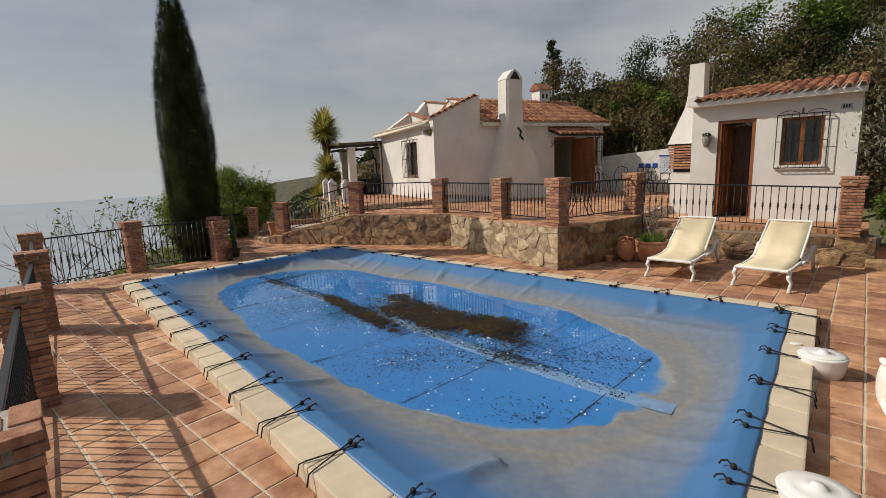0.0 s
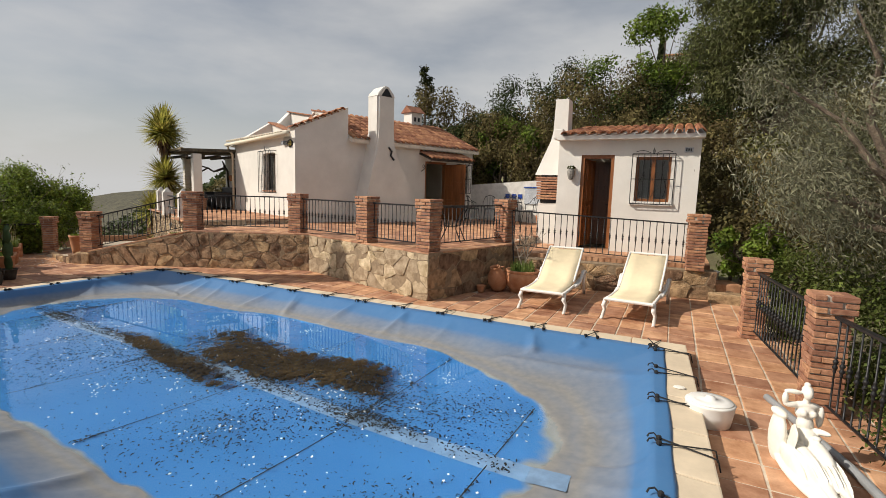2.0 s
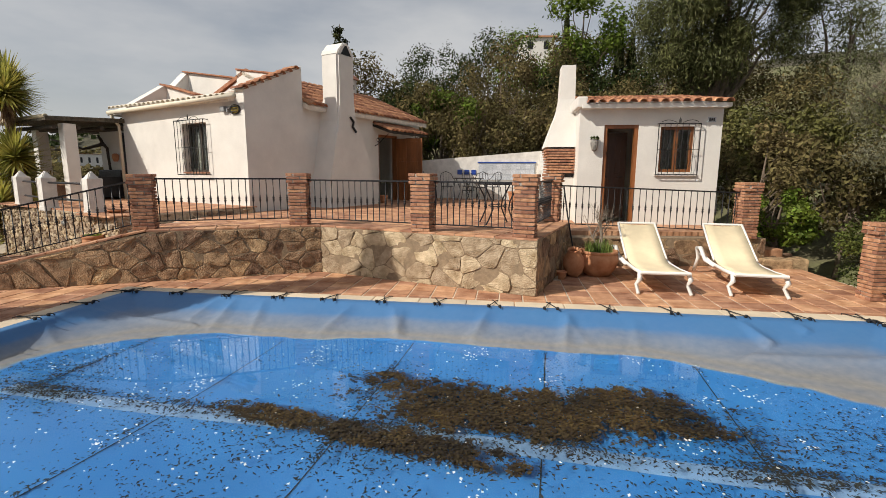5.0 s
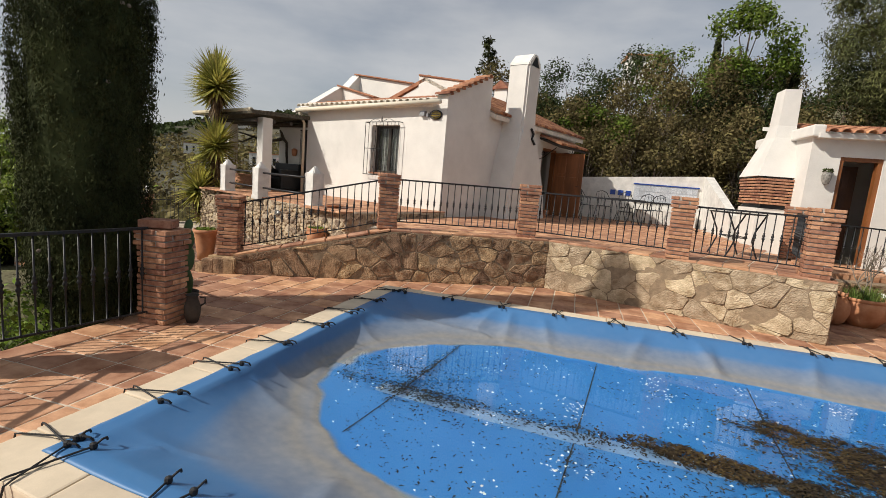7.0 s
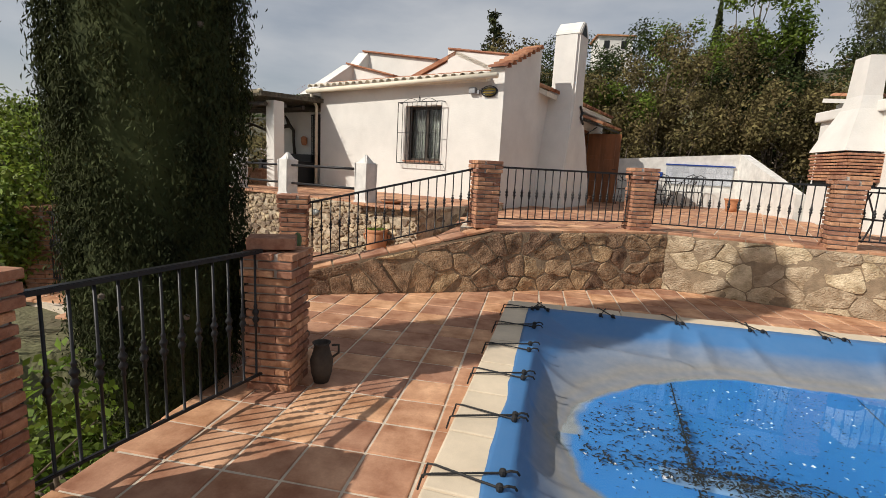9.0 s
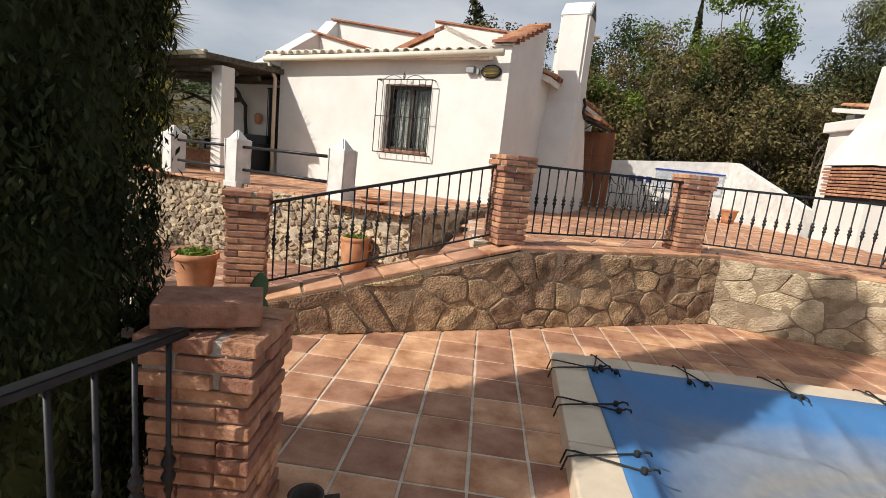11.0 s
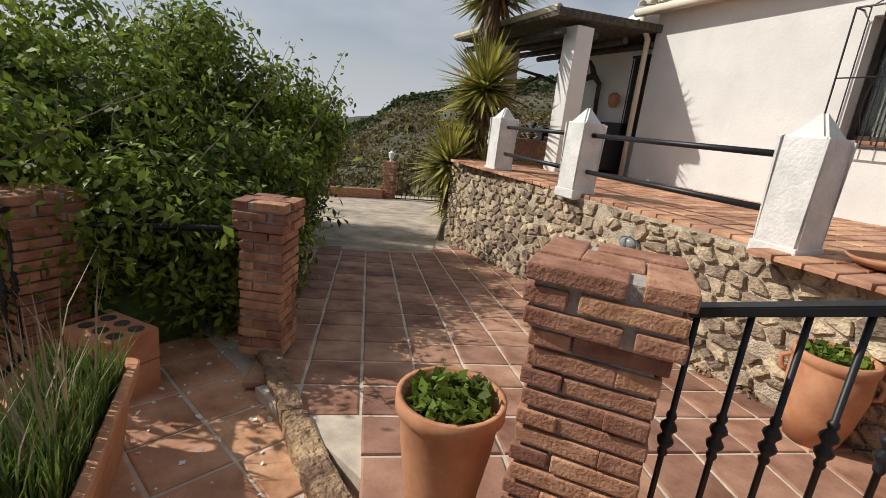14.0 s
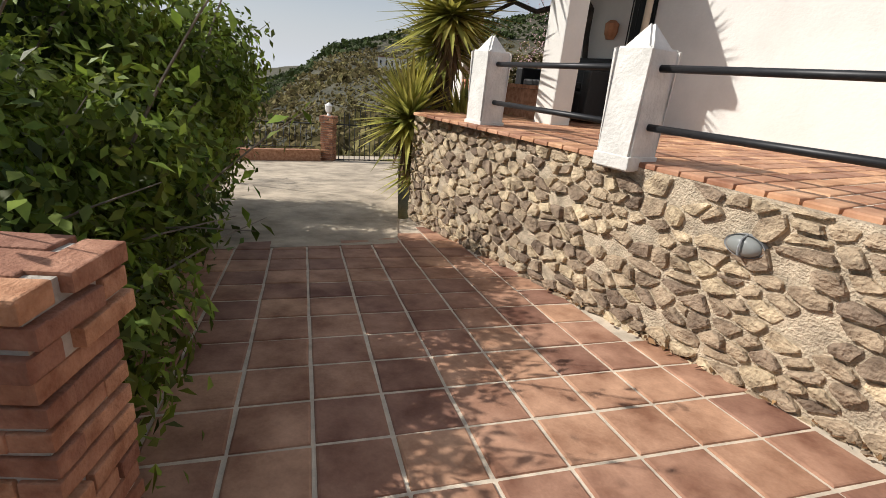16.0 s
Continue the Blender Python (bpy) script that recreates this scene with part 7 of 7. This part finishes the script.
def seam_dirt(x, y):
    d = min(abs(x - q - 0.10 * (y + 2.6)) for q in SEAMS)
    g = abs(y + 2.72)
    patch = max(0, nz(x * 1.1, y * 1.1, 11) + 0.12)
    return min(1.0, (0.30 * (d < 0.03) * (nz(x * 2, y * 2, 31) > -0.05) + 0.30 * (g < 0.10)) * (0.25 + patch * 1.8) + 0.20 * patch * math.exp(-((y + 2.8) / 0.9) ** 2))


scatter(26000, bank_of_leaves, WATER_Z - 0.010, 0.036, BROWN, "leaf_litter", "brown sodden leaves heaped on the pool cover", 0.42, 3, 0.024)
scatter(7000, seam_dirt, WATER_Z + 0.001, 0.034, SILT, "silt", "dark silt and leaf crumbs along the cover seams", 0.35, 4, 0.002)
scatter(4200, lambda x, y: 0.15 + 0.5 * max(0, nz(x * 1.2, y * 1.2, 41) + 0.2), WATER_Z + 0.001, 0.021, SILT, "leaf_crumbs", "dark leaf crumbs floating on the puddle", 0.4, 5, 0.002)
scatter(800, lambda x, y: min(1, 0.035 + 0.9 * max(0, nz(x * 2.6, y * 2.6, 21) - 0.30) * 4), WATER_Z + 0.002, 0.022, PETAL, "petals", "white fallen petals floating on the puddle", 0.8, 6, 0.003)
# lighter seams in the cover and a strip of tape
for i, q in enumerate(SEAMS):
    vs, fs = [], []
    for j in range(41):
        y = -4.2 + 3.4 * j / 40
        x = q + 0.10 * (y + 2.6)
        if shore(x, y) > 0.99:
            continue
        z = cover_z(x, y) + 0.004
        vs += [(x - 0.005, y, z), (x + 0.005, y, z)]
    fs = [(2 * j, 2 * j + 1, 2 * j + 3, 2 * j + 2) for j in range(len(vs) // 2 - 1)]
    skewed(raw("seam", vs, fs, SILT, cover))
vs, fs = [], []
for j in range(81):
    x = 0.95 + 7.6 * j / 80
    y = -2.72 - 0.04 * math.sin(x)
    z = cover_z(x, y) + 0.005
    vs += [(x, y - 0.09, z), (x, y + 0.09, z)]
fs = [(2 * j, 2 * j + 1, 2 * j + 3, 2 * j + 2) for j in range(80)]
skewed(raw("seam_band", vs, fs, mat("pale_seam_band", (0.16, 0.26, 0.40), 0.5, 0.25, 6, 50, 0.1), cover))

# ---- pots by the lane ----
p1 = pot(-2.98, -0.56, 0.125, 0.165, 0.46, "terracotta pot with leafy green plants on the lane kerb")
herb(p1, 0.145, 0.40, 420, 0.05, LEAF, 5)
p2 = pot(-2.14, 1.22, 0.10, 0.16, 0.46, "terracotta pot with side handles and trailing leaves", belly=0.14)
herb(p2, 0.14, 0.40, 300, 0.05, LEAF, 6)
for sx in (-1, 1):
    b = bmesh.new()
    tube(b, [(sx * 0.155, 0, 0.40), (sx * 0.20, 0, 0.37), (sx * 0.19, 0, 0.31), (sx * 0.165, 0, 0.30)], 0.013, 8)
    part("handle", b, POT, p2, "", True)


def trough(cx, cy, L, W, h, turn, label):
    root = thing("planter_trough", pose(cx, cy, 0, 0, 0, turn), label, "planter")
    b = bmesh.new()
    rings = []
    for grow, z in ((-0.05, 0.0), (-0.012, h - 0.055), (0.012, h - 0.05), (0.014, h - 0.005), (0.008, h), (-0.02, h), (-0.026, h - 0.006), (-0.04, h - 0.12)):
        hx_, hy_, rad = L / 2 + grow, W / 2 + grow, 0.05
        ring = []
        for cx_, cy_, a0 in ((1, 1, 0), (-1, 1, 90), (-1, -1, 180), (1, -1, 270)):
            for k in range(5):
                a = radians(a0 + 22.5 * k)
                ring.append(b.verts.new((cx_ * (hx_ - rad) + rad * math.cos(a), cy_ * (hy_ - rad) + rad * math.sin(a), z)))
        rings.append(ring)
    for r0, r1 in zip(rings, rings[1:]):
        for i in range(20):
            b.faces.new((r0[i], r0[(i + 1) % 20], r1[(i + 1) % 20], r1[i]))
    b.faces.new(rings[0])
    part("body", b, POT, root)
    b = bmesh.new()
    bx(b, -L / 2 + 0.03, L / 2 - 0.03, -W / 2 + 0.03, W / 2 - 0.03, h - 0.12, h - 0.07)
    part("soil", b, SOIL, root)
    return root


t1 = trough(-3.86, -1.45, 0.82, 0.34, 0.36, 156, "long terracotta trough of grass and dry weeds")
blades(t1, 0, 0, 0.36, 0.12, 0.29, 1600, 0.22, GRASS, 8)
blades(t1, -0.1, 0, 0.25, 0.1, 0.29, 60, 0.55, DRYGRASS, 9, "dry_grass")
t2 = trough(-2.66, -2.06, 0.66, 0.40, 0.33, 154, "terracotta trough of low leafy greens")
herb(t2, 0.16, 0.26, 300, 0.05, LEAF, 12)
pp = np.random.default_rng(5).uniform((-0.27, -0.13, 0.26), (0.27, 0.13, 0.36), (900, 3))
leaf_mesh("leafy_green", pp, np.random.default_rng(6).normal(size=pp.shape) + np.array([0, 0, 0.9]), 0.045, LEAF, t2, 0.7, None, 4)["kind"] = "stuff"
ag = pot(-3.36, -1.84, 0, 0.165, 0.34, "terracotta pot holding a striped agave")
vs, fs = [], []
for i in range(11):
    a, el = i * 2.4, radians(78 - 5.5 * i)
    d = Vector((math.cos(a) * math.cos(el), math.sin(a) * math.cos(el), math.sin(el)))
    sd = Vector((-math.sin(a), math.cos(a), 0))
    L = 0.26 + 0.010 * i
    for k, (t, w) in enumerate(((0, 0.022), (0.4, 0.036), (0.75, 0.022), (1.0, 0.001))):
        c = Vector((0, 0, 0.29)) + d * L * t - Vector((0, 0, 0.06 * t * t * (1 - d.z)))
        vs += [c - sd * w, c - Vector((0, 0, 0.010 if t < 1 else 0)), c + sd * w]
    o = i * 12
    for k in range(3):
        fs += [(o + 3 * k, o + 3 * k + 1, o + 3 * k + 4, o + 3 * k + 3), (o + 3 * k + 1, o + 3 * k + 2, o + 3 * k + 5, o + 3 * k + 4)]
raw("agave_leaves", vs, fs, mat("agave_blue_green", (0.12, 0.17, 0.13), 0.5, 0.3, 9, 40, 0.1, tint=(0.34, 0.32, 0.10)), ag)
hb = thing("hollow_bricks", pose(-4.62, -1.12, 0.0, 0, 0, 20), "stack of red hollow bricks by the corner pillar", "bricks")
for j in range(2):
    b = bmesh.new()
    bx(b, -0.16, 0.16, -0.12, 0.12, j * 0.16, j * 0.16 + 0.155, bevel=0.006)
    blk = part("hollow_brick", b, POT, hb)
    # dark discs on the solid block, shade of the hollows as colour
    for i in range(6):
        b = bmesh.new()
        lathe(b, ((0.035, 0.0), (0.035, 0.003), (0.0, 0.003)), 12, Matrix.Translation((-0.1 + 0.1 * (i % 3), -0.05 + 0.1 * (i // 3), j * 0.16 + 0.1545)))
        part("hole", b, SOIL, blk)
# cactus and a glazed jug behind the cypress pillar
ca = pot(-1.60, -2.38, 0, 0.12, 0.2, "dark pot with a tall prickly pear cactus beside a pillar", material=DARKWOOD)
CACT = mat("cactus_green", (0.055, 0.10, 0.035), 0.6, 0.3, 8, 50, 0.2)
for px_, pz_, w_, h_, lean_, yaw_ in ((0.0, 0.30, 0.075, 0.17, 0, 30), (0.01, 0.55, 0.080, 0.16, 6, 50), (-0.05, 0.62, 0.055, 0.11, -28, 20), (0.02, 0.78, 0.068, 0.13, -4, 35), (0.035, 0.92, 0.040, 0.07, 10, 60)):
    b = bmesh.new()
    bmesh.ops.create_icosphere(b, subdivisions=3, radius=1.0, matrix=Matrix.Translation((px_, 0, pz_)) @ pose(0, 0, 0, 0, lean_, yaw_) @ Matrix.Diagonal((w_, 0.018, h_, 1)))
    for v in b.verts:
        v.co += Vector((nz(*v.co * 14), nz(*v.co * 14 + Vector((3, 0, 0))), 0)) * 0.008
    part("pad", b, CACT, ca, "", True)
jug = thing("jug", pose(-1.21, -2.70, 0) @ Matrix.Diagonal((0.72, 0.72, 0.72, 1)), "dark glazed jug with a loop handle", "jug")
b = bmesh.new()
lathe(b, ((0.07, 0.0), (0.10, 0.10), (0.11, 0.22), (0.08, 0.32), (0.07, 0.37), (0.09, 0.40), (0.07, 0.40), (0.06, 0.34)), 20)
part("body", b, DARKWOOD, jug, "", True)
b = bmesh.new()
tube(b, [(0.08, 0.05, 0.36), (0.14, 0.08, 0.36), (0.14, 0.08, 0.28), (0.09, 0.05, 0.24)], 0.012, 8)
part("handle", b, DARKWOOD, jug, "", True)

# ---- terrace furniture ----
def scroll_leg(b, x, y, h, s):
    tube(b, [(x, y, 0), (x - s * 0.05, y, 0.10), (x - s * 0.12, y, 0.28), (x - s * 0.10, y, 0.42), (x - s * 0.03, y, 0.56), (x + s * 0.04, y, h)], 0.013, 6)


def iron_table(x, y, z, turn, w=0.42, label="black wrought iron table with curved legs"):
    root = thing("iron_table", pose(x, y, z, 0, 0, turn), label, "table", "terrace tables")
    b = bmesh.new()
    lathe(b, ((w - 0.01, 0.70), (w, 0.71), (w, 0.72), (0.0, 0.722)), 28)
    part("tabletop", b, IRON, root)
    for sx in (-1, 1):
        for sy in (-1, 1):
            b = bmesh.new()
            scroll_leg(b, sx * 0.26, sy * 0.26, 0.70, sx)
            part("leg", b, IRON, root)
    b = bmesh.new()
    tube(b, [(0.15 * math.cos(q), 0.26 * math.sin(q), 0.32) for q in [i * 0.524 for i in range(13)]], 0.009, 6)
    part("ring", b, IRON, root)


def iron_chair(x, y, z, turn):
    root = thing("iron_chair", pose(x, y, z, 0, 0, turn), "black wrought iron chair with a rounded back", "chair", "terrace chairs")
    b = bmesh.new()
    lathe(b, ((0.20, 0.43), (0.215, 0.44), (0.20, 0.45), (0.0, 0.452)), 20)
    part("seat", b, IRON, root)
    for sx in (-1, 1):
        b = bmesh.new()
        tube(b, [(sx * 0.17, -0.15, 0.44), (sx * 0.19, -0.18, 0.2), (sx * 0.2, -0.2, 0.0)], 0.011, 6)
        part("leg", b, IRON, root)
        b = bmesh.new()
        tube(b, [(sx * 0.15, 0.16, 0.44), (sx * 0.17, 0.19, 0.2), (sx * 0.19, 0.24, 0.0)], 0.011, 6)
        part("leg", b, IRON, root)
    b = bmesh.new()
    tube(b, [(-0.22, -0.05, 0.44), (-0.24, -0.04, 0.64), (-0.22, 0.12, 0.70), (-0.16, 0.22, 0.86), (0.0, 0.25, 0.92), (0.16, 0.22, 0.86), (0.22, 0.12, 0.70), (0.24, -0.04, 0.64), (0.22, -0.05, 0.44)], 0.011, 6)
    for q in (-0.1, 0.0, 0.1):
        tube(b, [(q * 0.9, 0.18, 0.45), (q, 0.22, 0.88)], 0.007, 6)
    part("backrest", b, IRON, root)


iron_table(4.95, 2.35, TERRACE_Z, 15)
for x, y, turn in ((3.2, 9.3, 20), (3.9, 9.6, 160), (4.7, 9.2, -40), (2.7, 9.0, 100), (4.3, 8.7, 200)):
    iron_chair(x, y, TERRACE_Z, turn)
iron_table(3.9, 9.1, TERRACE_Z, 40, 0.5, "black iron table before the tiled garden wall")
pot(5.35, 8.2, TERRACE_Z, 0.19, 0.34, "plain terracotta pot on the terrace by the white wall")
pot(*hp(-0.45, 4.3)[:2], TERRACE_Z, 0.13, 0.22, "square-shouldered terracotta pot beside the house door")
cr = thing("log_basket", pose(*hp(-0.35, 6.1), 0, 0, 0) @ Matrix.Translation((0, 0, TERRACE_Z)), "dark iron stand beside the house door", "stand")
b = bmesh.new()
for z in (0.05, 0.35, 0.7):
    tube(b, [(0.25 * sx, 0.18 * sy, z) for sx, sy in ((-1, -1), (1, -1), (1, 1), (-1, 1), (-1, -1))], 0.012, 6)
part("frame", b, IRON, cr)
for sx in (-1, 1):
    for sy in (-1, 1):
        b = bmesh.new()
        tube(b, [(0.25 * sx, 0.18 * sy, 0), (0.25 * sx, 0.18 * sy, 0.72)], 0.012, 6)
        part("leg", b, IRON, cr)
b = bmesh.new()
lathe(b, ((0.10, 0.0), (0.15, 0.02), (0.19, 0.05), (0.185, 0.055), (0.14, 0.03), (0.0, 0.025)), 24)
so = tagged(part("saucer", b, POT, None, "", True), "wide terracotta saucer on the porch edge", "saucer")
so.matrix_world = pose(*hp(0.62, -2.45, PORCH_Z + 0.003))
# bulkhead lamp in the porch wall
wl_p = hp(2.10, -2.70, 0.66)
lampy = thing("wall_lamp", Matrix.Translation(wl_p) @ pose(0, 0, 0, 0, 0, math.degrees(math.atan2(HU.y, HU.x))) @ Matrix.Diagonal((0.8, 0.8, 0.8, 1)), "oval glass bulkhead lamp set in the stone wall", "wall lamp")
b = bmesh.new()
lathe(b, ((0.0, 0.055), (0.05, 0.05), (0.075, 0.025), (0.08, 0.0)), 20, pose(0, -0.01, 0, -90, 0, 0) @ Matrix.Diagonal((1.35, 0.8, 1, 1)))
part("glass", b, mat("frosted_glass", (0.24, 0.25, 0.24), 0.2, 0.1, 9, 60, 0.02), lampy, "", True)
b = bmesh.new()
lathe(b, ((0.075, 0.0), (0.088, 0.012), (0.088, -0.05)), 20, pose(0, -0.01, 0, -90, 0, 0) @ Matrix.Diagonal((1.35, 0.8, 1, 1)), True)
tube(b, [(0, -0.01, 0.07), (0, 0.05, 0.05), (0, 0.062, 0), (0, 0.05, -0.05), (0, -0.01, -0.07)], 0.006, 6)
part("cage", b, PIPE, lampy)
# dry leaves swept against the foot of the porch wall
rng = np.random.default_rng(31)
q = []
for _ in range(420):
    t = rng.choice((0.9, 1.4, 2.4, 3.1)) + rng.normal() * 0.14
    v = hp(t, -2.74 + 0.06 * t - abs(rng.normal()) * 0.05)
    q.append((v.x, v.y, lane_z(v.x, v.y) + 0.012 + rng.random() * 0.02))
q = np.array(q)
tagged(leaf_mesh("dry_leaves", q, rng.normal(size=q.shape) * 0.5 + np.array([0, 0, 1.0]), 0.05, mat("dry_leaf", (0.20, 0.11, 0.05), 0.8, 0.3, 9, 40, 0.1, island=0.5), None, 0.5, None, 2), "dry brown leaves swept against the wall foot", "leaves", kind="stuff")
q = np.stack([rng.uniform(-5.2, -2.6, 260), rng.uniform(-1.7, -0.5, 260), np.full(260, 0.008)], 1)
tagged(leaf_mesh("fallen_petals", q, rng.normal(size=q.shape) * 0.3 + np.array([0, 0, 1.0]), 0.028, PETAL, None, 0.7, None, 2), "small pale petals scattered on the tiles", "petals", kind="stuff")

# ---- gate at the end of the drive ----
gx, gy = -12.6, 7.3
gz0 = lane_z(gx, gy) - 0.02
brick_pillar(gx, gy, gz0, 1.15, 30, label="brick gate pillar with a lantern at the drive's end")
b = bmesh.new()
lathe(b, ((0.05, 0.0), (0.03, 0.05), (0.07, 0.09), (0.085, 0.22), (0.09, 0.23), (0.0, 0.31)), 8, Matrix.Translation((gx, gy, gz0 + 1.15)))
tagged(part("gate_lantern", b, PLASTIC), "small white lantern on the gate pillar", "lantern")
wall_body("wall_gate", (gx - 0.12, gy - 0.2), (gx - 1.6, gy - 3.0), 0.2, lambda s: gz0 - 0.4, lambda s: gz0 + 0.35, BRICK, "low brick wall beside the gate")
railing((gx - 0.12, gy - 0.2), (gx - 1.6, gy - 3.0), gz0 + 0.35, gz0 + 0.35, 0.6, 0.14, 0.05, 0.1)
gate = thing("gate", pose(gx, gy, gz0, 0, 0, 60), "black iron drive gate standing open", "gate")
for i in range(12):
    b = bmesh.new()
    tube(b, [(0.25 + i * 0.13, 0, 0.08), (0.25 + i * 0.13, 0, 1.15 + 0.25 * math.sin(i / 11 * 3.14))], 0.010, 6)
    part("bar", b, IRON, gate)
for z in (0.10, 0.95):
    b = bmesh.new()
    tube(b, [(0.18, 0, z), (1.75, 0, z)], 0.016, 6)
    part("rail", b, IRON, gate)

# ---- tiles, last ----
def tile_mesh(w, d, name, material, seed):
    b = bmesh.new()
    bx(b, -w / 2, w / 2, -d / 2, d / 2, -0.03, 0.0)
    top = [e for e in b.edges if all(v.co.z > -0.01 for v in e.verts)]
    bmesh.ops.bevel(b, geom=top, offset=0.010, segments=2, affect="EDGES", profile=0.5)
    for v in b.verts:
        if v.co.z > -0.012:
            v.co.x += nz(v.co.x * 11, v.co.y * 11, seed) * 0.004
            v.co.y += nz(v.co.x * 11, v.co.y * 11, seed + 4) * 0.004
    me = bpy.data.meshes.new(name)
    b.to_mesh(me)
    b.free()
    me.materials.append(material)
    return me


def lay(root, pitch, axis, poly, zf, near, hole=None, gap=0.014, seed=1, pitch2=None, origin=(0, 0), tilt=None, far_material=None):
    """Square tiles on a rotated grid inside poly; those in the stretch near are parts, the rest one field."""
    p2 = pitch2 or pitch
    meshes = [tile_mesh(pitch - gap, p2 - gap, "tile", far_material or TILE, seed + k) for k in range(3)]
    ca, sa = math.cos(radians(axis)), math.sin(radians(axis))
    rnd = random.Random(seed)
    us = [(px - origin[0]) * ca + (py - origin[1]) * sa for px, py in poly]
    ws = [-(px - origin[0]) * sa + (py - origin[1]) * ca for px, py in poly]
    fv, ff, count = [], [], 0
    src = meshes[0]
    sv = [v.co.copy() for v in src.vertices]
    sf = [tuple(q.vertices) for q in src.polygons]
    for i in range(math.floor(min(us) / pitch), math.ceil(max(us) / pitch) + 1):
        for j in range(math.floor(min(ws) / p2), math.ceil(max(ws) / p2) + 1):
            u, w_ = (i + 0.5) * pitch, (j + 0.5) * p2
            x, y = origin[0] + u * ca - w_ * sa, origin[1] + u * sa + w_ * ca
            if not inside(poly, x, y) or (hole and inside(hole, x, y)):
                continue
            e = 0.05
            gx, gy = (zf(x + e, y) - zf(x - e, y)) / (2 * e), (zf(x, y + e) - zf(x, y - e)) / (2 * e)
            up = Vector((-gx + rnd.gauss(0, 0.006), -gy + rnd.gauss(0, 0.006), 1)).normalized()
            m = Matrix.Translation((x, y, zf(x, y) + rnd.uniform(-0.001, 0.003))) @ Vector((0, 0, 1)).rotation_difference(up).to_matrix().to_4x4() @ pose(0, 0, 0, 0, 0, axis + rnd.choice((0, 90, 180, 270) if p2 == pitch else (0, 180)) + rnd.uniform(-0.6, 0.6))
            if near(x, y) and count < 300:
                ob = link("tile", meshes[count % 3], root)
                ob.matrix_basis = m
                count += 1
            else:
                o = len(fv)
                fv += [m @ v for v in sv]
                ff += [tuple(o + k for k in f) for f in sf]
    if fv:
        raw("tile_field", fv, ff, TILE_FAR, root)["kind"] = "stuff"


lay(deck_ob, 0.315, 0, DECK, lambda x, y: 0.0, lambda x, y: x < 1.2 or (y < -5.2 and x < 8), hole=[(NW[0] + 0.1, NW[1] - 0.1), (NE[0] - 0.1, NE[1] - 0.1), (SE[0] - 0.1, SE[1] + 0.1), (SW[0] + 0.1, SW[1] + 0.1)], origin=(-0.31, -0.90))
LANE_POLY = [(-4.9, -0.42), (-4.0, -0.50), (-3.3, -0.62), (-2.75, -0.52), (-2.2, -0.36), (-1.3, 0.14), (-1.0, 1.5), tuple(hp(1.2, -2.72)[:2]), tuple(hp(5.4, -2.4)[:2]), (-7.4, 1.3)]
lay(lane, 0.298, math.degrees(math.atan2(LD.y, LD.x)), LANE_POLY, lane_z, lambda x, y: True, origin=(-3.87, -0.21), seed=5, far_material=TILE_SHADED)
house_axis = math.degrees(math.atan2(HV.y, HV.x))
lay(terrace, 0.31, house_axis, [(-0.75, 0.46), (1.95, 1.66), (5.42, 0.54), (6.02, 2.75), (6.0, 10.3), (2.0, 10.3), (-0.5, 4.5), (-0.6, 3.4), (-0.86, 2.5)], lambda x, y: TERRACE_Z, lambda x, y: y < 3.2 and x < 3, seed=9)
lay(porch, 0.30, house_axis, [tuple(hp(a, c)[:2]) for a, c in ((-0.12, -2.85), (5.95, -2.46), (7.3, -1.65), (7.2, 1.8), (5.0, 1.8), (4.95, 0), (-0.1, -0.0))], lambda x, y: PORCH_Z, lambda x, y: x > -4.6, seed=12, pitch2=0.15)
# tile edging on the retaining walls
for p, q, f in ((WEST, KINK, ramp_top), (KINK, CORNER, lambda s: TERRACE_Z), (CORNER, EAST, lambda s: TERRACE_Z)):
    a, c = Vector((*p, 0)), Vector((*q, 0))
    d = (c - a)
    L, d = d.length, d.normalized()
    n = round(L / 0.32)
    me = tile_mesh(L / n - 0.012, 0.33, "edge_tile", TILE, 3)
    root = thing("wall_capping", pose(0, 0, 0), "terracotta tile capping along the retaining wall", "wall capping", kind="structure")
    for i in range(n):
        s = (i + 0.5) / n
        z = f(s)
        slope = math.degrees(math.atan2(f(min(1, s + 0.02)) - f(max(0, s - 0.02)), 0.04 * L))
        o = a + d * s * L + Vector((-d.y, d.x, 0)) * 0.165
        ob = link("edge_tile", me, root)
        ob.matrix_basis = Matrix.Translation((o.x, o.y, z + 0.024)) @ pose(0, 0, 0, 0, -slope, math.degrees(math.atan2(d.y, d.x)))
